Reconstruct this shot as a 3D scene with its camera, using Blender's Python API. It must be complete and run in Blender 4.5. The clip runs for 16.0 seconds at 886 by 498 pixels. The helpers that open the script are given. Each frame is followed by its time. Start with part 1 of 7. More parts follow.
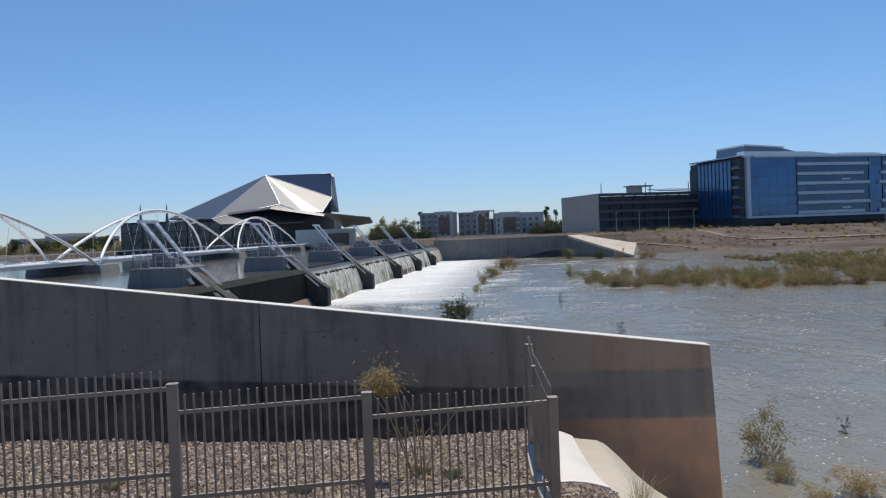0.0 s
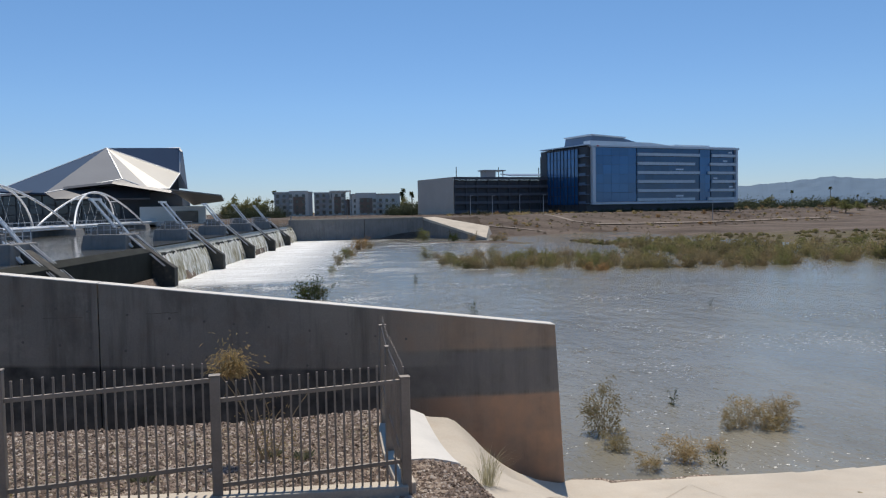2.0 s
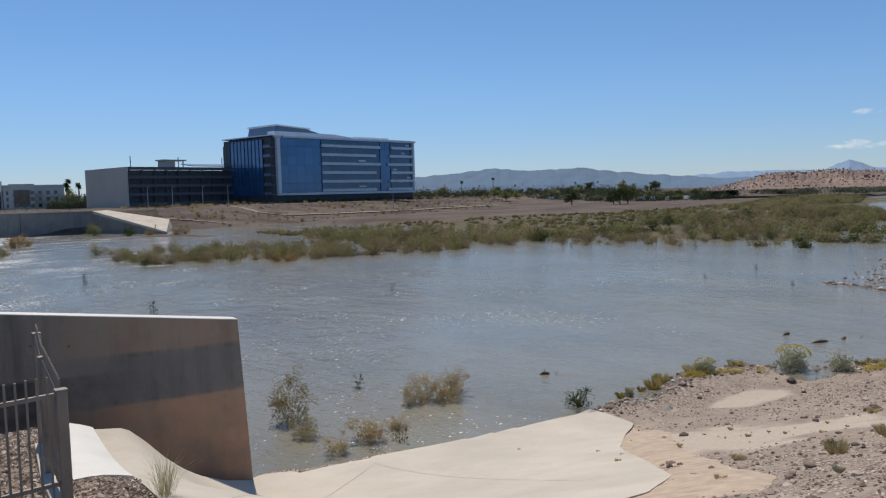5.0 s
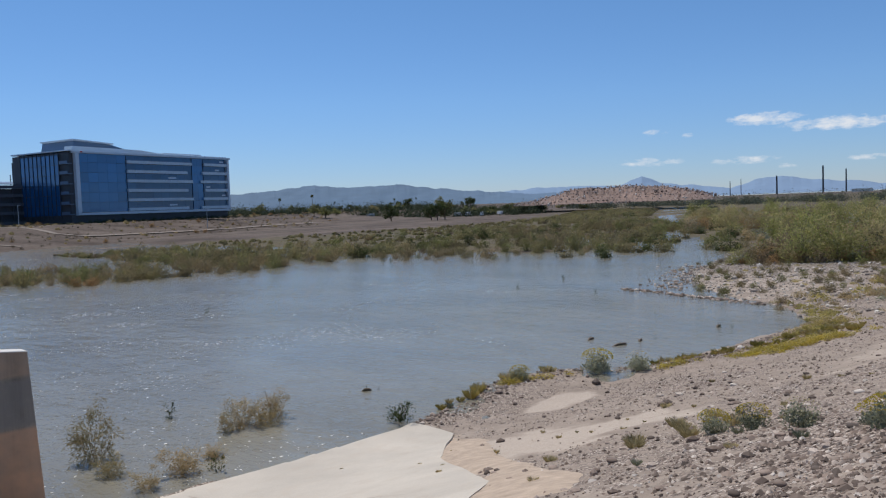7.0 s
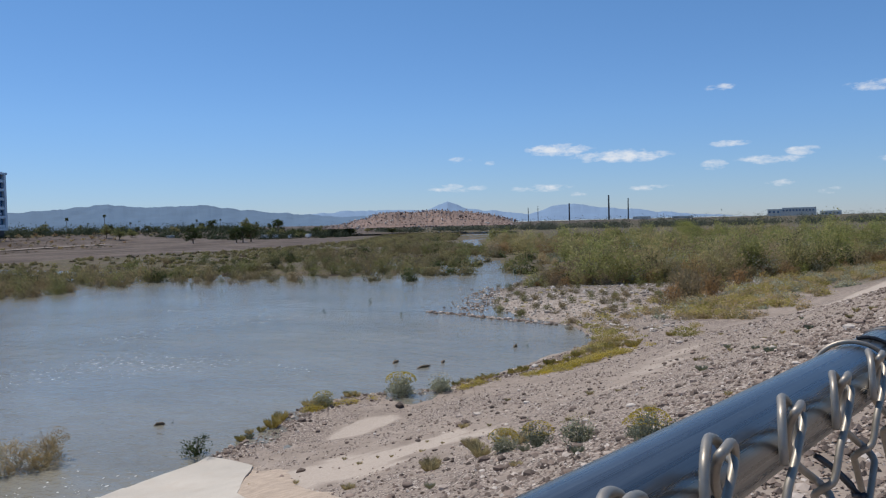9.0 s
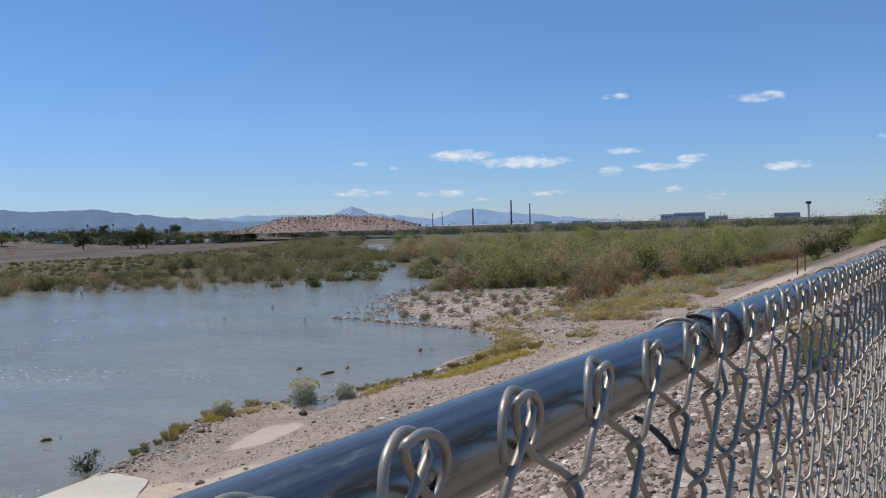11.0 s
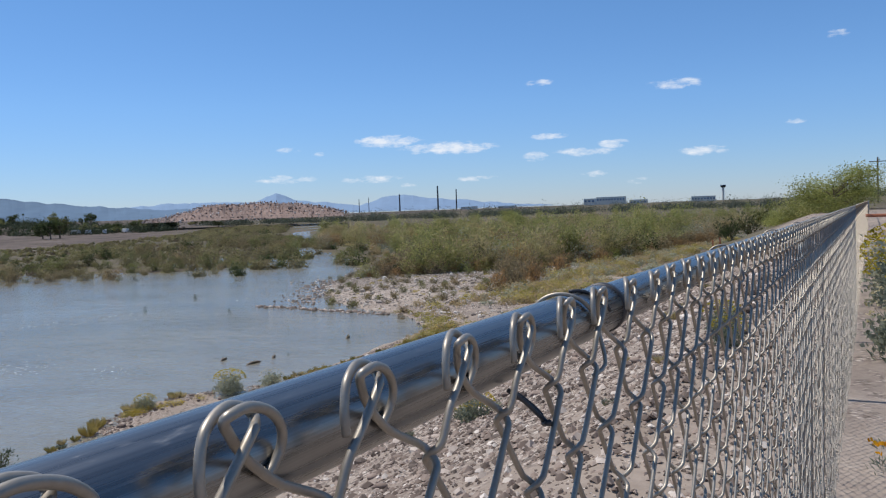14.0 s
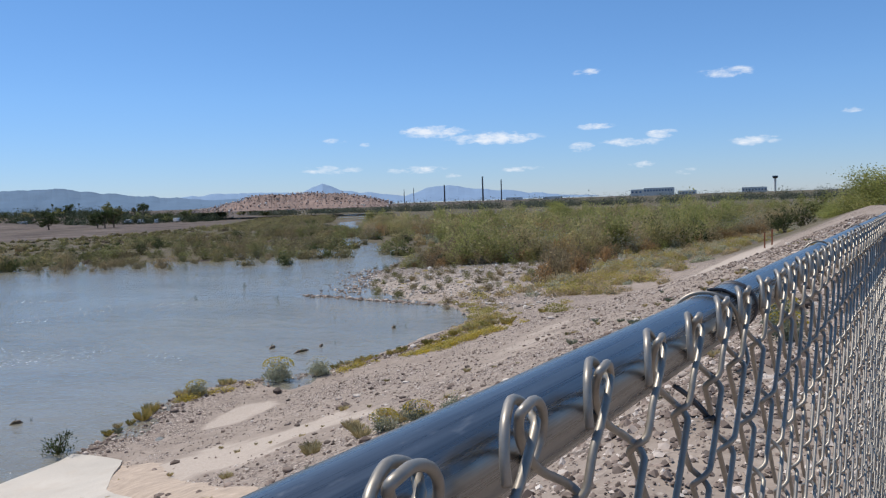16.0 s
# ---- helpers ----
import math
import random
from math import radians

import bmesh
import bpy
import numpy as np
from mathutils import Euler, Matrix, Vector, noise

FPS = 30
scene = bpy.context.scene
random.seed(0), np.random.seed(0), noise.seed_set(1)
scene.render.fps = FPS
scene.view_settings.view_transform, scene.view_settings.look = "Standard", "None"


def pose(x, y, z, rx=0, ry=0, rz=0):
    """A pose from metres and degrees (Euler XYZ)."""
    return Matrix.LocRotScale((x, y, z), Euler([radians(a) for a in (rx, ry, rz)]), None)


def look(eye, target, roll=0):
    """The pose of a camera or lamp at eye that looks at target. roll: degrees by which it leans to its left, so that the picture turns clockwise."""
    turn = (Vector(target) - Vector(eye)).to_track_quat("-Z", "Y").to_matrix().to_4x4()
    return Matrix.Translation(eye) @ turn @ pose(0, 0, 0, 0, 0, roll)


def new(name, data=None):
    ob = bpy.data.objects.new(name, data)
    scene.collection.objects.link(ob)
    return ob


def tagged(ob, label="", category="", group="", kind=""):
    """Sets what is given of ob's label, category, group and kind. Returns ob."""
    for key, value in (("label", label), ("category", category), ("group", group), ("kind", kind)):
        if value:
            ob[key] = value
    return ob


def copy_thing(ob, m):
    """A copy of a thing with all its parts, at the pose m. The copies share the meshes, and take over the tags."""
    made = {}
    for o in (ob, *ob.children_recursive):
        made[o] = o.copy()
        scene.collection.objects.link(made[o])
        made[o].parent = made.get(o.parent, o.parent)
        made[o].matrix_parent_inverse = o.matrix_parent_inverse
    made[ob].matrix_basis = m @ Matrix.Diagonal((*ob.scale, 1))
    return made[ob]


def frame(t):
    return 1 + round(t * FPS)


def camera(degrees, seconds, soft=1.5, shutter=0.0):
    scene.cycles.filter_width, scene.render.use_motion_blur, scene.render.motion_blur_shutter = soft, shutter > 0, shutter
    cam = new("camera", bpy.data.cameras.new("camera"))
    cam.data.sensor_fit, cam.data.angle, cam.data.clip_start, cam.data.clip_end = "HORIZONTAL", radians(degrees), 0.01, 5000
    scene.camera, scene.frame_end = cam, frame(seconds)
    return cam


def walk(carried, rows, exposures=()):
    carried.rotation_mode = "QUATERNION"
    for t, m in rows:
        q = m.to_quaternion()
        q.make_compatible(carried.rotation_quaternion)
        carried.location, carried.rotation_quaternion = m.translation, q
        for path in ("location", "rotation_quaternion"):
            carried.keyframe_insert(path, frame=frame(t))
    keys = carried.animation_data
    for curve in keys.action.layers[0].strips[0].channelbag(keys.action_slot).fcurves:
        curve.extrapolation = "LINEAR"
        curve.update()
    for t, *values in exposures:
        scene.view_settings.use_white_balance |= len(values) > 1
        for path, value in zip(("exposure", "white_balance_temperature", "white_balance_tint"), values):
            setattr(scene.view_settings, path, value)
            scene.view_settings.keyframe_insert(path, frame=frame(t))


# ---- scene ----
cam = camera(59.09, 16.0, soft=1.2)
PATH = [
    (0.0, pose(-0.464, 0.395, 7.936, 88.825, 2.152, 1.517)),
    (0.5, pose(-0.460, 0.394, 7.940, 88.227, 2.303, 0.626)),
    (1.0, pose(-0.464, 0.399, 7.936, 87.889, 2.051, -2.080)),
    (1.5, pose(-0.462, 0.402, 7.929, 87.619, 1.611, -5.775)),
    (2.0, pose(-0.442, 0.388, 7.928, 87.151, 1.044, -8.984)),
    (2.5, pose(-0.396, 0.374, 7.942, 86.636, 0.884, -12.361)),
    (3.0, pose(-0.356, 0.372, 7.932, 86.378, 0.777, -16.738)),
    (3.5, pose(-0.309, 0.377, 7.934, 85.968, 0.820, -20.922)),
    (4.0, pose(-0.284, 0.381, 7.935, 85.853, 1.066, -25.299)),
    (6.5, pose(-0.148, 0.420, 7.919, 86.531, 2.047, -40.469)),
    (7.0, pose(-0.120, 0.383, 7.915, 86.778, 2.110, -44.747)),
    (7.5, pose(-0.098, 0.351, 7.917, 87.105, 1.835, -48.364)),
    (8.0, pose(-0.045, 0.300, 7.947, 87.692, 1.514, -52.256)),
    (8.5, pose(0.049, 0.221, 7.977, 87.857, 1.445, -55.746)),
    (9.0, pose(0.025, 0.216, 7.973, 88.045, 1.401, -58.652)),
    (11.5, pose(0.014, 0.162, 7.959, 88.006, 1.537, -67.285)),
    (12.0, pose(0.024, 0.151, 7.957, 87.705, 1.603, -68.985)),
    (12.5, pose(0.029, 0.143, 7.955, 87.535, 1.578, -69.753)),
    (13.0, pose(0.031, 0.141, 7.954, 87.442, 1.697, -70.378)),
    (13.5, pose(0.034, 0.140, 7.954, 87.223, 1.813, -70.705)),
    (14.0, pose(0.029, 0.146, 7.954, 87.038, 2.017, -70.986)),
    (14.5, pose(0.026, 0.155, 7.955, 86.858, 2.038, -71.097)),
    (15.0, pose(0.022, 0.165, 7.954, 86.566, 1.971, -71.096)),
    (15.5, pose(0.010, 0.185, 7.960, 86.421, 1.993, -70.411)),
    (16.0, pose(-0.020, 0.211, 7.964, 86.463, 1.880, -67.709)),
]
walk(cam, PATH, [(0.0, 0.17, 7000, 10), (2.0, 0.14, 7100, 10), (4.0, 0.11, 7100, 10), (7.5, 0.03, 6550, 10), (11.5, 0.13, 6500, 10), (16.0, 0.25, 6450, 10)])

# ---- sky and sun ----
SUN_YAW, SUN_EL = -8.0, 65.0
sun_dir = Vector((-math.sin(radians(SUN_YAW)) * math.cos(radians(SUN_EL)),
                  math.cos(radians(SUN_YAW)) * math.cos(radians(SUN_EL)), math.sin(radians(SUN_EL))))
sun = new("sun", bpy.data.lights.new("sun", "SUN"))
sun.data.energy, sun.data.angle, sun.data.color = 3.7, radians(0.55), (1.0, 0.95, 0.87)
sun.matrix_world = look(sun_dir * 900, (0, 0, 0))

world = bpy.data.worlds.new("world")
scene.world = world
world.use_nodes = True
wn, wl = world.node_tree.nodes, world.node_tree.links
sky = wn.new("ShaderNodeTexSky")
sky.sky_type, sky.sun_disc = "NISHITA", False
sky.sun_elevation, sky.sun_rotation = radians(SUN_EL), radians(-SUN_YAW)
sky.air_density, sky.dust_density, sky.ozone_density, sky.altitude = 1.0, 0.0, 6.0, 350.0
back = wn["Background"]
back.inputs["Strength"].default_value = 0.088


def wmath(op, a, b=None, c=None):
    n = wn.new("ShaderNodeMath")
    n.operation = op
    for k, val in enumerate((a, b, c)):
        if val is None:
            continue
        if isinstance(val, (int, float)):
            n.inputs[k].default_value = val
        else:
            wl.new(val, n.inputs[k])
    return n.outputs[0]


# fair-weather clouds low over the western horizon: yaw, elevation, half width, half height in degrees, density
CLOUDS = [(-67.1, 5.0, 2.3, 0.43, 1.0), (-71.5, 4.4, 3.2, 0.46, 1.0), (-78.3, 8.7, 0.9, 0.24, 0.6), (-87.7, 8.05, 1.7, 0.34, 0.6), (-95.3, 5.0, 0.6, 0.19, 0.5),
          (-97.8, 10.3, 0.6, 0.24, 0.4), (-78.7, 4.95, 1.3, 0.24, 0.7), (-77.9, 3.5, 0.85, 0.34, 0.7), (-81.3, 3.7, 1.9, 0.3, 0.65), (-83.4, 4.2, 1.05, 0.29, 0.8),
          (-89.5, 3.4, 1.5, 0.36, 0.7), (-60.0, 4.5, 0.7, 0.2, 0.4), (-62.2, 4.2, 0.4, 0.15, 0.5), (-59.6, 2.45, 1.9, 0.29, 0.5), (-65.9, 2.3, 2.0, 0.24, 0.5),
          (-73.5, 2.1, 1.5, 0.19, 0.5), (-82.1, 2.1, 0.9, 0.24, 0.6), (-85.1, 1.5, 0.7, 0.2, 0.4), (-68.5, 1.8, 0.7, 0.14, 0.4)]
geo_n = wn.new("ShaderNodeTexCoord")
sep = wn.new("ShaderNodeSeparateXYZ")
wl.new(geo_n.outputs["Generated"], sep.inputs[0])
yaw_n = wmath("MULTIPLY", wmath("ARCTAN2", wmath("MULTIPLY", sep.outputs[0], -1.0), sep.outputs[1]), 57.29578)
el_n = wmath("MULTIPLY", wmath("ARCSINE", sep.outputs[2]), 57.29578)
comb = wn.new("ShaderNodeCombineXYZ")
wl.new(yaw_n, comb.inputs[0])
wl.new(wmath("MULTIPLY", el_n, 2.6), comb.inputs[1])
puff = wn.new("ShaderNodeTexNoise")
puff.inputs["Scale"].default_value, puff.inputs["Detail"].default_value, puff.inputs["Roughness"].default_value = 0.85, 6.0, 0.62
wl.new(comb.outputs[0], puff.inputs["Vector"])
veil = None
for cy, ce, hw, hh, dens in CLOUDS:
    dx = wmath("DIVIDE", wmath("SUBTRACT", yaw_n, cy), hw)
    dy = wmath("DIVIDE", wmath("SUBTRACT", el_n, ce), hh)
    r = wmath("ADD", wmath("MULTIPLY", dx, dx), wmath("MULTIPLY", dy, dy))
    m = wmath("MULTIPLY", wmath("SUBTRACT", 1.25, r), dens)
    veil = m if veil is None else wmath("MAXIMUM", veil, m)
veil = wmath("MAXIMUM", veil, -0.6)
cover = wmath("MULTIPLY", wmath("ADD", wmath("MULTIPLY", veil, 0.55), wmath("MULTIPLY", wmath("SUBTRACT", puff.outputs[0], 0.5), 2.7)), 1.15)
cl = wn.new("ShaderNodeClamp")
wl.new(cover, cl.inputs[0])
inside = wn.new("ShaderNodeClamp")
wl.new(wmath("MULTIPLY", wmath("ADD", veil, 0.25), 2.0), inside.inputs[0])
mix = wn.new("ShaderNodeMix")
mix.data_type = "RGBA"
wl.new(wmath("MULTIPLY", wmath("MULTIPLY", cl.outputs[0], inside.outputs[0]), 0.85), mix.inputs["Factor"])
tint = wn.new("ShaderNodeMix")
tint.data_type, tint.blend_type = "RGBA", "MULTIPLY"
tint.inputs["Factor"].default_value = 1.0
wl.new(sky.outputs[0], tint.inputs["A"])
grade = wn.new("ShaderNodeValToRGB")           # clear desert air: bluer than the model towards the horizon
grade.color_ramp.elements[0].position, grade.color_ramp.elements[0].color = 0.0, (0.655, 0.775, 1.09, 1)
low = grade.color_ramp.elements.new(0.13)
low.color = (0.765, 0.95, 1.18, 1)
high = grade.color_ramp.elements[2]
high.position, high.color = 0.42, (0.79, 1.06, 1.17, 1)
wl.new(sep.outputs[2], grade.inputs[0])
wl.new(grade.outputs[0], tint.inputs["B"])
wl.new(tint.outputs["Result"], mix.inputs["A"])
mix.inputs["B"].default_value = (8.6, 8.9, 9.4, 1)
wl.new(mix.outputs["Result"], back.inputs["Color"])

# ---- materials ----


class Nodes:
    """A small builder round a material's node tree."""

    def __init__(self, name):
        self.mat = bpy.data.materials.new(name)
        self.mat.use_nodes = True
        self.n, self.l = self.mat.node_tree.nodes, self.mat.node_tree.links
        self.bsdf = self.n["Principled BSDF"]

    def put(self, socket, value):
        if isinstance(value, bpy.types.NodeSocket):
            self.l.new(value, socket)
        elif isinstance(value, tuple) and len(value) == 3 and socket.type == "RGBA":
            socket.default_value = (*value, 1)
        else:
            socket.default_value = value

    def set(self, **kw):
        for k, val in kw.items():
            self.put(self.bsdf.inputs[k.replace("_", " ")], val)
        return self

    def math(self, op, a, b=0.0, clamp=False):
        n = self.n.new("ShaderNodeMath")
        n.operation, n.use_clamp = op, clamp
        self.put(n.inputs[0], a), self.put(n.inputs[1], b)
        return n.outputs[0]

    def pos(self, kind="world", scale=(1, 1, 1)):
        src = self.n.new("ShaderNodeNewGeometry").outputs["Position"] if kind == "world" else self.n.new("ShaderNodeTexCoord").outputs["Object"]
        mp = self.n.new("ShaderNodeMapping")
        mp.inputs["Scale"].default_value = scale
        self.l.new(src, mp.inputs[0])
        return mp.outputs[0]

    def noise(self, vec, scale, detail=4.0, rough=0.55, dist=0.0):
        n = self.n.new("ShaderNodeTexNoise")
        self.put(n.inputs["Vector"], vec)
        n.inputs["Scale"].default_value, n.inputs["Detail"].default_value = scale, detail
        n.inputs["Roughness"].default_value, n.inputs["Distortion"].default_value = rough, dist
        return n.outputs[0]

    def voronoi(self, vec, scale, out="Distance", feature="F1"):
        n = self.n.new("ShaderNodeTexVoronoi")
        n.feature = feature
        self.put(n.inputs["Vector"], vec)
        n.inputs["Scale"].default_value = scale
        return n.outputs[out]

    def ramp(self, fac, *stops):
        n = self.n.new("ShaderNodeValToRGB")
        el = n.color_ramp.elements
        while len(el) < len(stops):
            el.new(0.5)
        for e, (p, c) in zip(el, stops):
            e.position, e.color = p, (*c, 1) if len(c) == 3 else c
        self.put(n.inputs[0], fac)
        return n.outputs[0]

    def mix(self, fac, a, b, mode="MIX"):
        n = self.n.new("ShaderNodeMix")
        n.data_type, n.blend_type = "RGBA", mode
        self.put(n.inputs["Factor"], fac), self.put(n.inputs["A"], a), self.put(n.inputs["B"], b)
        return n.outputs["Result"]

    def bump(self, height, strength=0.4, distance=0.02, prior=None):
        n = self.n.new("ShaderNodeBump")
        n.inputs["Strength"].default_value, n.inputs["Distance"].default_value = strength, distance
        self.put(n.inputs["Height"], height)
        if prior is not None:
            self.l.new(prior, n.inputs["Normal"])
        return n.outputs[0]


def shade(c, k):
    return tuple(min(1.0, x * k) for x in c)


def plain(name, color, rough=0.6, metal=0.0, var=0.18, scale=1.5, fine=20.0, bump=0.15, dist=0.01, kind="world", stretch=(1, 1, 1)):
    """Paint, metal, stone: one colour broken by patches and grain."""
    m = Nodes(name)
    p = m.pos(kind, stretch)
    big, small = m.noise(p, scale, 5), m.noise(p, fine, 3)
    f = m.math("ADD", m.math("MULTIPLY", big, 0.65), m.math("MULTIPLY", small, 0.35))
    col = m.ramp(f, (0.3, shade(color, 1 - var)), (0.7, shade(color, 1 + var)))
    m.set(Base_Color=col, Roughness=m.math("ADD", rough - 0.08, m.math("MULTIPLY", small, 0.16)), Metallic=metal)
    m.set(Normal=m.bump(small, bump, dist))
    return m.mat


def leafy(name, dark, light, dry, dry_share=0.25, through_share=0.42):
    """Foliage: each leaf and each plant of its own tint."""
    m = Nodes(name)
    g = m.n.new("ShaderNodeNewGeometry").outputs["Random Per Island"]
    o = m.n.new("ShaderNodeObjectInfo").outputs["Random"]
    clump = m.ramp(m.noise(m.pos(), 0.33, 3, 0.6), (0.36, (0, 0, 0)), (0.64, (1, 1, 1)))
    col = m.mix(m.math("ADD", m.math("MULTIPLY", g, 0.34), m.math("MULTIPLY", clump, 0.66)), shade(dark, 0.68), light)
    pick = m.math("ADD", m.math("MULTIPLY", g, 0.35), m.math("ADD", m.math("MULTIPLY", o, 0.5), m.math("MULTIPLY", m.noise(m.pos(), 0.21, 2, 0.5), 0.45)))
    k = m.ramp(pick, (max(0.02, 1.0 - dry_share * 1.5), (0, 0, 0)), (min(1.0, 1.22 - dry_share), (1, 1, 1)))
    col = m.mix(k, col, dry)
    m.set(Base_Color=col, Roughness=0.75)
    m.bsdf.inputs["Specular IOR Level"].default_value = 0.2
    tr = m.n.new("ShaderNodeBsdfTranslucent")
    m.put(tr.inputs[0], col)
    ms = m.n.new("ShaderNodeMixShader")
    ms.inputs[0].default_value = through_share
    m.l.new(m.bsdf.outputs[0], ms.inputs[1]), m.l.new(tr.outputs[0], ms.inputs[2])
    m.l.new(ms.outputs[0], m.n["Material Output"].inputs[0])
    return m.mat


def concrete(name, color, stains=0.5, streak=True, brown=(0.33, 0.24, 0.17), band=None):
    """Board-formed concrete with rain streaks, blotches and form-tie marks too small to build."""
    m = Nodes(name)
    p = m.pos()
    big, mid, fine = m.noise(p, 0.35, 5, 0.6), m.noise(p, 1.7, 5), m.noise(p, 28, 3)
    col = m.ramp(m.math("ADD", m.math("MULTIPLY", big, 0.6), m.math("MULTIPLY", fine, 0.4)), (0.32, shade(color, 0.78)), (0.7, shade(color, 1.15)))
    if streak:
        q = m.pos(scale=(1.6, 1.6, 0.12))
        s = m.ramp(m.noise(q, 1.4, 5, 0.65), (0.5, (0, 0, 0)), (0.78, (1, 1, 1)))
        col = m.mix(m.math("MULTIPLY", s, stains), col, shade(color, 0.45))
        s2 = m.ramp(m.noise(m.pos(scale=(0.55, 0.55, 0.3)), 0.9, 6, 0.7), (0.55, (0, 0, 0)), (0.68, (1, 1, 1)))
        col = m.mix(m.math("MULTIPLY", s2, stains * 0.55), col, shade(color, 0.5))
        s3 = m.ramp(m.noise(m.pos(scale=(0.7, 0.7, 0.9)), 1.1, 5, 0.65), (0.58, (0, 0, 0)), (0.72, (1, 1, 1)))
        col = m.mix(m.math("MULTIPLY", s3, stains * 0.3), col, shade(color, 1.6))
    col = m.mix(m.math("MULTIPLY", m.ramp(mid, (0.52, (0, 0, 0)), (0.75, (1, 1, 1))), 0.35 * stains), col, brown)
    if band:
        z = m.n.new("ShaderNodeSeparateXYZ")
        m.l.new(m.pos(), z.inputs[0])
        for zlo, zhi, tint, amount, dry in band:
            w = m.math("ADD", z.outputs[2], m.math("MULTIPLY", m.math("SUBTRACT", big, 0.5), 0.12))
            if not dry:         # near-black foot band rises with the ground: trench shade painted in
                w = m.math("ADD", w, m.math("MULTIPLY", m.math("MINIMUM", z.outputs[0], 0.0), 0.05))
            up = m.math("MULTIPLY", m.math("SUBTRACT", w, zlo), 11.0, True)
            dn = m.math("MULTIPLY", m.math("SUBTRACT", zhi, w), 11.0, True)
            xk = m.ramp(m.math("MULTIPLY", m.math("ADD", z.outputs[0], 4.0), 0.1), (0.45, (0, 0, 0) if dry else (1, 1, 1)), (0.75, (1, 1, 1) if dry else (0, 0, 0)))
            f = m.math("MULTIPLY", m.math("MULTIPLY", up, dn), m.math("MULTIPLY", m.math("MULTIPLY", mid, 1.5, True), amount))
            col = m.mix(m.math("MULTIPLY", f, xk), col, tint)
    m.set(Base_Color=col, Roughness=0.88)
    m.set(Normal=m.bump(fine, 0.25, 0.01, m.bump(mid, 0.25, 0.03)))
    return m.mat


def make_ground():
    m = Nodes("earth")
    p = m.pos()
    att = m.n.new("ShaderNodeAttribute")
    att.attribute_name = "cover"
    zone = m.n.new("ShaderNodeSeparateColor")
    m.l.new(att.outputs["Color"], zone.inputs[0])
    big, mid, fine = m.noise(p, 0.12, 5, 0.6), m.noise(p, 0.9, 6, 0.62), m.noise(p, 14, 4)
    soil = m.ramp(m.math("ADD", m.math("MULTIPLY", mid, 0.7), m.math("MULTIPLY", fine, 0.3)), (0.3, (0.205, 0.163, 0.132)), (0.55, (0.31, 0.252, 0.207)), (0.75, (0.41, 0.343, 0.283)))
    sand = m.ramp(fine, (0.3, (0.37, 0.305, 0.25)), (0.7, (0.47, 0.395, 0.33)))
    col = m.mix(m.ramp(m.math("ADD", att.outputs["Alpha"], m.math("MULTIPLY", m.math("SUBTRACT", m.noise(p, 0.55, 6, 0.65), 0.5), 1.9)), (0.35, (0, 0, 0)), (0.75, (1, 1, 1))), soil, sand)
    peb = m.n.new("ShaderNodeTexVoronoi")
    warp = m.n.new("ShaderNodeVectorMath")
    warp.operation = "MULTIPLY_ADD"
    wob = m.n.new("ShaderNodeTexNoise")
    wob.inputs["Scale"].default_value, wob.inputs["Detail"].default_value = 2.2, 3.0
    m.l.new(p, wob.inputs["Vector"])
    m.l.new(wob.outputs["Color"], warp.inputs[0])
    warp.inputs[1].default_value = (0.14, 0.14, 0.14)
    m.l.new(p, warp.inputs[2])
    m.put(peb.inputs["Vector"], warp.outputs[0])
    peb.inputs["Scale"].default_value = 19.0
    tone = m.n.new("ShaderNodeSeparateColor")
    m.l.new(peb.outputs["Color"], tone.inputs[0])
    stone = m.ramp(tone.outputs[0], (0.0, (0.14, 0.105, 0.088)), (0.35, (0.30, 0.232, 0.192)), (0.7, (0.42, 0.34, 0.285)), (1.0, (0.62, 0.54, 0.465)))
    # shade between pebbles painted in: colour darkens towards each rim
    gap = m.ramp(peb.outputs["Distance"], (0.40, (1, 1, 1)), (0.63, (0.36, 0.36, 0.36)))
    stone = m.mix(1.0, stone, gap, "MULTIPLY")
    share = m.ramp(m.math("ADD", zone.outputs[0], m.math("MULTIPLY", m.math("SUBTRACT", m.noise(p, 1.6, 6, 0.68), 0.5), 1.7)), (0.36, (0, 0, 0)), (0.62, (1, 1, 1)))
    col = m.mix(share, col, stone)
    # far cobbles and dry plain
    far = m.ramp(m.math("ADD", m.math("MULTIPLY", m.noise(m.pos(scale=(0.45, 1.0, 1.0)), 0.07, 7, 0.72), 0.7), m.math("MULTIPLY", mid, 0.3)), (0.36, (0.045, 0.034, 0.028)), (0.47, (0.095, 0.074, 0.062)), (0.58, (0.155, 0.125, 0.105)), (0.72, (0.25, 0.21, 0.178)))
    col = m.mix(zone.outputs[1], col, far)
    green = m.ramp(mid, (0.3, (0.06, 0.06, 0.028)), (0.7, (0.15, 0.125, 0.07)))
    col = m.mix(m.math("MULTIPLY", zone.outputs[2], m.ramp(m.noise(p, 0.4, 5), (0.35, (0, 0, 0)), (0.6, (1, 1, 1)))), col, green)
    m.set(Base_Color=col, Roughness=0.95)
    m.bsdf.inputs["Specular IOR Level"].default_value = 0.15
    h = m.math("MULTIPLY", m.math("SUBTRACT", 0.6, peb.outputs["Distance"]), share)
    m.set(Normal=m.bump(h, 0.45, 0.04, m.bump(fine, 0.5, 0.03)))
    return m.mat


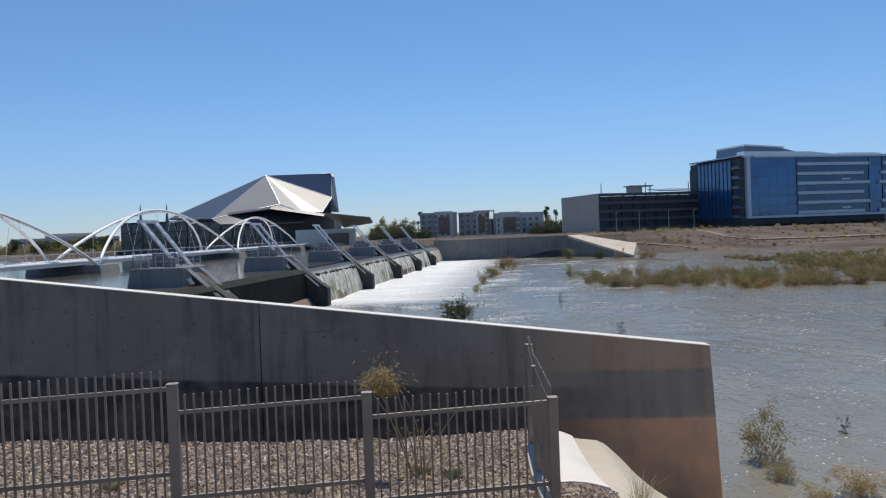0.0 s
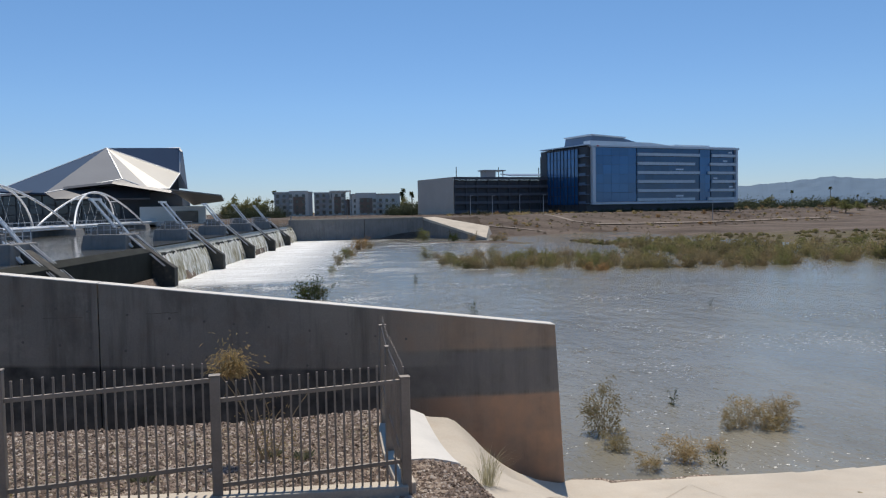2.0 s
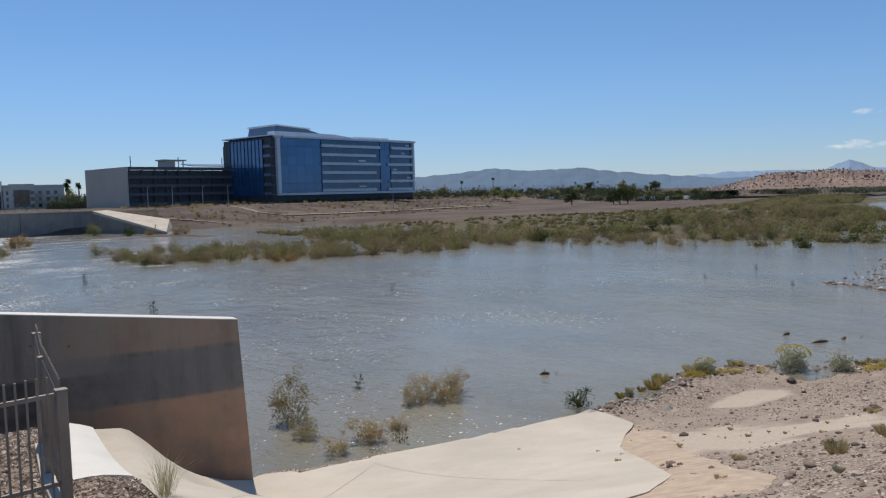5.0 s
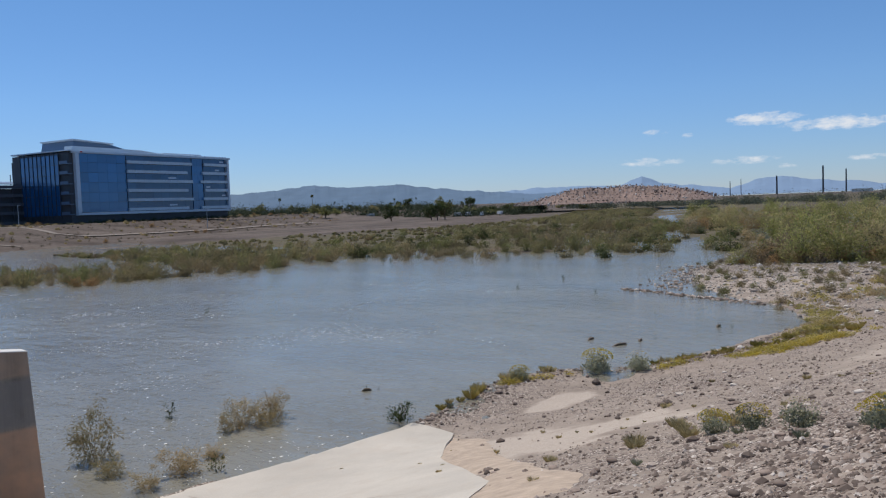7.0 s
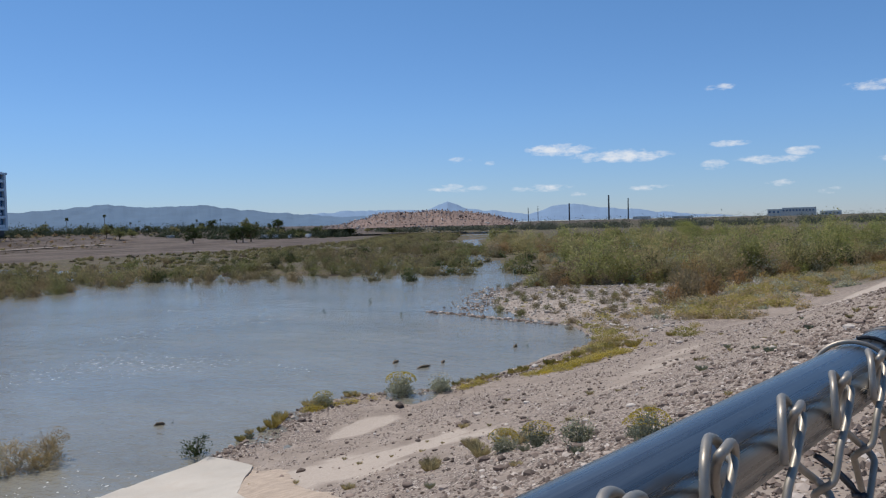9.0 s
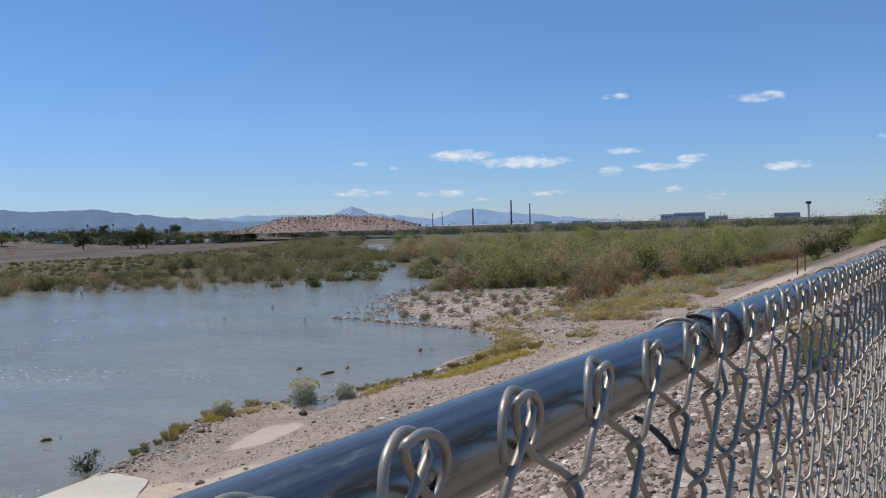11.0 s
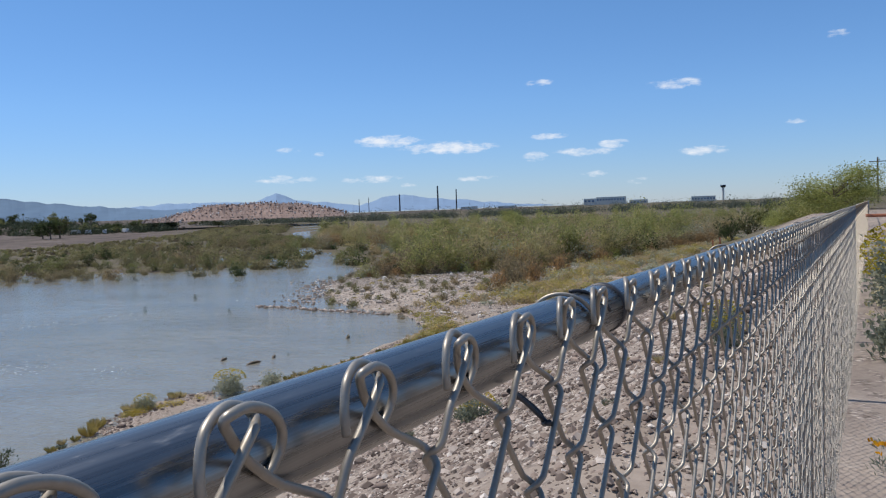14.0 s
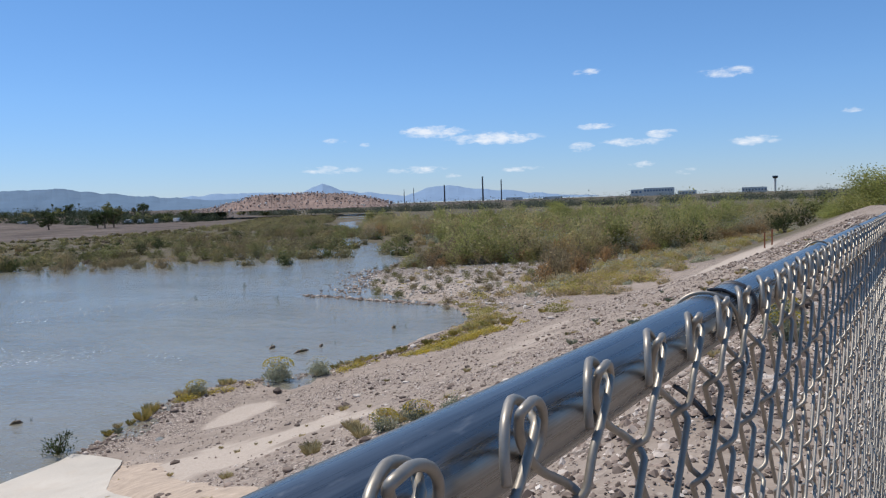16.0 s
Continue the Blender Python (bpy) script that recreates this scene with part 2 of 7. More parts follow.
def make_water(name, murk, calm):
    m = Nodes(name)
    p = m.pos()
    flow = m.pos(scale=(1.0, 0.45, 1.0))
    swell, ripple, tiny = m.noise(flow, 0.16, 4, 0.6), m.noise(flow, 0.9, 5, 0.62), m.noise(p, 3.2, 3, 0.6)
    rough_patch = m.ramp(m.noise(p, 0.045, 4, 0.6), (0.36, (0.5, 0.5, 0.5)), (0.66, (1, 1, 1)))
    sx = m.n.new("ShaderNodeSeparateXYZ")
    m.l.new(p, sx.inputs[0])
    # foam below the gates, thinning downstream
    d = m.math("SUBTRACT", sx.outputs[0], m.math("ADD", m.math("MULTIPLY", sx.outputs[1], 0.084), -24.4))
    near_dam = m.math("MULTIPLY", m.math("SUBTRACT", 1.0, m.math("MULTIPLY", d, 0.021)), m.math("MULTIPLY", m.math("ADD", m.math("SUBTRACT", sx.outputs[1], 80.0), m.math("MULTIPLY", m.math("SUBTRACT", m.noise(p, 0.13, 4, 0.6), 0.5), 30.0)), 0.045, True), True)
    streaks = m.noise(m.pos(scale=(0.16, 0.8, 1.0)), 0.55, 6, 0.7)
    lace = m.noise(p, 1.3, 6, 0.7)
    foam = m.math("ADD", m.math("MULTIPLY", near_dam, 1.2), m.math("MULTIPLY", m.math("SUBTRACT", m.math("ADD", m.math("MULTIPLY", streaks, 0.6), m.math("MULTIPLY", lace, 0.4)), 0.63), 13.0))
    foam = m.math("MULTIPLY", foam, 1.15, True)
    boil = m.math("MULTIPLY", m.math("SUBTRACT", 1.6, m.math("MULTIPLY", d, 0.085), True), m.math("MULTIPLY", m.math("SUBTRACT", sx.outputs[1], 88.0), 0.15, True))
    foam = m.math("MAXIMUM", foam, m.math("MULTIPLY", boil, m.math("SUBTRACT", m.math("ADD", m.math("MULTIPLY", streaks, 1.3), m.math("MULTIPLY", lace, 1.3)), 0.55), True))
    # sun glints on the fast water, painted as small white flecks
    gust = m.math("MULTIPLY", m.math("SUBTRACT", m.noise(p, 0.11, 3, 0.6), 0.5), 0.6)
    crest = m.math("ADD", m.noise(m.pos(scale=(0.9, 1.5, 1.0)), 3.1, 4, 0.65), gust)
    lively = m.math("MULTIPLY", m.math("SUBTRACT", 78.0, sx.outputs[0]), 0.016, True)
    race = m.math("MULTIPLY", m.math("SUBTRACT", 1.0, m.math("MULTIPLY", d, 0.014), True), m.math("MULTIPLY", m.math("SUBTRACT", sx.outputs[1], 55.0), 0.02, True))
    crest = m.math("ADD", crest, m.math("MULTIPLY", race, 0.11))
    shallows = m.math("MULTIPLY", m.math("SUBTRACT", 36.0, sx.outputs[1]), 0.008, True)
    glint = m.ramp(m.math("SUBTRACT", m.math("ADD", crest, m.math("MULTIPLY", m.math("SUBTRACT", lively, 1.0), 0.12)), shallows), (0.635, (0, 0, 0)), (0.675, (1, 1, 1)))
    foam = m.math("MAXIMUM", foam, m.math("MULTIPLY", glint, 0.9))
    if calm:
        foam = 0.0
    col = m.mix(foam, m.ramp(swell, (0.3, shade(murk, 0.85)), (0.7, shade(murk, 1.15))), (0.86, 0.88, 0.89))
    m.set(Base_Color=col, Roughness=m.math("ADD", 0.10, m.math("MULTIPLY", foam, 0.6)) if not calm else 0.05)
    m.bsdf.inputs["IOR"].default_value = 1.33
    hh = m.math("ADD", m.math("MULTIPLY", ripple, 0.75), m.math("MULTIPLY", tiny, 0.16))
    hh = m.math("MULTIPLY", hh, rough_patch)
    hh = m.math("ADD", hh, m.math("MULTIPLY", lace, m.math("MULTIPLY", foam, 0.8)) if not calm else 0.0)
    m.set(Normal=m.bump(hh, 1.0 if not calm else 0.3, 0.3 if not calm else 0.2, m.bump(swell, 0.2, 0.3)))
    return m.mat


def make_falls():
    m = Nodes("falling_water")
    q = m.pos(scale=(0.5, 1.0, 0.05))
    s1, s2 = m.noise(q, 1.9, 5, 0.7), m.noise(m.pos(scale=(0.5, 1.0, 0.12)), 6.5, 4, 0.7)
    f = m.math("ADD", m.math("MULTIPLY", s1, 0.6), m.math("MULTIPLY", s2, 0.4))
    col = m.ramp(f, (0.39, (0.19, 0.15, 0.065)), (0.47, (0.44, 0.38, 0.235)), (0.56, (0.92, 0.90, 0.83)))
    zz = m.n.new("ShaderNodeSeparateXYZ")
    m.l.new(m.pos(), zz.inputs[0])
    smooth_lip = m.math("MULTIPLY", m.math("SUBTRACT", m.math("ADD", zz.outputs[2], m.math("MULTIPLY", s1, 0.8)), 3.95), 2.2, True)
    col = m.mix(smooth_lip, col, (0.055, 0.055, 0.03))
    m.set(Base_Color=col, Roughness=0.32, Normal=m.bump(f, 0.7, 0.12))
    return m.mat


def make_glass(name, tint, rough=0.04):
    """Dark reflective curtain glass, pane by pane a little out of plane."""
    m = Nodes(name)
    o = m.n.new("ShaderNodeObjectInfo").outputs["Random"]
    g = m.n.new("ShaderNodeNewGeometry").outputs["Random Per Island"]
    v = m.math("ADD", m.math("MULTIPLY", o, 0.5), m.math("MULTIPLY", g, 0.5))
    m.set(Base_Color=m.mix(v, shade(tint, 0.7), shade(tint, 1.35)), Roughness=m.math("ADD", rough, m.math("MULTIPLY", v, 0.06)))
    m.bsdf.inputs["IOR"].default_value, m.bsdf.inputs["Metallic"].default_value = 1.7, 0.35
    m.set(Normal=m.bump(m.noise(m.pos(), 0.25, 2), 0.15, 0.2))
    return m.mat


EARTH = make_ground()
RIVER = make_water("river_water", (0.205, 0.189, 0.147), False)
LAKE = make_water("lake_water", (0.13, 0.125, 0.11), True)
FALLS = make_falls()
# last band paints the trench's shade into the wall foot
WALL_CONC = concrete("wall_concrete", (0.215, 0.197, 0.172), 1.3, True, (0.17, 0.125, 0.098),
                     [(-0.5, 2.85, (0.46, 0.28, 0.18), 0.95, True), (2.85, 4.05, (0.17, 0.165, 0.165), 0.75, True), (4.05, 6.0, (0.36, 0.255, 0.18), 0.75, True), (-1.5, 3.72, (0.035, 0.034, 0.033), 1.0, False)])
DAM_CONC = concrete("dam_concrete", (0.22, 0.22, 0.22), 0.7)
SLAB_CONC = concrete("slab_concrete", (0.50, 0.445, 0.375), 0.9, False, (0.42, 0.33, 0.245))
WET_CONC = concrete("wet_dark_concrete", (0.05, 0.05, 0.046), 0.6)
FENCE_PAINT = plain("weathered_fence_paint", (0.26, 0.225, 0.19), 0.55, 0.2, 0.2, 3, 30)
STEEL_WHITE = plain("white_painted_steel", (0.78, 0.79, 0.80), 0.4, 0.1, 0.08, 0.5, 8)
STEEL_GREY = plain("galvanised_truss_steel", (0.40, 0.42, 0.45), 0.5, 0.3, 0.15, 0.8, 9)
STEEL_DARK = plain("gate_steel", (0.027, 0.028, 0.023), 0.7, 0.0, 0.45, 0.4, 4)
STEEL_DARK.node_tree.nodes["Principled BSDF"].inputs["Specular IOR Level"].default_value = 0.08
BARK = plain("bark", (0.16, 0.12, 0.085), 0.9, 0, 0.3, 4, 30, 0.5)
DRY_STEM = plain("dry_stems", (0.30, 0.23, 0.14), 0.9, 0, 0.3, 4, 30, 0.3)

# ---- building blocks ----


class Mesh:
    """Collects vertices and faces of one part."""

    def __init__(self):
        self.v, self.f = [], []

    def add(self, verts, faces):
        o = len(self.v)
        self.v += [tuple(p) for p in verts]
        self.f += [tuple(i + o for i in q) for q in faces]
        return self

    def box(self, c, s, yaw=0.0, taper=1.0):
        hx, hy, hz = (k / 2 for k in s)
        ca, sa = math.cos(yaw), math.sin(yaw)
        pts = []
        for z, k in ((-hz, 1.0), (hz, taper)):
            for x, y in ((-hx, -hy), (hx, -hy), (hx, hy), (-hx, hy)):
                pts.append((c[0] + (x * ca - y * sa) * k, c[1] + (x * sa + y * ca) * k, c[2] + z))
        return self.add(pts, [(3, 2, 1, 0), (4, 5, 6, 7), (0, 1, 5, 4), (1, 2, 6, 5), (2, 3, 7, 6), (3, 0, 4, 7)])

    def hexa(self, low, high):
        """A block between two quads, listed counter-clockwise from above."""
        return self.add([*low, *high], [(3, 2, 1, 0), (4, 5, 6, 7), (0, 1, 5, 4), (1, 2, 6, 5), (2, 3, 7, 6), (3, 0, 4, 7)])

    def prism(self, outline, z0, z1):
        n = len(outline)
        pts = [(*p, z0) for p in outline] + [(*p, z1) for p in outline]
        return self.add(pts, [tuple(range(n))[::-1], tuple(range(n, 2 * n))] + [(i, (i + 1) % n, n + (i + 1) % n, n + i) for i in range(n)])

    def tube(self, path, r, n=6, caps=True):
        path = [Vector(p) for p in path]
        rs = r if isinstance(r, (list, tuple)) else [r] * len(path)
        t0 = (path[1] - path[0]).normalized()
        side = t0.orthogonal().normalized()
        verts = []
        for i, p in enumerate(path):
            t = (path[min(i + 1, len(path) - 1)] - path[max(i - 1, 0)]).normalized()
            side = (side - t * side.dot(t)).normalized()
            up = t.cross(side)
            for k in range(n):
                a = 2 * math.pi * k / n
                verts.append(p + (side * math.cos(a) + up * math.sin(a)) * rs[i])
        faces = [(i * n + k, i * n + (k + 1) % n, (i + 1) * n + (k + 1) % n, (i + 1) * n + k) for i in range(len(path) - 1) for k in range(n)]
        if caps:
            faces += [tuple(range(n))[::-1], tuple(range((len(path) - 1) * n, len(path) * n))]
        return self.add(verts, faces)

    def beam(self, p, q, w, h=None):
        """A square bar from p to q."""
        p, q = Vector(p), Vector(q)
        t = (q - p).normalized()
        s = t.cross(Vector((0, 0, 1)))
        s = s.normalized() * w / 2 if s.length > 1e-4 else Vector((w / 2, 0, 0))
        u = s.cross(t).normalized() * (h or w) / 2
        a = [p - s - u, p + s - u, p + s + u, p - s + u]
        c = [k + (q - p) for k in a]
        return self.add(a + c, [(3, 2, 1, 0), (4, 5, 6, 7), (0, 1, 5, 4), (1, 2, 6, 5), (2, 3, 7, 6), (3, 0, 4, 7)])

    def data(self, name, mat, smooth=False):
        me = bpy.data.meshes.new(name)
        me.from_pydata(self.v, [], self.f)
        if smooth:
            me.polygons.foreach_set("use_smooth", [True] * len(me.polygons))
        me.materials.append(mat)
        me.update()
        return me


def thing(name, at, label, category, group="", kind="", yaw=0.0):
    e = new(name)
    e.empty_display_size = 0.2
    e.matrix_world = pose(*at, 0, 0, math.degrees(yaw))
    return tagged(e, label, category, group, kind)


def part(name, mesh, mat, parent=None, label="", smooth=False, bevel=0.0):
    """One mesh object; under a parent its vertices are in the parent's space."""
    me = mesh if isinstance(mesh, bpy.types.Mesh) else mesh.data(name, mat, smooth)
    ob = new(name, me)
    if parent is not None:
        ob.parent = parent
    if label:
        tagged(ob, label)
    if bevel:
        mod = ob.modifiers.new("bevel", "BEVEL")
        mod.width, mod.segments, mod.limit_method = bevel, 2, "ANGLE"
    return ob


def smooth01(a, b, x):
    t = min(1.0, max(0.0, (x - a) / (b - a)))
    return t * t * (3 - 2 * t)


def lerp_list(table, x):
    if x <= table[0][0]:
        return table[0][1]
    for (x0, y0), (x1, y1) in zip(table, table[1:]):
        if x <= x1:
            return y0 + (y1 - y0) * (x - x0) / (x1 - x0)
    return table[-1][1]


def fbm(x, y, s, seed=0.0):
    return noise.fractal((x * s, y * s, seed), 1.0, 2.0, 4)


# ---- the lie of the land: river level is z = 0 ----
CREST = 6.38          # top of the near levee
LAKE_Z = 4.35
SHORE = [(-60, 22), (6, 21.3), (18, 21.2), (22, 22.6), (26, 23.4), (29, 22.8), (32, 19.8), (36, 18.3), (42, 17.9), (47.5, 18.4), (52, 20.5),
         (55, 23), (57, 27), (62, 33), (75, 40), (95, 46), (110, 53), (139, 74), (200, 110), (400, 225), (5000, 2900)]
BERM = [(1.2, CREST), (4, 5.5), (8, 4.45), (11.8, 3.72), (15, 3.35), (19.5, 3.02)]
OGEE = [(1.2, 3.06), (1.5, 3.04), (2.0, 2.85), (2.64, 2.78), (3.05, 2.4), (3.45, 1.95), (3.87, 1.58), (4.35, 1.2), (5.05, 0.78), (6.0, 0.24), (7.5, 0.08), (60, 0.02)]
EDGE = [(-60, 17.0), (-12, 17.3), (-8, 17.45), (-5.8, 17.68), (-3, 18.4), (-0.6, 19.15), (0.5, 19.3), (3.9, 19.15), (4.35, 19.5), (5.05, 20.0), (6.0, 21.1), (6.4, 21.45)]      # lip of the trench along the wall


def wall_y(x):
    return 21.23 - 0.0524 * (x - 5.95)


def dam_x(y):
    return -24.4 + 0.084 * y


def near_bank(x, y):
    crest = 1.3 - 0.125 * x
    shore = lerp_list(SHORE, x)
    if y <= crest:
        return CREST
    run = min(shore - crest, 21.0 - 5.0 * smooth01(35, 60, x))
    u = (y - crest) / run
    if u < 1:
        foot = 0.06 + 0.75 * smooth01(30, 55, x)
        bank = foot + (CREST - foot) * (1 - u) ** 1.35
        return bank
    foot = 0.06 + 0.75 * smooth01(30, 55, x)
    return max(-1.6, foot - (y - crest - run) * (foot / max(shore - crest - run, 0.5) if y < shore else 0.16))


def ground_z(x, y):
    if y < -30 - abs(x) * 0.2:
        return CREST
    wy = wall_y(x) + 0.45
    z = near_bank(x, y)
    if x < 7.5:
        berm = lerp_list(BERM, y) - 0.045 * max(-30.0, min(0.0, x)) * smooth01(2, 8, y)
        mid = berm + (z - berm) * smooth01(0.8, 7.5, x)
        z = mid + (max(lerp_list(OGEE, x), z) - mid) * smooth01(13.0, 18.8, y)
        if x < 2.0:
            z = berm + (z - berm) * smooth01(0.9, 2.0, x)
    if x < 6.4 and y > lerp_list(EDGE, x):
        z = -1.6
    if x < 18.4 and 21.5 < y < 27:
        z = min(z, -0.4)
    shore = lerp_list(SHORE, x)
    # far side
    if y > shore + 4 or (x < 6.4 and y > wy + 0.3):
        n = (y - 205 - 0.534 * (x - 40)) * 0.882
        bed = -1.5
        # flooded willow flats
        flats = smooth01(-62, -35, n + 10 * fbm(x, y, 0.02, 3)) * smooth01(14, 24, x)
        bed += flats * (1.32 + 0.42 * fbm(x, y, 0.06, 1.0))
        thick = smooth01(8, 30, y - shore - 8 + 14 * fbm(x, y, 0.025, 6)) * smooth01(84, 100, x)
        bed = max(bed, -1.5 + thick * (2.0 + 0.3 * fbm(x, y, 0.05, 2.0)))
        bed = max(bed, -1.5 + 2.1 * smooth01(128, 150, x + 4 * fbm(x, y, 0.05, 8)))
        up = smooth01(0, 42, n) * 5.4 + smooth01(-10, 60, n) * 0.4
        if x < 46:
            up = 0 if y < 224 else 5.75
            if x > 29:
                up = up if y >= 226 else 0.0
        z2 = max(bed, up) if up > 0.3 else bed
        if x > 46 and n < 60:
            z2 += 0.25 * fbm(x, y, 0.05, 9) * smooth01(0, 20, n)
        if x < dam_x(y) - 1 and y > wy:
            far_shore = 268 + 0.35 * (x + 78) if x > -150 else 243 + (x + 150) * 0.75
            z2 = 1.0 if y < far_shore else 1.0 + 4.6 * smooth01(0, 9, y - far_shore)
        z = z2 if y > shore + 6 or x < 6.4 else z + (z2 - z) * smooth01(4, 6, y - shore)
    return z


def surface_z(x, y):
    """The ground with its small humps near the levee."""
    z = ground_z(x, y)
    near = smooth01(75, 40, math.hypot(x - 15, y - 8))
    if near > 0 and z > -0.6:
        z += near * (0.10 * fbm(x, y, 0.25, 4) + 0.035 * fbm(x, y, 1.3, 7))
    return z


def spread(*bands):
    out = []
    for a, b, s in bands:
        n = max(1, round((b - a) / s))
        out += [a + (b - a) * i / n for i in range(n)]
    return out + [bands[-1][1]]


RAMP_LOW = [(1.05, 13.9), (1.6, 14.2), (1.95, 10.4), (2.8, 8.6), (8.9, 9.2), (10.7, 10.3), (12.6, 12.8), (14.6, 15.7), (16.6, 17.5), (18.2, 18.7), (18.55, 19.6), (18.7, 20.7)]


BANK_FOOT = [(40, 172), (54, 178), (78, 188), (113, 187), (146, 186), (174, 182), (266, 206), (420, 300), (900, 600)]      # far edge of the flats


def build_ground():
    xs = spread((-4900, -900, 800), (-900, -200, 100), (-200, -40, 8), (-40, -14, 1.5), (-14, 26, 0.3), (26, 60, 0.6), (60, 120, 1.6), (120, 300, 5), (300, 900, 50), (900, 4900, 500))
    ys = spread((-4900, -900, 800), (-900, -60, 120), (-60, -4, 4), (-4, 26, 0.3), (26, 60, 1.0), (60, 130, 2.4), (130, 310, 4), (310, 900, 60), (900, 4900, 500))
    me = bpy.data.meshes.new("ground")
    verts, cover = [], []
    for y in ys:
        for x in xs:
            z = surface_z(x, y)
            if 1.3 < x < 18.4 and lerp_list(RAMP_LOW, x) + 0.25 < y < min(21.4, lerp_list(EDGE, x) - 0.1 if x < 6.4 else 21.4):
                z = ground_z(x, y) - 0.2
            verts.append((x, y, z))
            far = smooth01(70, 110, math.hypot(x, y))
            fenced = 1.0 if x < 1.0 and y > 3 else 0.0
            patch = 0.42 + 0.35 * fbm(x, y, 0.13, 11) + 0.25 * smooth01(19, 22, y) * smooth01(16, 20, x) * smooth01(60, 36, x)
            bar = smooth01(52, 60, x) * smooth01(22, 26, y) * smooth01(110, 90, x)
            g = max(fenced, min(1.0, max(0.0, patch + 0.5 * bar)), 0.0)
            n = (y - 205 - 0.534 * (x - 40)) * 0.882
            bank_foot = lerp_list(BANK_FOOT, x)
            green = (smooth01(75, 100, x) * smooth01(6, -6, n) + smooth01(15, 25, x) * smooth01(90, 100, y)) * smooth01(bank_foot + 10, bank_foot - 4, y)
            if fenced and y < 22:
                green = 0.6
            wob = 0.55 * fbm(x, y, 0.45, 41)
            sandy = max(0.9 * smooth01(1.25, 0.5, wob + math.hypot((x - 16.0 + 0.55 * (y - 14.0)) / 3.6, (y - 14.0) / 4.6)), 0.85 * smooth01(1.2, 0.6, 0.5 * wob + math.hypot((x - 24.2) / 2.3, (y - 18.6) / 0.9)),
                        smooth01(1.3, 0.8, math.hypot((x - 66) / 22, (y - 2.2 + 0.12 * (x - 66)) / 2.2)), 0.5 * smooth01(1.3, 0.5, wob + math.hypot((x - 31) / 7.5, (y - 9.0 - 0.1 * (x - 31)) / 1.3)))
            sandy = max(sandy, 0.62 * smooth01(53, 60, x) * smooth01(92, 84, x) * smooth01(20, 25, y) * smooth01(46, 42, y))
            g = g * (1 - 0.9 * sandy)
            cover.append((g, far, min(1.0, green) * smooth01(0.0, 0.5, z + 0.6), sandy))
    w = len(xs)
    faces = [(j * w + i, j * w + i + 1, (j + 1) * w + i + 1, (j + 1) * w + i) for j in range(len(ys) - 1) for i in range(w - 1)]
    me.from_pydata(verts, [], faces)
    me.polygons.foreach_set("use_smooth", [True] * len(faces))
    att = me.color_attributes.new("cover", "FLOAT_COLOR", "POINT")
    att.data.foreach_set("color", [c for q in cover for c in q])
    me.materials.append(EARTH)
    return tagged(new("ground", me), "brown desert earth, gravel and dry river banks", "ground", kind="structure")


build_ground()

# water sheets
me = Mesh().add([(dam_x(15) - 2, 15, 0), (700, 15, 0), (700, 420, 0), (dam_x(420) - 2, 420, 0)], [(0, 1, 2, 3)])
tagged(part("river", me, RIVER), "murky brown-grey river water with foam below the gates", "water", kind="structure")
me = Mesh().add([(-700, 22.2, LAKE_Z), (dam_x(22.2) - 3, 22.2, LAKE_Z), (dam_x(330) - 3, 330, LAKE_Z), (-700, 330, LAKE_Z)], [(0, 1, 2, 3)])
tagged(part("lake", me, LAKE), "calm grey-blue lake water held behind the gates", "water", kind="structure")


# sunlight painted into the wall cap; the ramp strip's own pale colour
CAP_CONC = plain("sunlit_cap_pale_strip", (0.62, 0.60, 0.57), 0.85, 0, 0.1, 0.8, 12)


# ---- near wing wall ----
def wall_top(x):
    return 4.69 + 0.122 * (5.95 - x)


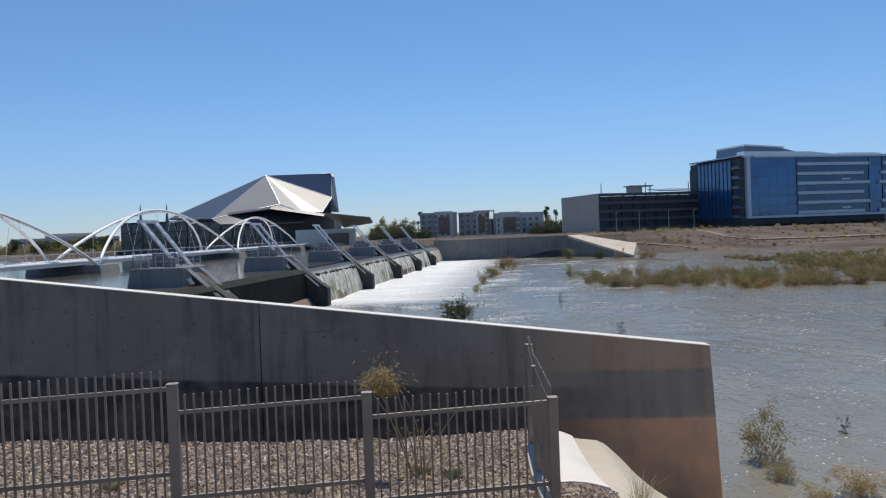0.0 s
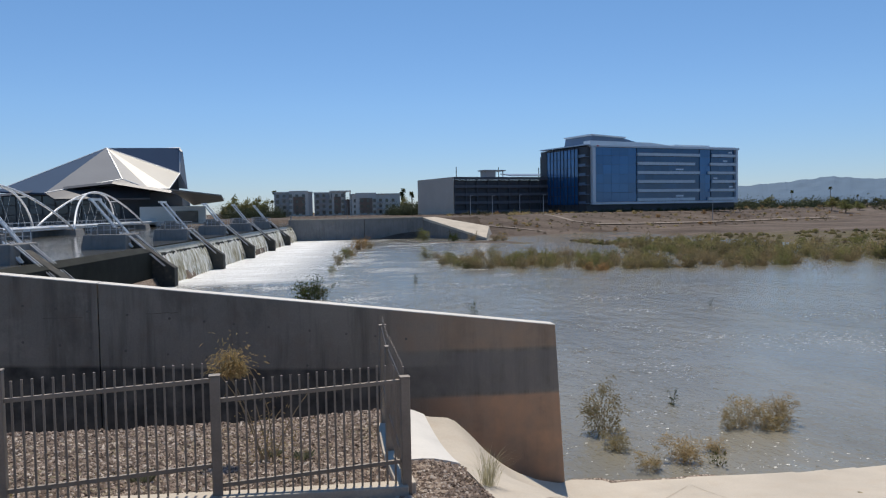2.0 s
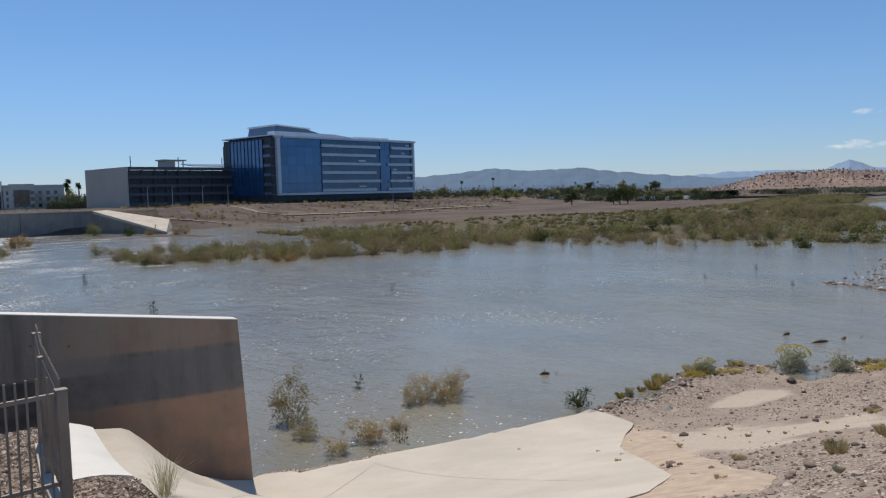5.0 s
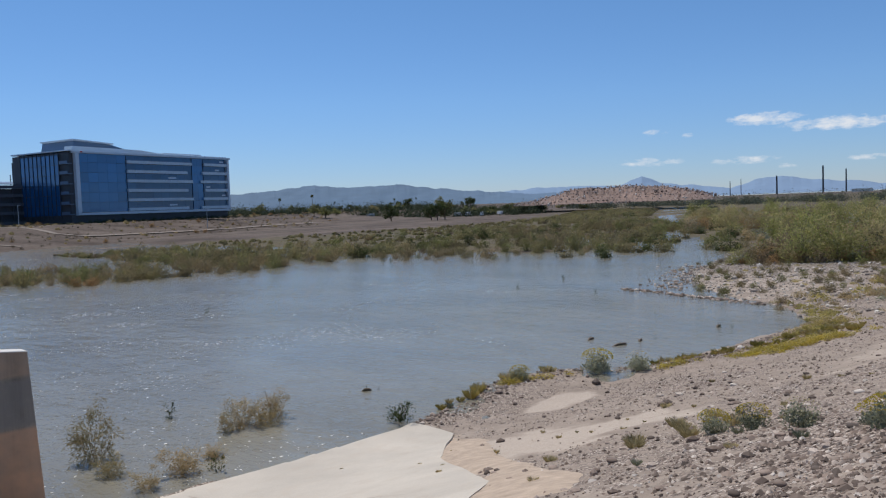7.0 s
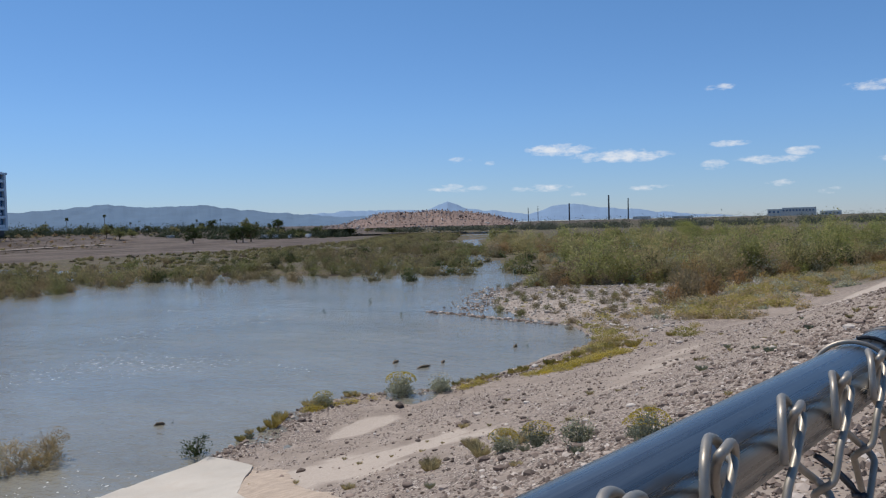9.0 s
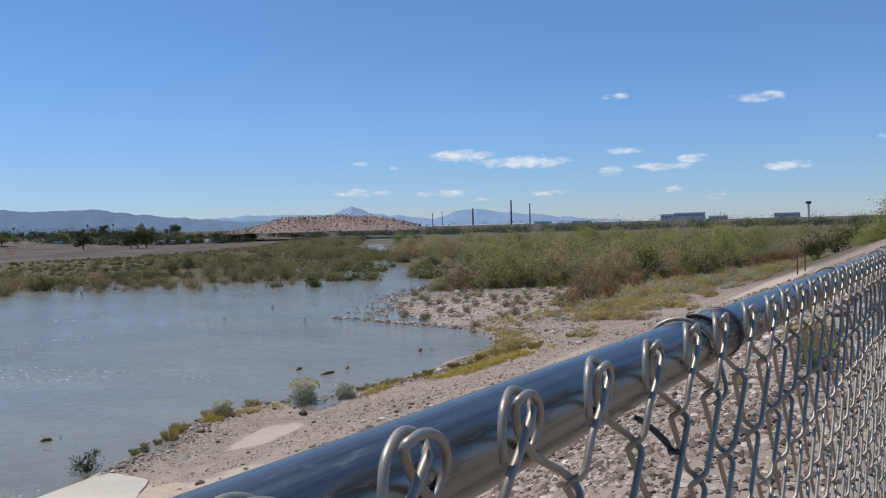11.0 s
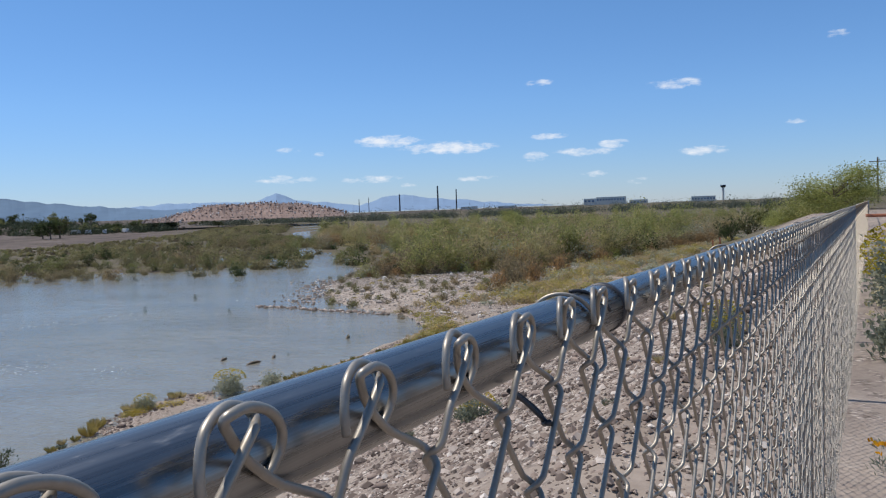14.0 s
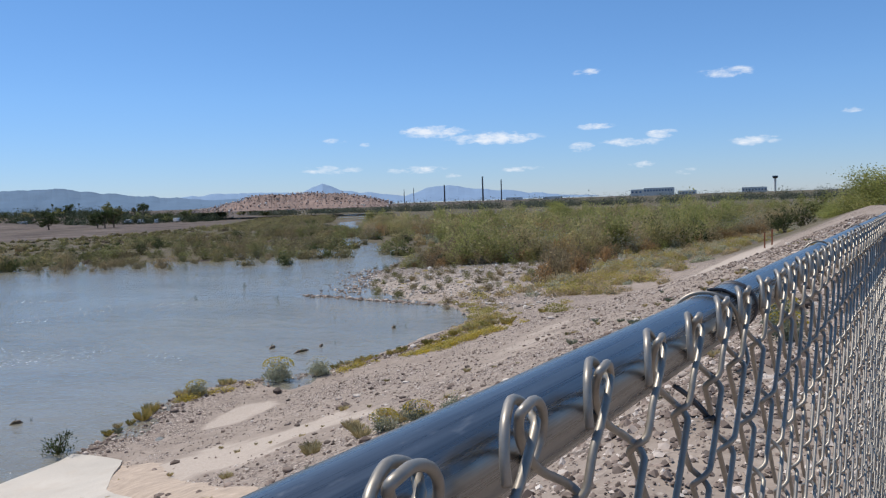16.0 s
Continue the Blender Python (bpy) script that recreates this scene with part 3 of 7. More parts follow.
def build_wing_wall():
    w = thing("wing_wall", (0, 0, 0), "long weathered concrete wing wall with a sloping top, stained brown near the water", "wall", kind="structure")
    joints = [-30.0, -22.5, -14.6, -6.2, 5.95]
    for a, b in zip(joints, joints[1:]):
        g = Mesh()
        last = b > 5
        b2 = b if last else b - 0.025
        foot = 0.30 if last else 0.0
        lo, hi = [], []
        for x, dy, ext in ((a, 0, 0), (b2, 0, 1), (b2, 0.5, 1), (a, 0.5, 0)):
            xb = x + (foot * ext)
            lo.append((xb, wall_y(x) + dy + (-0.12 if dy == 0 else 0.35), -1.7))
            hi.append((x, wall_y(x) + dy, wall_top(x)))
        g.hexa(lo, hi)
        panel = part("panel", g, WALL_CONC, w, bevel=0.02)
        # thin top layer whose lighter colour carries the sunlit edge
        g = Mesh().hexa([(a, wall_y(a) - 0.004, wall_top(a) - 0.01), (b2 + 0.004 * last, wall_y(b2) - 0.004, wall_top(b2) - 0.01), (b2 + 0.004 * last, wall_y(b2) + 0.504, wall_top(b2) - 0.01), (a, wall_y(a) + 0.504, wall_top(a) - 0.01)],
                        [(a, wall_y(a) - 0.004, wall_top(a) + 0.012), (b2 + 0.004 * last, wall_y(b2) - 0.004, wall_top(b2) + 0.012), (b2 + 0.004 * last, wall_y(b2) + 0.504, wall_top(b2) + 0.012), (a, wall_y(a) + 0.504, wall_top(a) + 0.012)])
        part("cap", g, CAP_CONC, panel, "wall top with its sunlit brightness painted in")
    # horizontal pour joints and form ties
    g = Mesh()
    for z, x0, x1 in ((5.55, -13.4, -12.1), (5.0, -9.6, -8.9), (5.3, -7.6, -6.6), (5.35, -5.0, -4.2)):
        n = 8
        for i in range(n):
            xa, xb = x0 + (x1 - x0) * i / n, x0 + (x1 - x0) * (i + 0.97) / n
            y = wall_y((xa + xb) / 2) - 0.004 - 0.0135 * max(0, 5 - z)
            g.box(((xa + xb) / 2, y, z + 0.01 * random.uniform(-1, 1)), (xb - xa, 0.02, 0.018), -0.0524)
    part("pour_joint", g, plain("joint_shadow_stain", (0.13, 0.115, 0.1), 0.9), w, "dark pour joints")
    for k in range(34):
        x = -12.8 + 0.92 * (k // 2) + 0.12 * math.sin(k * 7)
        z = wall_top(x) - (0.75 if k % 2 else 1.7)
        if z < 3.1:
            continue
        g = Mesh().tube([(x, wall_y(x) - 0.03 - 0.012 * (5 - z), z), (x, wall_y(x) + 0.04, z)], 0.035, 8)
        part("tie_hole", g, plain("tie_plug", (0.12, 0.11, 0.10), 0.9) if k == 0 else bpy.data.materials["tie_plug"], w)


build_wing_wall()


# ---- concrete ramp beside the wall ----
def build_ramp():
    ramp = thing("boat_ramp", (0, 0, 0), "pale worn concrete ramp running down into the water beside the wall", "ramp", kind="structure")
    mesh = Mesh()
    nx, ny = 90, 50
    idx = {}
    for j in range(ny + 1):
        for i in range(nx + 1):
            u, t = i / nx, j / ny
            x = 1.98 + u * 16.7
            top = lerp_list(EDGE, x) - 0.04 if x < 6.4 else 21.45 + 0.1 * math.sin(x * 0.9)
            low = lerp_list(RAMP_LOW, x) + 0.10 * noise.noise((x * 0.9, 0, 3)) + 0.03 * noise.noise((x * 3.1, 0, 5))
            y = low + (top - low) * t
            z = ground_z(x, y)
            idx[i, j] = len(mesh.v)
            mesh.v.append((x, y, z + 0.03))
    for j in range(ny):
        for i in range(nx):
            mesh.f.append((idx[i, j], idx[i + 1, j], idx[i + 1, j + 1], idx[i, j + 1]))
    ring = [(i, 0) for i in range(nx + 1)] + [(nx, j) for j in range(1, ny + 1)] + [(i, ny) for i in range(nx - 1, -1, -1)] + [(0, j) for j in range(ny - 1, 0, -1)]
    base = len(mesh.v)
    for q in ring:
        x, y, z = mesh.v[idx[q]]
        mesh.v += [(x, y, z), (x, y, z - (4.0 if y > 18.9 and x < 6.6 else 0.6))]
    for k in range(len(ring)):
        k2 = (k + 1) % len(ring)
        mesh.f.append((base + 2 * k2, base + 2 * k, base + 2 * k + 1, base + 2 * k2 + 1))
    part("slab", mesh, SLAB_CONC, ramp, smooth=True)
    # newer pale strip beside the fence
    g = Mesh()
    for i in range(5):
        for j in range(21):
            x = 1.02 + 0.95 * i / 4
            y = 13.9 + 0.3 * i / 4 + (lerp_list(EDGE, x) - 0.04 - 13.9 - 0.3 * i / 4) * j / 20
            g.v.append((x, y, ground_z(x, y) + 0.075))
    g.f = [(i * 21 + j, (i + 1) * 21 + j, (i + 1) * 21 + j + 1, i * 21 + j + 1) for i in range(4) for j in range(20)]
    n = len(g.v)
    edge = [i * 21 for i in range(5)] + [84 + j for j in range(1, 21)] + [i * 21 + 20 for i in range(3, -1, -1)] + [j for j in range(19, 0, -1)]
    for e in edge:
        x, y, z = g.v[e]
        g.v += [(x, y, z), (x, y, z - (4.0 if y > 18.9 else 0.4))]
    g.f += [(n + 2 * ((k + 1) % len(edge)), n + 2 * k, n + 2 * k + 1, n + 2 * ((k + 1) % len(edge)) + 1) for k in range(len(edge))]
    part("pale_strip", g, CAP_CONC, ramp, "cleaner pale concrete strip", smooth=True)
    # saw-cut joints
    JOINT = plain("dusty_joint", (0.36, 0.30, 0.235), 0.95)
    for pts in (((3.0, 12.2), (6.4, 17.2), (9.6, 20.6)), ((9.6, 20.6), (9.8, 17.0), (10.2, 12.0))):
        g = Mesh()
        line = []
        for (xa, ya), (xb, yb) in zip(pts, pts[1:]):
            line += [(xa + (xb - xa) * i / 24, ya + (yb - ya) * i / 24) for i in range(24)]
        for i, (x, y) in enumerate(line):
            a, b = line[max(0, i - 1)], line[min(len(line) - 1, i + 1)]
            d = Vector((b[0] - a[0], b[1] - a[1])).normalized() * 0.007
            for sg in (-1, 1):
                g.v.append((x - d.y * sg, y + d.x * sg, ground_z(x, y) + 0.036))
        g.f = [(2 * i, 2 * i + 2, 2 * i + 3, 2 * i + 1) for i in range(len(line) - 1)]
        part("joint", g, JOINT, ramp, "dark joint in the slab")
    return ramp


build_ramp()


# ---- steel picket fence ----
def picket_panel(p, q, top, low, group_at, n=20):
    f = thing("picket_fence_panel", (p[0], p[1], low), "grey steel picket fence panel with two rails above gravel", "fence", "picket fence")
    d = Vector((q[0] - p[0], q[1] - p[1], 0))
    L, yaw = d.length, math.atan2(d.y, d.x)
    f.matrix_world = pose(p[0], p[1], low, 0, 0, math.degrees(yaw))
    h = top - low
    rise = 0.07
    for name, z in (("top_rail", h - 0.09), ("bottom_rail", h - 1.29)):
        part(name, Mesh().beam((0.07, 0, z), (L - 0.07, 0, z + rise), 0.05, 0.06), FENCE_PAINT, f, bevel=0.006)
    me = Mesh().box((0, 0, 0), (0.027, 0.027, 1.80)).data("picket", FENCE_PAINT)
    for k in range(n):
        x = 0.16 + (L - 0.32) * k / (n - 1)
        o = part("picket", me, FENCE_PAINT, f)
        o.location = (x, 0.0, h + 0.165 - 0.90 + rise * x / L + random.uniform(-0.008, 0.008))
    return f


def fence_post(x, y, top, group="picket fence"):
    low = ground_z(x, y) - 0.15
    f = thing("fence_post", (x, y, low), "square grey steel fence post with a flat cap", "post", group)
    f.matrix_world = pose(x, y, low, 0, 0, 6)
    part("shaft", Mesh().box((0, 0, (top - low) / 2), (0.14, 0.14, top - low)), FENCE_PAINT, f, bevel=0.01)
    part("cap", Mesh().box((0, 0, top - low + 0.012), (0.155, 0.155, 0.024)), FENCE_PAINT, f, bevel=0.006)
    return f


FRONT = [(0.74 - 2.68 * k, 11.83 - 0.32 * k, (5.46, 5.68, 5.95, 6.2, 6.45)[k]) for k in range(5)]
for x, y, t in FRONT:
    fence_post(x, y, t)
for (x0, y0, t0), (x1, y1, t1) in zip(FRONT, FRONT[1:]):
    picket_panel((x1, y1), (x0, y0), t0 - 0.03, t0 - 1.85, None)
SIDE = [(0.74, 11.83, 5.46), (0.74, 14.5, 5.46), (0.84, 17.2, 5.46)]
for x, y, t in SIDE[1:]:
    fence_post(x, y, t)
for (x0, y0, t0), (x1, y1, t1) in zip(SIDE, SIDE[1:]):
    picket_panel((x0, y0), (x1, y1), t1 - 0.03, t1 - 1.85, None)
curb = thing("fence_curb", (0, 0, 0), "low pale concrete kerb under the picket fence", "kerb", kind="structure")
for (x0, y0, _), (x1, y1, _) in list(zip(FRONT, FRONT[1:])) + list(zip(SIDE, SIDE[1:])):
    z0, z1 = ground_z(x0, y0) + 0.02, ground_z(x1, y1) + 0.02
    part("kerb_stone", Mesh().beam((x0, y0, z0), (x1, y1, z1), 0.3, 0.26), SLAB_CONC, curb, bevel=0.02)


# ---- the dam ----
PIERS = [65 + 26 * k for k in range(7)]          # 65 .. 221, the last is the far abutment
STRUT = plain("pale_truss_paint", (0.66, 0.69, 0.72), 0.45, 0.15, 0.12, 0.8, 9)
TILT = math.atan(0.084)


def strut_frame(w, base, top, half):
    """Twin lattice strut from the pier up over the lake."""
    for sgn, name in ((-1, "strut"), (1, "strut")):
        g = Mesh()
        off = Vector((0, sgn * half, 0))
        b, t = Vector(base) + off, Vector(top) + off
        side = Vector((0, 0.21, 0))
        for k in (-1, 1):
            g.tube([b + side * k, t + side * k], 0.1, 6)
        n = 7
        for i in range(n + 1):
            c = b + (t - b) * (i / n)
            g.beam(c - side, c + side, 0.06)
            if i < n:
                g.beam(c - side, b + (t - b) * ((i + 1) / n) + side, 0.045)
        part(name, g, STRUT, w)
    g = Mesh()
    g.beam(Vector(top) - Vector((0, half + 0.5, 0)), Vector(top) + Vector((0, half + 0.5, 0)), 0.26)
    part("head_beam", g, STRUT, w)


def dam_pier(y):
    x = dam_x(y)
    w = thing("dam_pier", (x, y, 0), "grey concrete dam pier with lattice steel struts and machinery", "dam pier", "dam piers", yaw=-TILT)
    # long wall between bays: sloping top towards the river
    t = 0.7
    g = Mesh()
    prof = [(-8, -1.5), (0.4, -1.5), (0.4, 2.1), (-0.2, 2.5), (-4.0, 5.4), (-8, 5.5)]
    n = len(prof)
    pts = [(px, -t, pz) for px, pz in prof] + [(px, t, pz) for px, pz in prof]
    g.add(pts, [tuple(range(n)), tuple(range(n, 2 * n))[::-1]] + [(i, n + i, n + (i + 1) % n, (i + 1) % n) for i in range(n)])
    part("pier_wall", g, WET_CONC, w, bevel=0.08)
    # upstream block, battered
    g = Mesh()
    g.hexa([(-9.5, -2.8, 1), (-4.2, -2.8, 1), (-4.2, 2.8, 1), (-9.5, 2.8, 1)], [(-8.7, -2.3, 5.95), (-4.2, -2.3, 5.95), (-4.2, 2.3, 5.95), (-8.7, 2.3, 5.95)])
    block = part("block", g, DAM_CONC, w, bevel=0.1)
    g = Mesh()
    for a, c in (((-8.5, -2.1), (-4.6, -2.1)), ((-8.5, 2.1), (-4.6, 2.1)), ((-8.5, -2.1), (-8.5, 2.1))):
        for z in (6.45, 6.95):
            g.beam((*a, z), (*c, z), 0.06)
        m = 6
        for i in range(m + 1):
            px, py = a[0] + (c[0] - a[0]) * i / m, a[1] + (c[1] - a[1]) * i / m
            g.beam((px, py, 5.9), (px, py, 6.95), 0.06)
    part("guard_rail", g, STEEL_GREY, block, "grey steel guard rail")
    for c, d in (((-7.2, 0.8, 6.5), (1.6, 1.3, 1.2)), ((-5.6, -1.2, 6.3), (0.9, 0.8, 0.8)), ((-7.8, -1.3, 6.25), (0.5, 0.5, 0.7))):
        part("cabinet", Mesh().box(c, d), DAM_CONC, block, bevel=0.04)
    strut_frame(w, (-3.9, 0, 4.5), (-8.1, 0, 9.8), 1.2)
    # hydraulic rams to the gates
    for sgn in (-1.5, -1.05, 1.05, 1.5):
        g = Mesh()
        g.tube([(-4.6, sgn, 6.1), (-2.4, sgn, 4.1)], 0.075, 8).tube([(-2.4, sgn, 4.1), (-0.5, sgn, 2.35)], 0.05, 8)
        part("hydraulic_ram", g, STEEL_GREY, w)
    return w


for y in PIERS[:-1]:
    dam_pier(y)


def falls_sheet(y0, y1):
    """Water pouring over a lowered gate between two piers."""
    g = Mesh()
    n, m = 70, 10
    for i in range(n + 1):
        y = y0 + (y1 - y0) * i / n
        swell = 0.16 * noise.noise((y * 0.9, y0, 0)) + 0.12 * noise.noise((y * 2.6, y0, 5))
        for j in range(m + 1):
            s = j / m
            x = -3.1 + 0.2 * s + 2.1 * math.sqrt(s) * (0.9 + swell) + 0.35 * s * noise.noise((y * 1.7, s * 2, 3))
            z = LAKE_Z + 0.02 - 0.25 * min(1, s * 6) - 3.85 * max(0.0, s - 0.08) ** 1.25 / 0.92 ** 1.25 - 0.1
            g.v.append((dam_x(y) + x, y, z if j < m else -0.15))
    w = m + 1
    g.f = [(i * w + j, i * w + j + 1, (i + 1) * w + j + 1, (i + 1) * w + j) for i in range(n) for j in range(m)]
    return g


def gate_leaf(y0, y1, top):
    g = Mesh()
    pts = []
    for y in (y0, y1):
        for dx, z in ((-2.75, -1.0), (-2.0, -1.0), (-2.0, top - 0.5), (-2.75, top)):
            pts.append((dam_x(y) + dx, y, z))
    g.add(pts, [(0, 1, 2, 3), (7, 6, 5, 4), (0, 4, 5, 1), (1, 5, 6, 2), (2, 6, 7, 3), (3, 7, 4, 0)])
    return g


for k, (y0, y1) in enumerate(zip([23] + PIERS, PIERS)):
    closed = k < 2
    gate = thing("dam_gate", (0, 0, 0), "raised dark steel crest gate, wet and mossy" if closed else "lowered steel crest gate with water pouring over it", "gate", "dam gates")
    part("leaf", gate_leaf(y0 + 0.7, y1 - 0.7, 4.42 if closed else LAKE_Z - 0.35), STEEL_DARK, gate)
    if not closed:
        tagged(part("waterfall", falls_sheet(y0 + 0.7, y1 - 0.7), FALLS, smooth=True), "sheet of murky white water falling over the gate", "waterfall", "waterfalls", "stuff")


# far abutment and its wing
def build_abutment():
    w = thing("abutment", (0, 0, 0), "grey concrete abutment wall with a sloping wing across the river", "wall", kind="structure")
    g = Mesh().hexa([(-9, 222, -1.5), (12, 222.6, -1.5), (12, 225, -1.5), (-9, 225, -1.5)], [(-9, 222.2, 5.85), (12, 222.8, 5.85), (12, 225, 5.85), (-9, 225, 5.85)])
    part("panel", g, DAM_CONC, w, bevel=0.06)
    g = Mesh().hexa([(12.1, 222.7, -1.5), (29, 223.4, -1.5), (29, 226, -1.5), (12.1, 226, -1.5)], [(12.1, 222.9, 5.85), (29, 223.6, 5.85), (29, 226, 5.85), (12.1, 226, 5.85)])
    part("panel", g, DAM_CONC, w, bevel=0.06)
    g = Mesh().hexa([(29, 223.4, -1.5), (42.2, 199.6, -1.5), (45.2, 203, -1.5), (33, 226, -1.5)], [(29, 223.6, 5.2), (42.2, 199.6, 0.0), (45.2, 203, 0.0), (33, 226, 5.2)])
    part("wing_wall", g, DAM_CONC, w)
    g = Mesh().hexa([(28.9, 223.4, 5.2), (42.3, 199.3, 0.0), (46.2, 210.5, 1.2), (33, 226.5, 5.2)], [(28.9, 223.5, 5.9), (42.3, 199.3, 0.5), (45.6, 210.8, 3.3), (33, 226.5, 6.0)])
    part("wing_slope", g, SLAB_CONC, w, "pale sloping wing")
    g = Mesh().beam((-9, 222.4, 5.95), (29, 223.9, 5.95), 1.2, 0.25)
    part("coping", g, SLAB_CONC, w)
    g = Mesh()
    for i in range(16):
        x = -8.5 + 37 * i / 15
        g.beam((x, 224.2, 5.9), (x, 224.2, 7.0), 0.07)
    g.beam((-8.5, 224.2, 7.0), (28.5, 224.2, 7.0), 0.07).beam((-8.5, 224.2, 6.5), (28.5, 224.2, 6.5), 0.05)
    part("railing", g, STEEL_DARK, w)


build_abutment()


# ---- arched footbridge over the lake ----
def build_bridge():
    b = thing("footbridge", (0, 0, 0), "white steel footbridge with tied arches on concrete piers", "bridge")
    bx, ys = -53.0, [41, 104, 167, 230]
    g = Mesh()
    g.beam((bx, 20, 5.75), (bx, 262, 5.75), 5.4, 0.5)
    part("deck", g, STEEL_WHITE, b, bevel=0.05)
    for sgn in (-1, 1):
        g = Mesh()
        g.tube([(bx + sgn * 2.8, 20, 6.0), (bx + sgn * 2.8, 262, 6.0)], 0.2, 8)
        part("edge_tube", g, STEEL_WHITE, b)
        g = Mesh().beam((bx + sgn * 2.6, 20, 7.0), (bx + sgn * 2.6, 262, 7.0), 0.06)
        for i in range(80):
            y = 21 + 3.0 * i
            g.beam((bx + sgn * 2.6, y, 6.0), (bx + sgn * 2.6, y, 7.0), 0.05)
        part("railing", g, STEEL_GREY, b)
    for y0, y1 in zip(ys, ys[1:]):
        for sgn in (-1, 1):
            path = []
            for i in range(29):
                s = i / 28
                h = 4 * s * (1 - s)
                path.append((bx + sgn * (4.6 - 3.9 * h), y0 - 2.5 * sgn + (y1 - y0) * s, 5.3 + 8.3 * h ** 0.9))
            rib = part("arch_rib", Mesh().tube(path, 0.21, 10), STEEL_WHITE, b, smooth=True)
            for i in range(4, 25, 3):
                p = path[i]
                part("hanger", Mesh().tube([p, (bx + sgn * 2.8, p[1], 6.0)], 0.022, 5), STEEL_WHITE, rib)
        g = Mesh()
        for i in (7, 10, 12, 14, 16, 18, 21):
            s = i / 28
            h = 4 * s * (1 - s)
            r = 4.6 - 3.9 * h
            g.tube([(bx - r, y0 + 2.5 + (y1 - y0) * s, 5.3 + 8.3 * h ** 0.9), (bx + r, y0 - 2.5 + (y1 - y0) * s, 5.3 + 8.3 * h ** 0.9)], 0.12, 6)
        part("cross_brace", g, STEEL_WHITE, b)
    for y in ys:
        g = Mesh().hexa([(bx - 6, y - 3.4, 0.5), (bx + 6, y - 3.4, 0.5), (bx + 6, y + 3.4, 0.5), (bx - 6, y + 3.4, 0.5)],
                        [(bx - 4.8, y - 2.8, 5.5), (bx + 4.8, y - 2.8, 5.5), (bx + 4.8, y + 2.8, 5.5), (bx - 4.8, y + 2.8, 5.5)])
        part("pier", g, DAM_CONC, b, "battered concrete pier", bevel=0.1)


build_bridge()


# ---- office block across the river ----
GLASS = make_glass("blue_curtain_glass", (0.018, 0.12, 0.29))
GLASS_DARK = make_glass("dark_curtain_glass", (0.011, 0.072, 0.17))
PANEL_PALE = plain("pale_blue_grey_panel", (0.60, 0.68, 0.76), 0.4, 0.1, 0.08, 0.2, 3)
PANEL_SKY = plain("pale_blue_spandrel", (0.56, 0.65, 0.73), 0.35, 0.1, 0.08, 0.2, 3)
PANEL_BEIGE = plain("beige_precast_panel", (0.52, 0.46, 0.40), 0.85, 0, 0.08, 0.15, 3)
PANEL_DARK = plain("dark_louvre_panel", (0.07, 0.075, 0.085), 0.6, 0.2, 0.15, 0.2, 3)
STUCCO_GREY = plain("grey_stucco", (0.45, 0.44, 0.43), 0.9, 0, 0.1, 0.2, 4)
STUCCO_WHITE = plain("white_stucco", (0.66, 0.63, 0.58), 0.9, 0, 0.07, 0.2, 4)
STUCCO_BROWN = plain("brown_stucco", (0.24, 0.17, 0.13), 0.9, 0, 0.12, 0.2, 4)
BAND_BLUE = plain("blue_grey_panel", (0.13, 0.19, 0.28), 0.4, 0.2, 0.1, 0.2, 3)
HALL_GLASS = make_glass("hall_glass", (0.015, 0.035, 0.06))
WIN_DARK = make_glass("window_glass", (0.03, 0.04, 0.05))


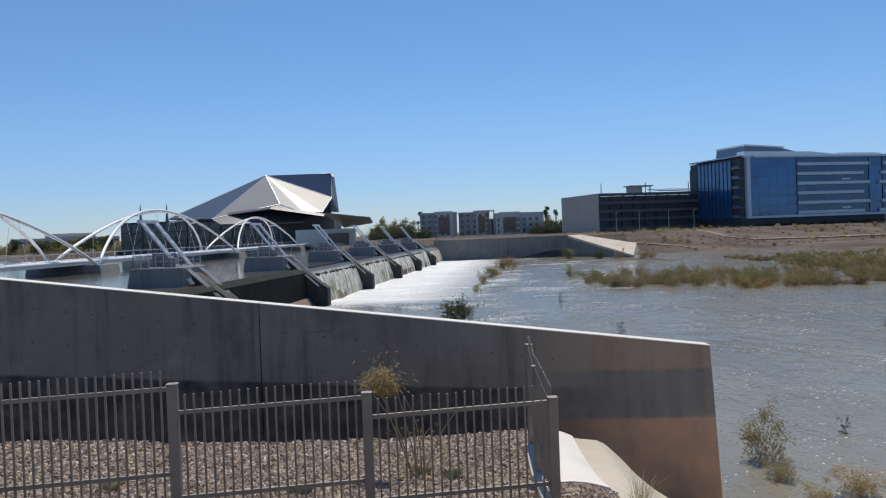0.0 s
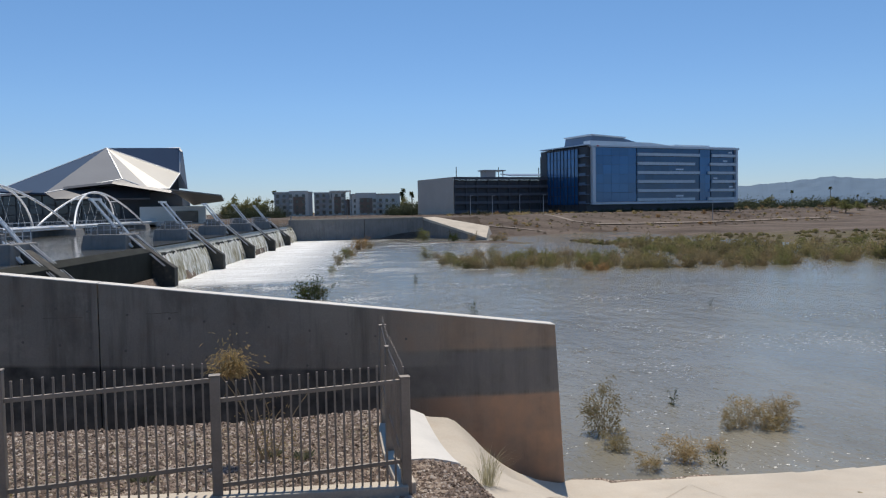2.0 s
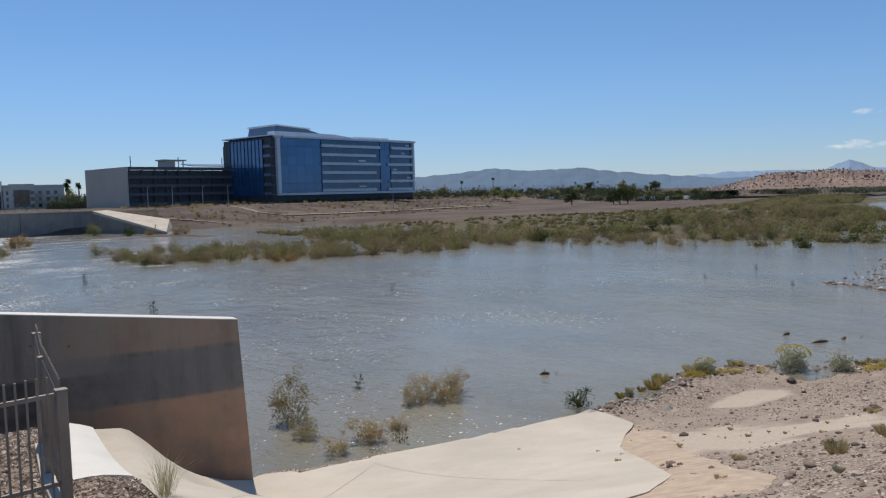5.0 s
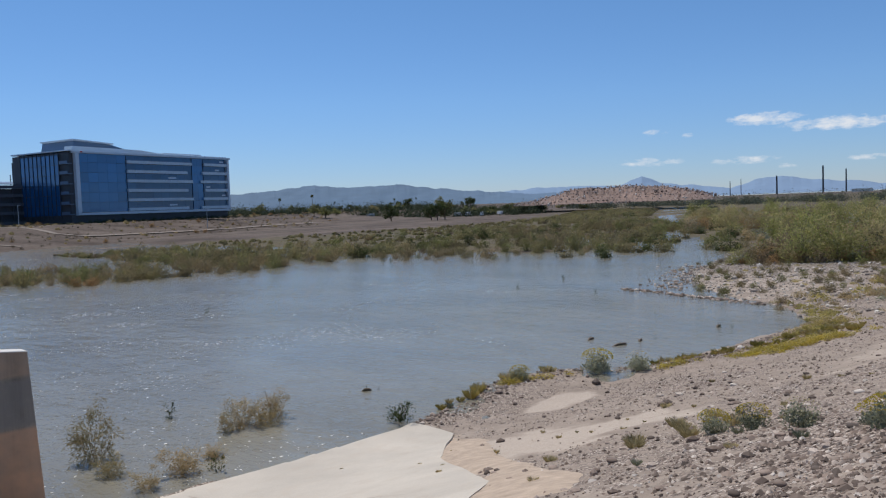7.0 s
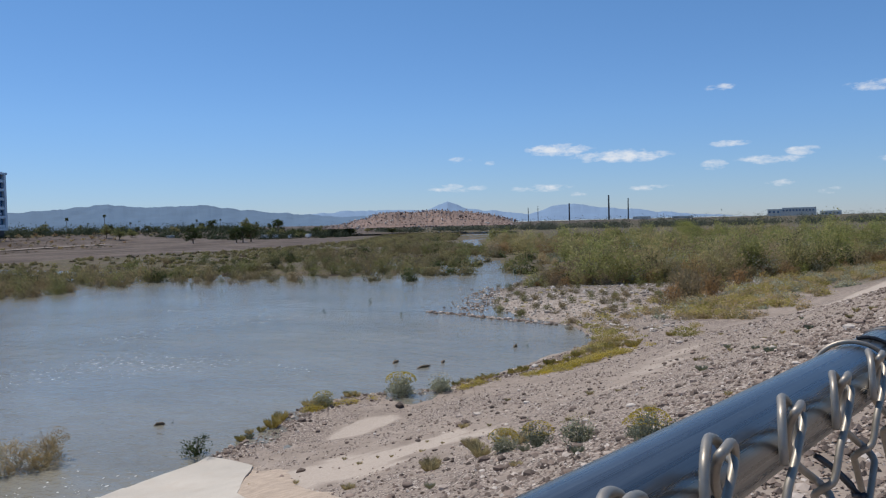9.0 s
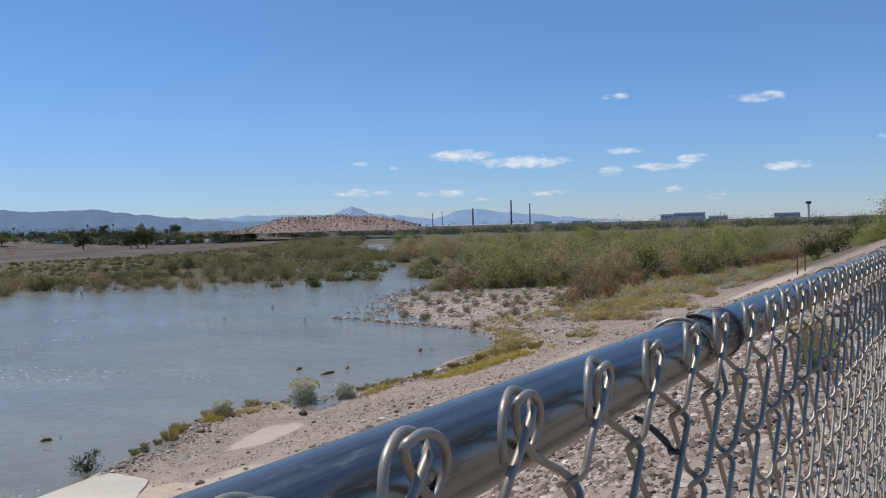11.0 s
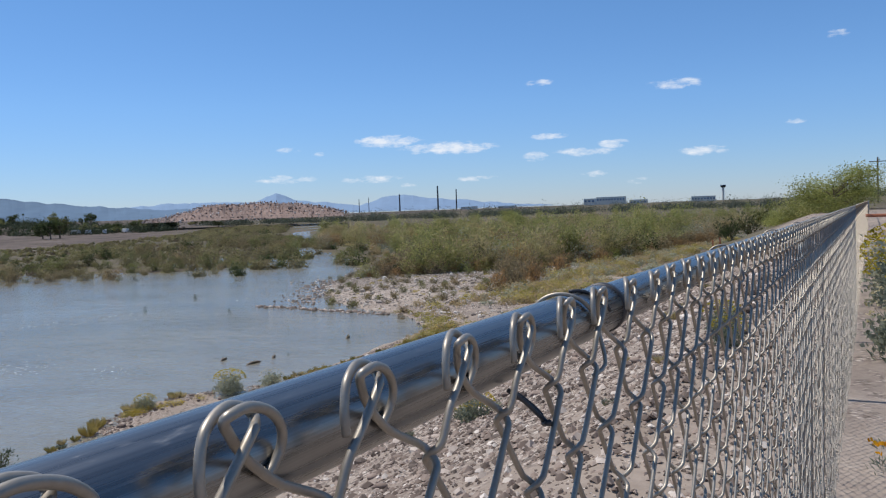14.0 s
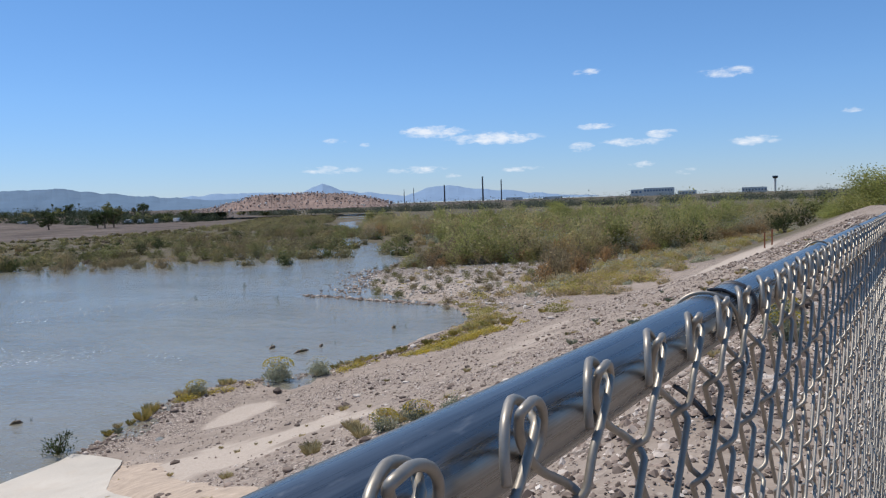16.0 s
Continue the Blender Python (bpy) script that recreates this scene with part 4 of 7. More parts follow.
def build_office():
    o = thing("office_block", (112.4, 320.9, 6.0), "six-storey blue glass office block with pale spandrel bands", "building", yaw=math.atan2(25.6, 83.4))
    L, D, H = 87.0, 36.5, 28.6
    part("core", Mesh().box((L / 2, D / 2, H / 2 - 0.2), (L - 1.2, D - 1.2, H - 0.8)), PANEL_DARK, o)
    st = (H - 4.6) / 6
    # plinth
    part("plinth", Mesh().box((L / 2 + 1, D / 2, 1.9), (L - 4, D - 2, 3.8)), PANEL_DARK, o)
    # main front: glass bays by storey
    for k in range(6):
        z0 = 4.2 + st * k
        for x0, x1, mat in ((4.2, 27.0, GLASS), (27.4, 63.5, GLASS_DARK), (64.0, 70.5, GLASS), (71.0, L - 1.6, GLASS_DARK)):
            n = max(2, round((x1 - x0) / 4.5))
            me = Mesh().box((0, 0, 0), ((x1 - x0) / n - 0.05, 0.3, st - 0.08)).data("pane", mat)
            for i in range(n):
                q = part("pane", me, mat, o)
                q.location = (x0 + (x1 - x0) * (i + 0.5) / n, 0.25, z0 + st / 2)
        for x0, x1 in ((27.2, 60.5 + 3.0 * (k % 2)), (68.6 + 1.2 * (k % 3), L - 1.2)):
            part("spandrel", Mesh().box(((x0 + x1) / 2, -0.3, z0 + 0.75), (x1 - x0, 0.9, 1.25)), PANEL_SKY, o, "pale blue horizontal band")
        # blinds drawn behind a few windows
        for x0, w in (((74.0 + 3.1 * k) % 13 + 71.5, 2.6),) if k % 3 else ((52.0, 4.5),):
            part("blind", Mesh().box((x0, 0.06, z0 + 2.3), (w, 0.06, 0.7)), PANEL_PALE, o, "white window blind")
    # pale surround of the front
    part("frame", Mesh().box((L / 2 + 1.3, -0.2, H - 0.4), (L - 0.8, 1.6, 0.9)).box((3.3, -0.2, H / 2 + 1.6), (1.6, 1.6, H - 4.4)).box((L - 0.6, -0.2, H / 2 + 1.4), (1.2, 1.6, H - 4.0)).box((L / 2 + 1.3, -0.2, 3.6), (L - 2.4, 1.6, 1.0)), PANEL_PALE, o, "pale frame round the glass front")
    # end face towards the dam: tall fins and glass
    for k in range(6):
        z0 = 3.2 + st * k
        n = 9
        me = Mesh().box((0, 0, 0), (0.3, 24.0 / n - 0.15, st - 0.14)).data("pane", GLASS)
        for i in range(n):
            q = part("pane", me, GLASS, o)
            q.location = (0.2, 6.0 + 24.0 * (i + 0.5) / n, z0 + st / 2)
    for i in range(10):
        part("fin", Mesh().box((0.0, 6.0 + 24.0 * i / 9, H / 2 + 0.6), (0.35, 0.14, H - 2.0)), PANEL_DARK, o)
    part("end_bay", Mesh().box((1.2, 33.2, H / 2 - 1.2), (2.0, 5.6, H - 3.4)), PANEL_DARK, o)
    for k in range(6):
        part("balcony", Mesh().box((0.6, 2.6, 3.6 + st * k), (2.4, 4.8, 0.35)).box((-0.5, 2.6, 4.2 + st * k), (0.12, 4.8, 0.9)), BAND_BLUE, o)
    # roof plant
    part("roof_edge", Mesh().box((L / 2, D / 2, H + 0.15), (L - 0.4, D - 0.4, 0.5)), PANEL_PALE, o)
    low_y, high_y = 5.0, 25.0
    pl = Mesh().hexa([(6, low_y, H + 0.3), (46, low_y + 5, H + 0.3), (46, high_y, H + 0.3), (6, high_y, H + 0.3)], [(7, low_y + 0.6, H + 4.6), (27, low_y + 4, H + 4.2), (27, high_y, H + 4.2), (7, high_y, H + 4.6)])
    pent = part("penthouse", pl, BAND_BLUE, o)
    part("penthouse_roof", Mesh().hexa([(6, low_y - 0.6, H + 4.6), (28, low_y + 3, H + 4.2), (28, high_y, H + 4.2), (6, high_y, H + 4.6)], [(6, low_y - 0.6, H + 5.2), (28, low_y + 3, H + 4.7), (28, high_y, H + 4.7), (6, high_y, H + 5.2)]), PANEL_PALE, pent)
    part("roof_wing", Mesh().hexa([(3, 1.2, H + 0.4), (50, 1.2, H + 0.4), (50, 6, H + 0.4), (3, 6, H + 0.4)], [(3, 1.2, H + 2.0), (36, 1.2, H + 1.7), (36, 6, H + 1.7), (3, 6, H + 2.0)]), PANEL_PALE, o, "pale sloping roof wing")
    part("roof_screen", Mesh().box((64, 10, H + 0.9), (22, 10, 1.2)), PANEL_PALE, o)
    # small sign: plain marks
    part("sign", Mesh().box((5.2, -1.1, H - 0.4), (0.9, 0.1, 0.55)), plain("red_sign", (0.6, 0.05, 0.04), 0.5), o, "small red roof sign")


build_office()


def build_garage():
    o = thing("parking_garage", (56.9, 335.0, 6.0), "four-level dark parking garage with a blank beige end wall", "building", yaw=math.atan2(25.6, 83.4))
    L, D, H = 62.0, 37.0, 16.2
    part("core", Mesh().box((L / 2, D / 2, H / 2 - 0.6), (L - 2, D - 2, H - 1.4)), PANEL_DARK, o)
    part("end_wall", Mesh().box((0.3, D / 2, H / 2), (0.6, D, H)), PANEL_BEIGE, o, "blank beige end wall")
    for k in range(5):
        part("parapet", Mesh().box((L / 2 + 0.4, 0, 1.0 + 3.55 * k + (0.4 if k else 0)), (L - 0.6, 0.5, 1.25)), plain("garage_band", (0.105, 0.112, 0.13), 0.7) if k == 0 else bpy.data.materials["garage_band"], o)
    for i in range(12):
        part("column", Mesh().box((1.2 + (L - 2) * i / 11, 0.1, H / 2 - 0.3), (0.6, 0.5, H - 0.8)), PANEL_DARK, o)
    part("stair_tower", Mesh().box((19, 2.5, H + 0.8), (5, 5, 3.6)).box((21, 2.5, H + 2.9), (11, 6, 0.5)), STUCCO_GREY, o, "stair tower with a flat canopy")
    part("column", Mesh().box((25.5, 0.5, H + 1.0), (0.4, 0.4, 3.6)), PANEL_PALE, o)
    can = Mesh().hexa([(32, 4, H + 0.6), (60, 4, H + 0.6), (60, 14, H + 1.9), (32, 14, H + 1.9)], [(32, 4, H + 0.9), (60, 4, H + 0.9), (60, 14, H + 2.2), (32, 14, H + 2.2)])
    part("solar_canopy", can, BAND_BLUE, o)
    for i in range(3):
        part("lamp_post", Mesh().beam((8 + 22 * i, 12, H - 0.5), (8 + 22 * i, 12, H + 5.0), 0.25), STEEL_DARK, o)


build_garage()


def apartment(x, y, L, D, H, yaw, label, light):
    o = thing("apartment_block", (x, y, 6.0), label, "building", "apartment blocks", yaw=yaw)
    body = STUCCO_GREY if light[0] > 5 else STUCCO_WHITE
    part("core", Mesh().box((L / 2, D / 2, H / 2), (L, D, H)), body, o)
    a, c = light
    part("projecting_bay", Mesh().box(((a + c) / 2, -0.6, H / 2 + 0.5), (c - a, 1.4, H + 1.0)), STUCCO_WHITE, o, "white projecting bay")
    part("brick_panel", Mesh().box(((a + c) / 2, -1.35, H / 2 - 0.3), ((c - a) * 0.62, 0.2, H * 0.72)), STUCCO_BROWN, o, "brown recessed panel")
    part("parapet", Mesh().box((L / 2, D / 2, H + 0.25), (L + 0.5, D + 0.5, 0.5)), STUCCO_WHITE, o)
    me = Mesh().box((0, 0, 0), (1.5, 0.14, 1.7)).data("window", WIN_DARK)
    for k in range(int(H // 3)):
        for i in range(int(L // 3.4)):
            wx = 1.8 + 3.4 * i
            q = part("window", me, WIN_DARK, o)
            inside = a < wx < c
            q.location = (wx, -1.5 if inside else -0.08, 1.7 + 3.05 * k)
    me = Mesh().box((0, 0, 0), (3.0, 1.2, 1.0)).data("balcony", STUCCO_GREY)
    for k in range(1, int(H // 3)):
        for i in range(int(L // 10)):
            part("balcony", me, STUCCO_GREY, o).location = (5 + 10 * i, -0.7, 3.05 * k + 0.55)
    if 9 < a < 10:      # open frame over the roof terrace and the lower wing beside it
        part("roof_frame", Mesh().box((14.0, 1.0, H + 0.9), (11.5, 6.0, 0.7)).box((8.6, -1.6, H - 1.0), (0.7, 0.7, 4.0)).box((19.4, -1.6, H / 2), (0.7, 0.7, H + 1.8)), STUCCO_WHITE, o, "white roof terrace frame")
        part("wing", Mesh().box((L + 1.6, D / 2, 4.4), (3.4, D - 2, 8.8)), STUCCO_BROWN, o, "lower brown wing")


apartment(-24.0, 426, 20, 14, 12.6, 0.0, "four-storey grey stucco apartment block with flat roof", (8, 18))
apartment(-3.0, 432, 17, 14, 12.3, 0.0, "four-storey apartment block with a white framed roof terrace", (9.5, 15.5))
apartment(17.0, 424, 26, 14, 11.0, 0.0, "four-storey apartment block with a white bay", (2, 13))


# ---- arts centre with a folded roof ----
# pale, bright and grey folds: lit and shaded sides painted as separate tones
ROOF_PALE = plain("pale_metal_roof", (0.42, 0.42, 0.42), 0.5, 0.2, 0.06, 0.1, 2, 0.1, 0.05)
ROOF_BRIGHT = plain("roof_sunlit_tone", (0.40, 0.395, 0.38), 0.5, 0.2, 0.06, 0.1, 2, 0.1, 0.05)
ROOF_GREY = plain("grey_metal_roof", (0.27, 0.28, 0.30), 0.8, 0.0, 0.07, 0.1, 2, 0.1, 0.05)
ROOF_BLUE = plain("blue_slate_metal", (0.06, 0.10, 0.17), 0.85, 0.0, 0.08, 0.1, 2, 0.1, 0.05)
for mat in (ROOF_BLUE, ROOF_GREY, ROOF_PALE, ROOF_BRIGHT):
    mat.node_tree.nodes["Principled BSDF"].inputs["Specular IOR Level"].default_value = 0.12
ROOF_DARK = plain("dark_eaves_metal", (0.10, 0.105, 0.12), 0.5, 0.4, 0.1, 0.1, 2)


def at_bearing(yaw, el, dist):
    a, e = radians(yaw), radians(el)
    return Vector((-0.46 - dist * math.sin(a), 0.4 + dist * math.cos(a), 7.94 + dist * math.tan(e)))


def facet(*pts, thick=0.6):
    n = len(pts)
    g = Mesh()
    up = [Vector(p) for p in pts]
    nrm = (up[1] - up[0]).cross(up[2] - up[0]).normalized()
    if nrm.z < 0:
        nrm = -nrm
    g.add(up + [p - nrm * thick for p in up], [tuple(range(n)), tuple(range(2 * n - 1, n - 1, -1))] + [(i, n + i, n + (i + 1) % n, (i + 1) % n) for i in range(n)])
    return g


def build_arts_centre():
    o = thing("arts_centre", (0, 0, 0), "arts centre with folded metal roof and glass walls by the lake", "building")
    P = at_bearing
    peak, mid, bottom, tip = P(14.13, 4.56, 285), P(13.22, 2.49, 268), P(11.53, 1.83, 262), P(9.51, 2.87, 280)
    bottom_r = P(10.24, 1.83, 264)
    low_l, left = P(17.94, 1.59, 262), P(20.75, 1.71, 284)
    crown_l, crown_r, crown_b = P(13.62, 4.43, 286), P(9.45, 4.62, 286), P(9.03, 1.79, 284)
    back_l, back_r = P(13.4, 1.7, 318), P(9.6, 1.7, 318)
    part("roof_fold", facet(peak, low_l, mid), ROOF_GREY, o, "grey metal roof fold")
    # underside shade painted into this darker fold
    part("roof_fold", facet(low_l, P(17.4, 1.2, 258), P(11.5, 1.2, 257), bottom, mid), ROOF_DARK, o, "roof fold with shade painted in dark")
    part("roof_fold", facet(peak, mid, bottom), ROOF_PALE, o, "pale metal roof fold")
    part("roof_fold", facet(peak, bottom, bottom_r, tip), ROOF_BRIGHT, o, "pale metal roof fold with sunlight painted in")
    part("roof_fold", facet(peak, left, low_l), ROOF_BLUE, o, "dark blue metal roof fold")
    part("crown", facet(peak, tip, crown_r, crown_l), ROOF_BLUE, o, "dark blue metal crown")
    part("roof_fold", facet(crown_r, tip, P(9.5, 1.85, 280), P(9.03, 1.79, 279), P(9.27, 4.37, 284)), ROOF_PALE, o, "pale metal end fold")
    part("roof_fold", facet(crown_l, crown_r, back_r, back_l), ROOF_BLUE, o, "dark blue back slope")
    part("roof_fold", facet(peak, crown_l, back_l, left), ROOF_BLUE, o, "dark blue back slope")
    for a, c in ((peak, tip), (peak, mid), (mid, bottom), (bottom, bottom_r), (bottom_r, tip), (crown_l, crown_r), (crown_r, tip), (peak, left), (low_l, mid)):
        part("ridge_trim", Mesh().tube([a, c], 0.2, 6), STEEL_WHITE, o)
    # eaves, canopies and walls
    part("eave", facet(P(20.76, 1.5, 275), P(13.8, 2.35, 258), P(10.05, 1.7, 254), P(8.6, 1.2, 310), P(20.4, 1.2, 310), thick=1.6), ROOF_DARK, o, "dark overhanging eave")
    part("canopy", facet(P(10.12, 1.8, 250), P(8.66, 0.72, 268), P(6.61, 1.0, 248), P(6.79, 1.36, 244), thick=0.4), plain("bronze_canopy", (0.22, 0.20, 0.185), 0.7, 0.0), o, "bronze canopy tip")
    g = Mesh()
    ring_lo = [P(23.9, -0.4, 282), P(13.4, -0.4, 262), P(9.4, -0.4, 266), P(8.9, -0.4, 312), P(23.4, -0.4, 314)]
    ring_lo = [(p.x, p.y) for p in ring_lo]
    part("hall", g.prism(ring_lo, 4.5, 15.2), PANEL_DARK, o)
    a, c = Vector((*ring_lo[0], 0)), Vector((*ring_lo[1], 0))
    nv = Vector((-(c - a).y, (c - a).x, 0)).normalized() * -0.25
    n = 14
    for i in range(n):
        for k in range(3):
            p, q = a + (c - a) * ((i + 0.06) / n) + nv, a + (c - a) * ((i + 0.94) / n) + nv
            z = 6.0 + 2.9 * k
            g = Mesh().add([(p.x, p.y, z), (q.x, q.y, z), (q.x, q.y, z + 2.6), (p.x, p.y, z + 2.6)], [(0, 1, 2, 3)])
            part("pane", g, HALL_GLASS, o)
    p, q = at_bearing(12.2, 0, 257), at_bearing(7.9, 0, 257)
    part("studio_wall", Mesh().prism([(p.x, p.y), (q.x, q.y), (q.x - 1, q.y + 9), (p.x - 1, p.y + 9)], 5.0, 10.6), STUCCO_WHITE, o, "pale stucco wall under the canopy")
    p, q = at_bearing(9.9, 0, 256.5), at_bearing(8.4, 0, 256.5)
    part("doorway", Mesh().prism([(p.x, p.y), (q.x, q.y), (q.x, q.y + 0.5), (p.x, p.y + 0.5)], 5.4, 9.2), WIN_DARK, o)
    for yaw in (22.6, 20.9):
        t = at_bearing(yaw, 2.75, 300)
        part("spire", Mesh().tube([(t.x, t.y, 14), (t.x, t.y, t.z)], [0.9, 0.05], 4), ROOF_GREY, o)


build_arts_centre()

# low block east of the lake
for yaw0, yaw1, el, d in ((30.5, 24.0, 0.62, 620), (28.5, 25.5, 0.9, 640)):
    p, q = at_bearing(yaw0, 0, d), at_bearing(yaw1, 0, d)
    b = thing("far_building", (0, 0, 0), "low pale building far beyond the lake", "building", "far buildings")
    part("wall", Mesh().prism([(p.x, p.y), (q.x, q.y), (q.x - 8, q.y + 18), (p.x - 8, p.y + 18)], 5, 7.94 + d * math.tan(radians(el))), STUCCO_GREY, b)
    n = 14
    for i in range(n):
        for k in range(2):
            s = p + (q - p) * ((i + 0.2) / n)
            t = p + (q - p) * ((i + 0.8) / n)
            part("window", Mesh().prism([(s.x, s.y - 0.3), (t.x, t.y - 0.3), (t.x, t.y), (s.x, s.y)], 8 + 3.2 * k, 9.6 + 3.2 * k), WIN_DARK, b)


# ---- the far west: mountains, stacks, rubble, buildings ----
# blue of the distant air painted into the hills' base colours
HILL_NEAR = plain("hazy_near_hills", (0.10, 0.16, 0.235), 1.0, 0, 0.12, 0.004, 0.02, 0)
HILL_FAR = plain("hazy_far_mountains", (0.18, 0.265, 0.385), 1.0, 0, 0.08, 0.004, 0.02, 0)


def ridge(name, dist, table, rough, mat, seed, label):
    g = Mesh()
    a0, a1 = table[0][0], table[-1][0]
    n = 260
    rows = 5
    for i in range(n + 1):
        yaw = a0 + (a1 - a0) * i / n
        el = lerp_list([(-t[0], t[1]) for t in table], -yaw)
        el += rough * (noise.fractal((yaw * 0.9, seed, 0), 0.9, 2.1, 5))
        for j in range(rows + 1):
            s = j / rows
            d = dist * (0.90 + 0.10 * s) + 30 * noise.noise((yaw, j, seed))
            z = 5 + (7.94 + dist * math.tan(radians(max(el, -0.05))) - 5) * s ** 0.8
            p = at_bearing(yaw, 0, d)
            g.v.append((p.x, p.y, z))
    w = rows + 1
    g.f = [(i * w + j, (i + 1) * w + j, (i + 1) * w + j + 1, i * w + j + 1) for i in range(n) for j in range(rows)]
    tagged(part(name, g, mat), label, "mountains", kind="structure")


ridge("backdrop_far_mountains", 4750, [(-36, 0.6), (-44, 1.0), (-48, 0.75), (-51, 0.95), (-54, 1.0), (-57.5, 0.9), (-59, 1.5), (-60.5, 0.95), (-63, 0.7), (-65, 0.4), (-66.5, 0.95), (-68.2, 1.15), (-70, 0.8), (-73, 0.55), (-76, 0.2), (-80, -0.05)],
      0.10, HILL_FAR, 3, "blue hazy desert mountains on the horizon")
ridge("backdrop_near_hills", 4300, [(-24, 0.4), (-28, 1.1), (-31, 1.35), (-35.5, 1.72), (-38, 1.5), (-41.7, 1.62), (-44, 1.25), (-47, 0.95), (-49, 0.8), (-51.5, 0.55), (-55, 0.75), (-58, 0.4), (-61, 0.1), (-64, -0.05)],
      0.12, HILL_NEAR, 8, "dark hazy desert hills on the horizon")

for yaw, el, d, r in ((-70.65, 1.67, 1500, 1.3), (-67.85, 1.15, 1600, 1.3), (-72.0, 1.4, 1650, 1.1), (-64.9, 0.9, 1700, 0.7), (-65.6, 1.0, 1700, 0.6)):
    p = at_bearing(yaw, el, d)
    s = thing("smokestack", (p.x, p.y, 5.5), "tall thin dark smokestack on the horizon", "smokestack", "smokestacks")
    part("shaft", Mesh().tube([(0, 0, 0), (0, 0, p.z - 5.5)], [r * 1.3, r], 10), PANEL_DARK, s)

for yaw0, yaw1, el, d in ((-81.2, -82.0, 0.34, 1350), (-82.1, -84.1, 0.42, 1400), (-84.4, -85.6, 0.16, 1300), (-88.6, -90.2, 0.24, 1500), (-75.0, -76.2, 0.05, 1400), (-72.3, -73.3, 0.08, 1400)):
    p, q = at_bearing(yaw0, 0, d), at_bearing(yaw1, 0, d)
    b = thing("far_building", (0, 0, 0), "pale low building with dark windows far down the river", "building", "far buildings")
    top = 7.94 + d * math.tan(radians(el))
    part("wall", Mesh().prism([(p.x, p.y), (q.x, q.y), (q.x + 20, q.y), (p.x + 20, p.y)], 5, top), STUCCO_WHITE, b)
    n = max(3, int(abs(yaw1 - yaw0) * 5))
    for i in range(n):
        s, t = p + (q - p) * ((i + 0.25) / n), p + (q - p) * ((i + 0.75) / n)
        part("window", Mesh().prism([(s.x - 0.5, s.y), (t.x - 0.5, t.y), (t.x, t.y), (s.x, s.y)], max(6.5, top - 6), top - 3), BAND_BLUE, b)
p = at_bearing(-90.7, 0.95, 1450)
tw = thing("control_tower", (p.x, p.y, 5.5), "airport control tower on the horizon", "tower")
part("shaft", Mesh().tube([(0, 0, 0), (0, 0, p.z - 9)], 1.9, 8), STUCCO_WHITE, tw)
part("cab", Mesh().tube([(0, 0, p.z - 10), (0, 0, p.z - 7.5), (0, 0, p.z - 5.5)], [3.0, 5.0, 4.2], 10), WIN_DARK, tw)


# ---- chain-link fence along the levee path ----
GALV = plain("galvanised_wire", (0.335, 0.298, 0.25), 0.48, 0.6, 0.22, 30, 300, 0.1, 0.0005)
POST_METAL = plain("dull_galvanised_post", (0.22, 0.22, 0.215), 0.6, 0.3, 0.2, 8, 80, 0.1, 0.001)
TIE_DARK = plain("weathered_tie_wire", (0.06, 0.06, 0.065), 0.5, 0.6, 0.2, 30, 300, 0.1, 0.0005)


def make_rail_metal():
    """Drawn zinc-coated tube: long die lines, dull blooms of zinc, small dark scuffs."""
    m = Nodes("galvanised_rail")
    big = m.noise(m.pos("object", (1.0, 2.0, 2.0)), 14, 5, 0.6)
    lines = m.ramp(m.noise(m.pos("object", (0.35, 60.0, 60.0)), 4, 5, 0.7), (0.32, (0, 0, 0)), (0.7, (1, 1, 1)))
    scuff = m.ramp(m.noise(m.pos("object", (0.6, 3.0, 3.0)), 38, 5, 0.7), (0.6, (0, 0, 0)), (0.74, (1, 1, 1)))
    f = m.math("ADD", m.math("MULTIPLY", big, 0.45), m.math("MULTIPLY", lines, 0.55))
    col = m.ramp(f, (0.25, (0.16, 0.16, 0.16)), (0.75, (0.31, 0.305, 0.295)))
    col = m.mix(m.math("MULTIPLY", scuff, 0.35), col, (0.60, 0.60, 0.59))
    rough = m.math("ADD", 0.22, m.math("ADD", m.math("MULTIPLY", lines, 0.14), m.math("MULTIPLY", scuff, 0.22)))
    m.set(Base_Color=col, Roughness=rough, Metallic=0.88, Normal=m.bump(lines, 0.10, 0.0006))
    return m.mat


RAIL = make_rail_metal()
PITCH, WIRE_R = 0.0757, 0.00188
FENCE_H = 1.475
F_BASE, F_YAW = (0.2905, 0.2797, 7.866), radians(-9.7)      # a knuckle's tail; local x runs along the fence, y away from the path
UNEVEN = {-1: 0.0, 0: -0.0042, 1: 0.0, 2: 0.0025, 3: -0.0014, 4: -0.0075, 5: 0.0021, 6: 0.0075, 7: 0.001}      # knuckles pushed along the rail


def rounded(pts, steps=3):
    """A smooth curve through the points."""
    pts = [Vector(p) for p in pts]
    out = []
    for k in range(len(pts) - 1):
        a, b, c, d = pts[max(k - 1, 0)], pts[k], pts[k + 1], pts[min(k + 2, len(pts) - 1)]
        for j in range(steps):
            t = j / steps
            out.append(tuple(b + (c - a) * (0.5 * t) + (a * 2 - b * 5 + c * 4 - d) * (0.5 * t * t) + (b * 3 - a - c * 3 + d) * (0.5 * t ** 3)))
    return out + [tuple(pts[-1])]


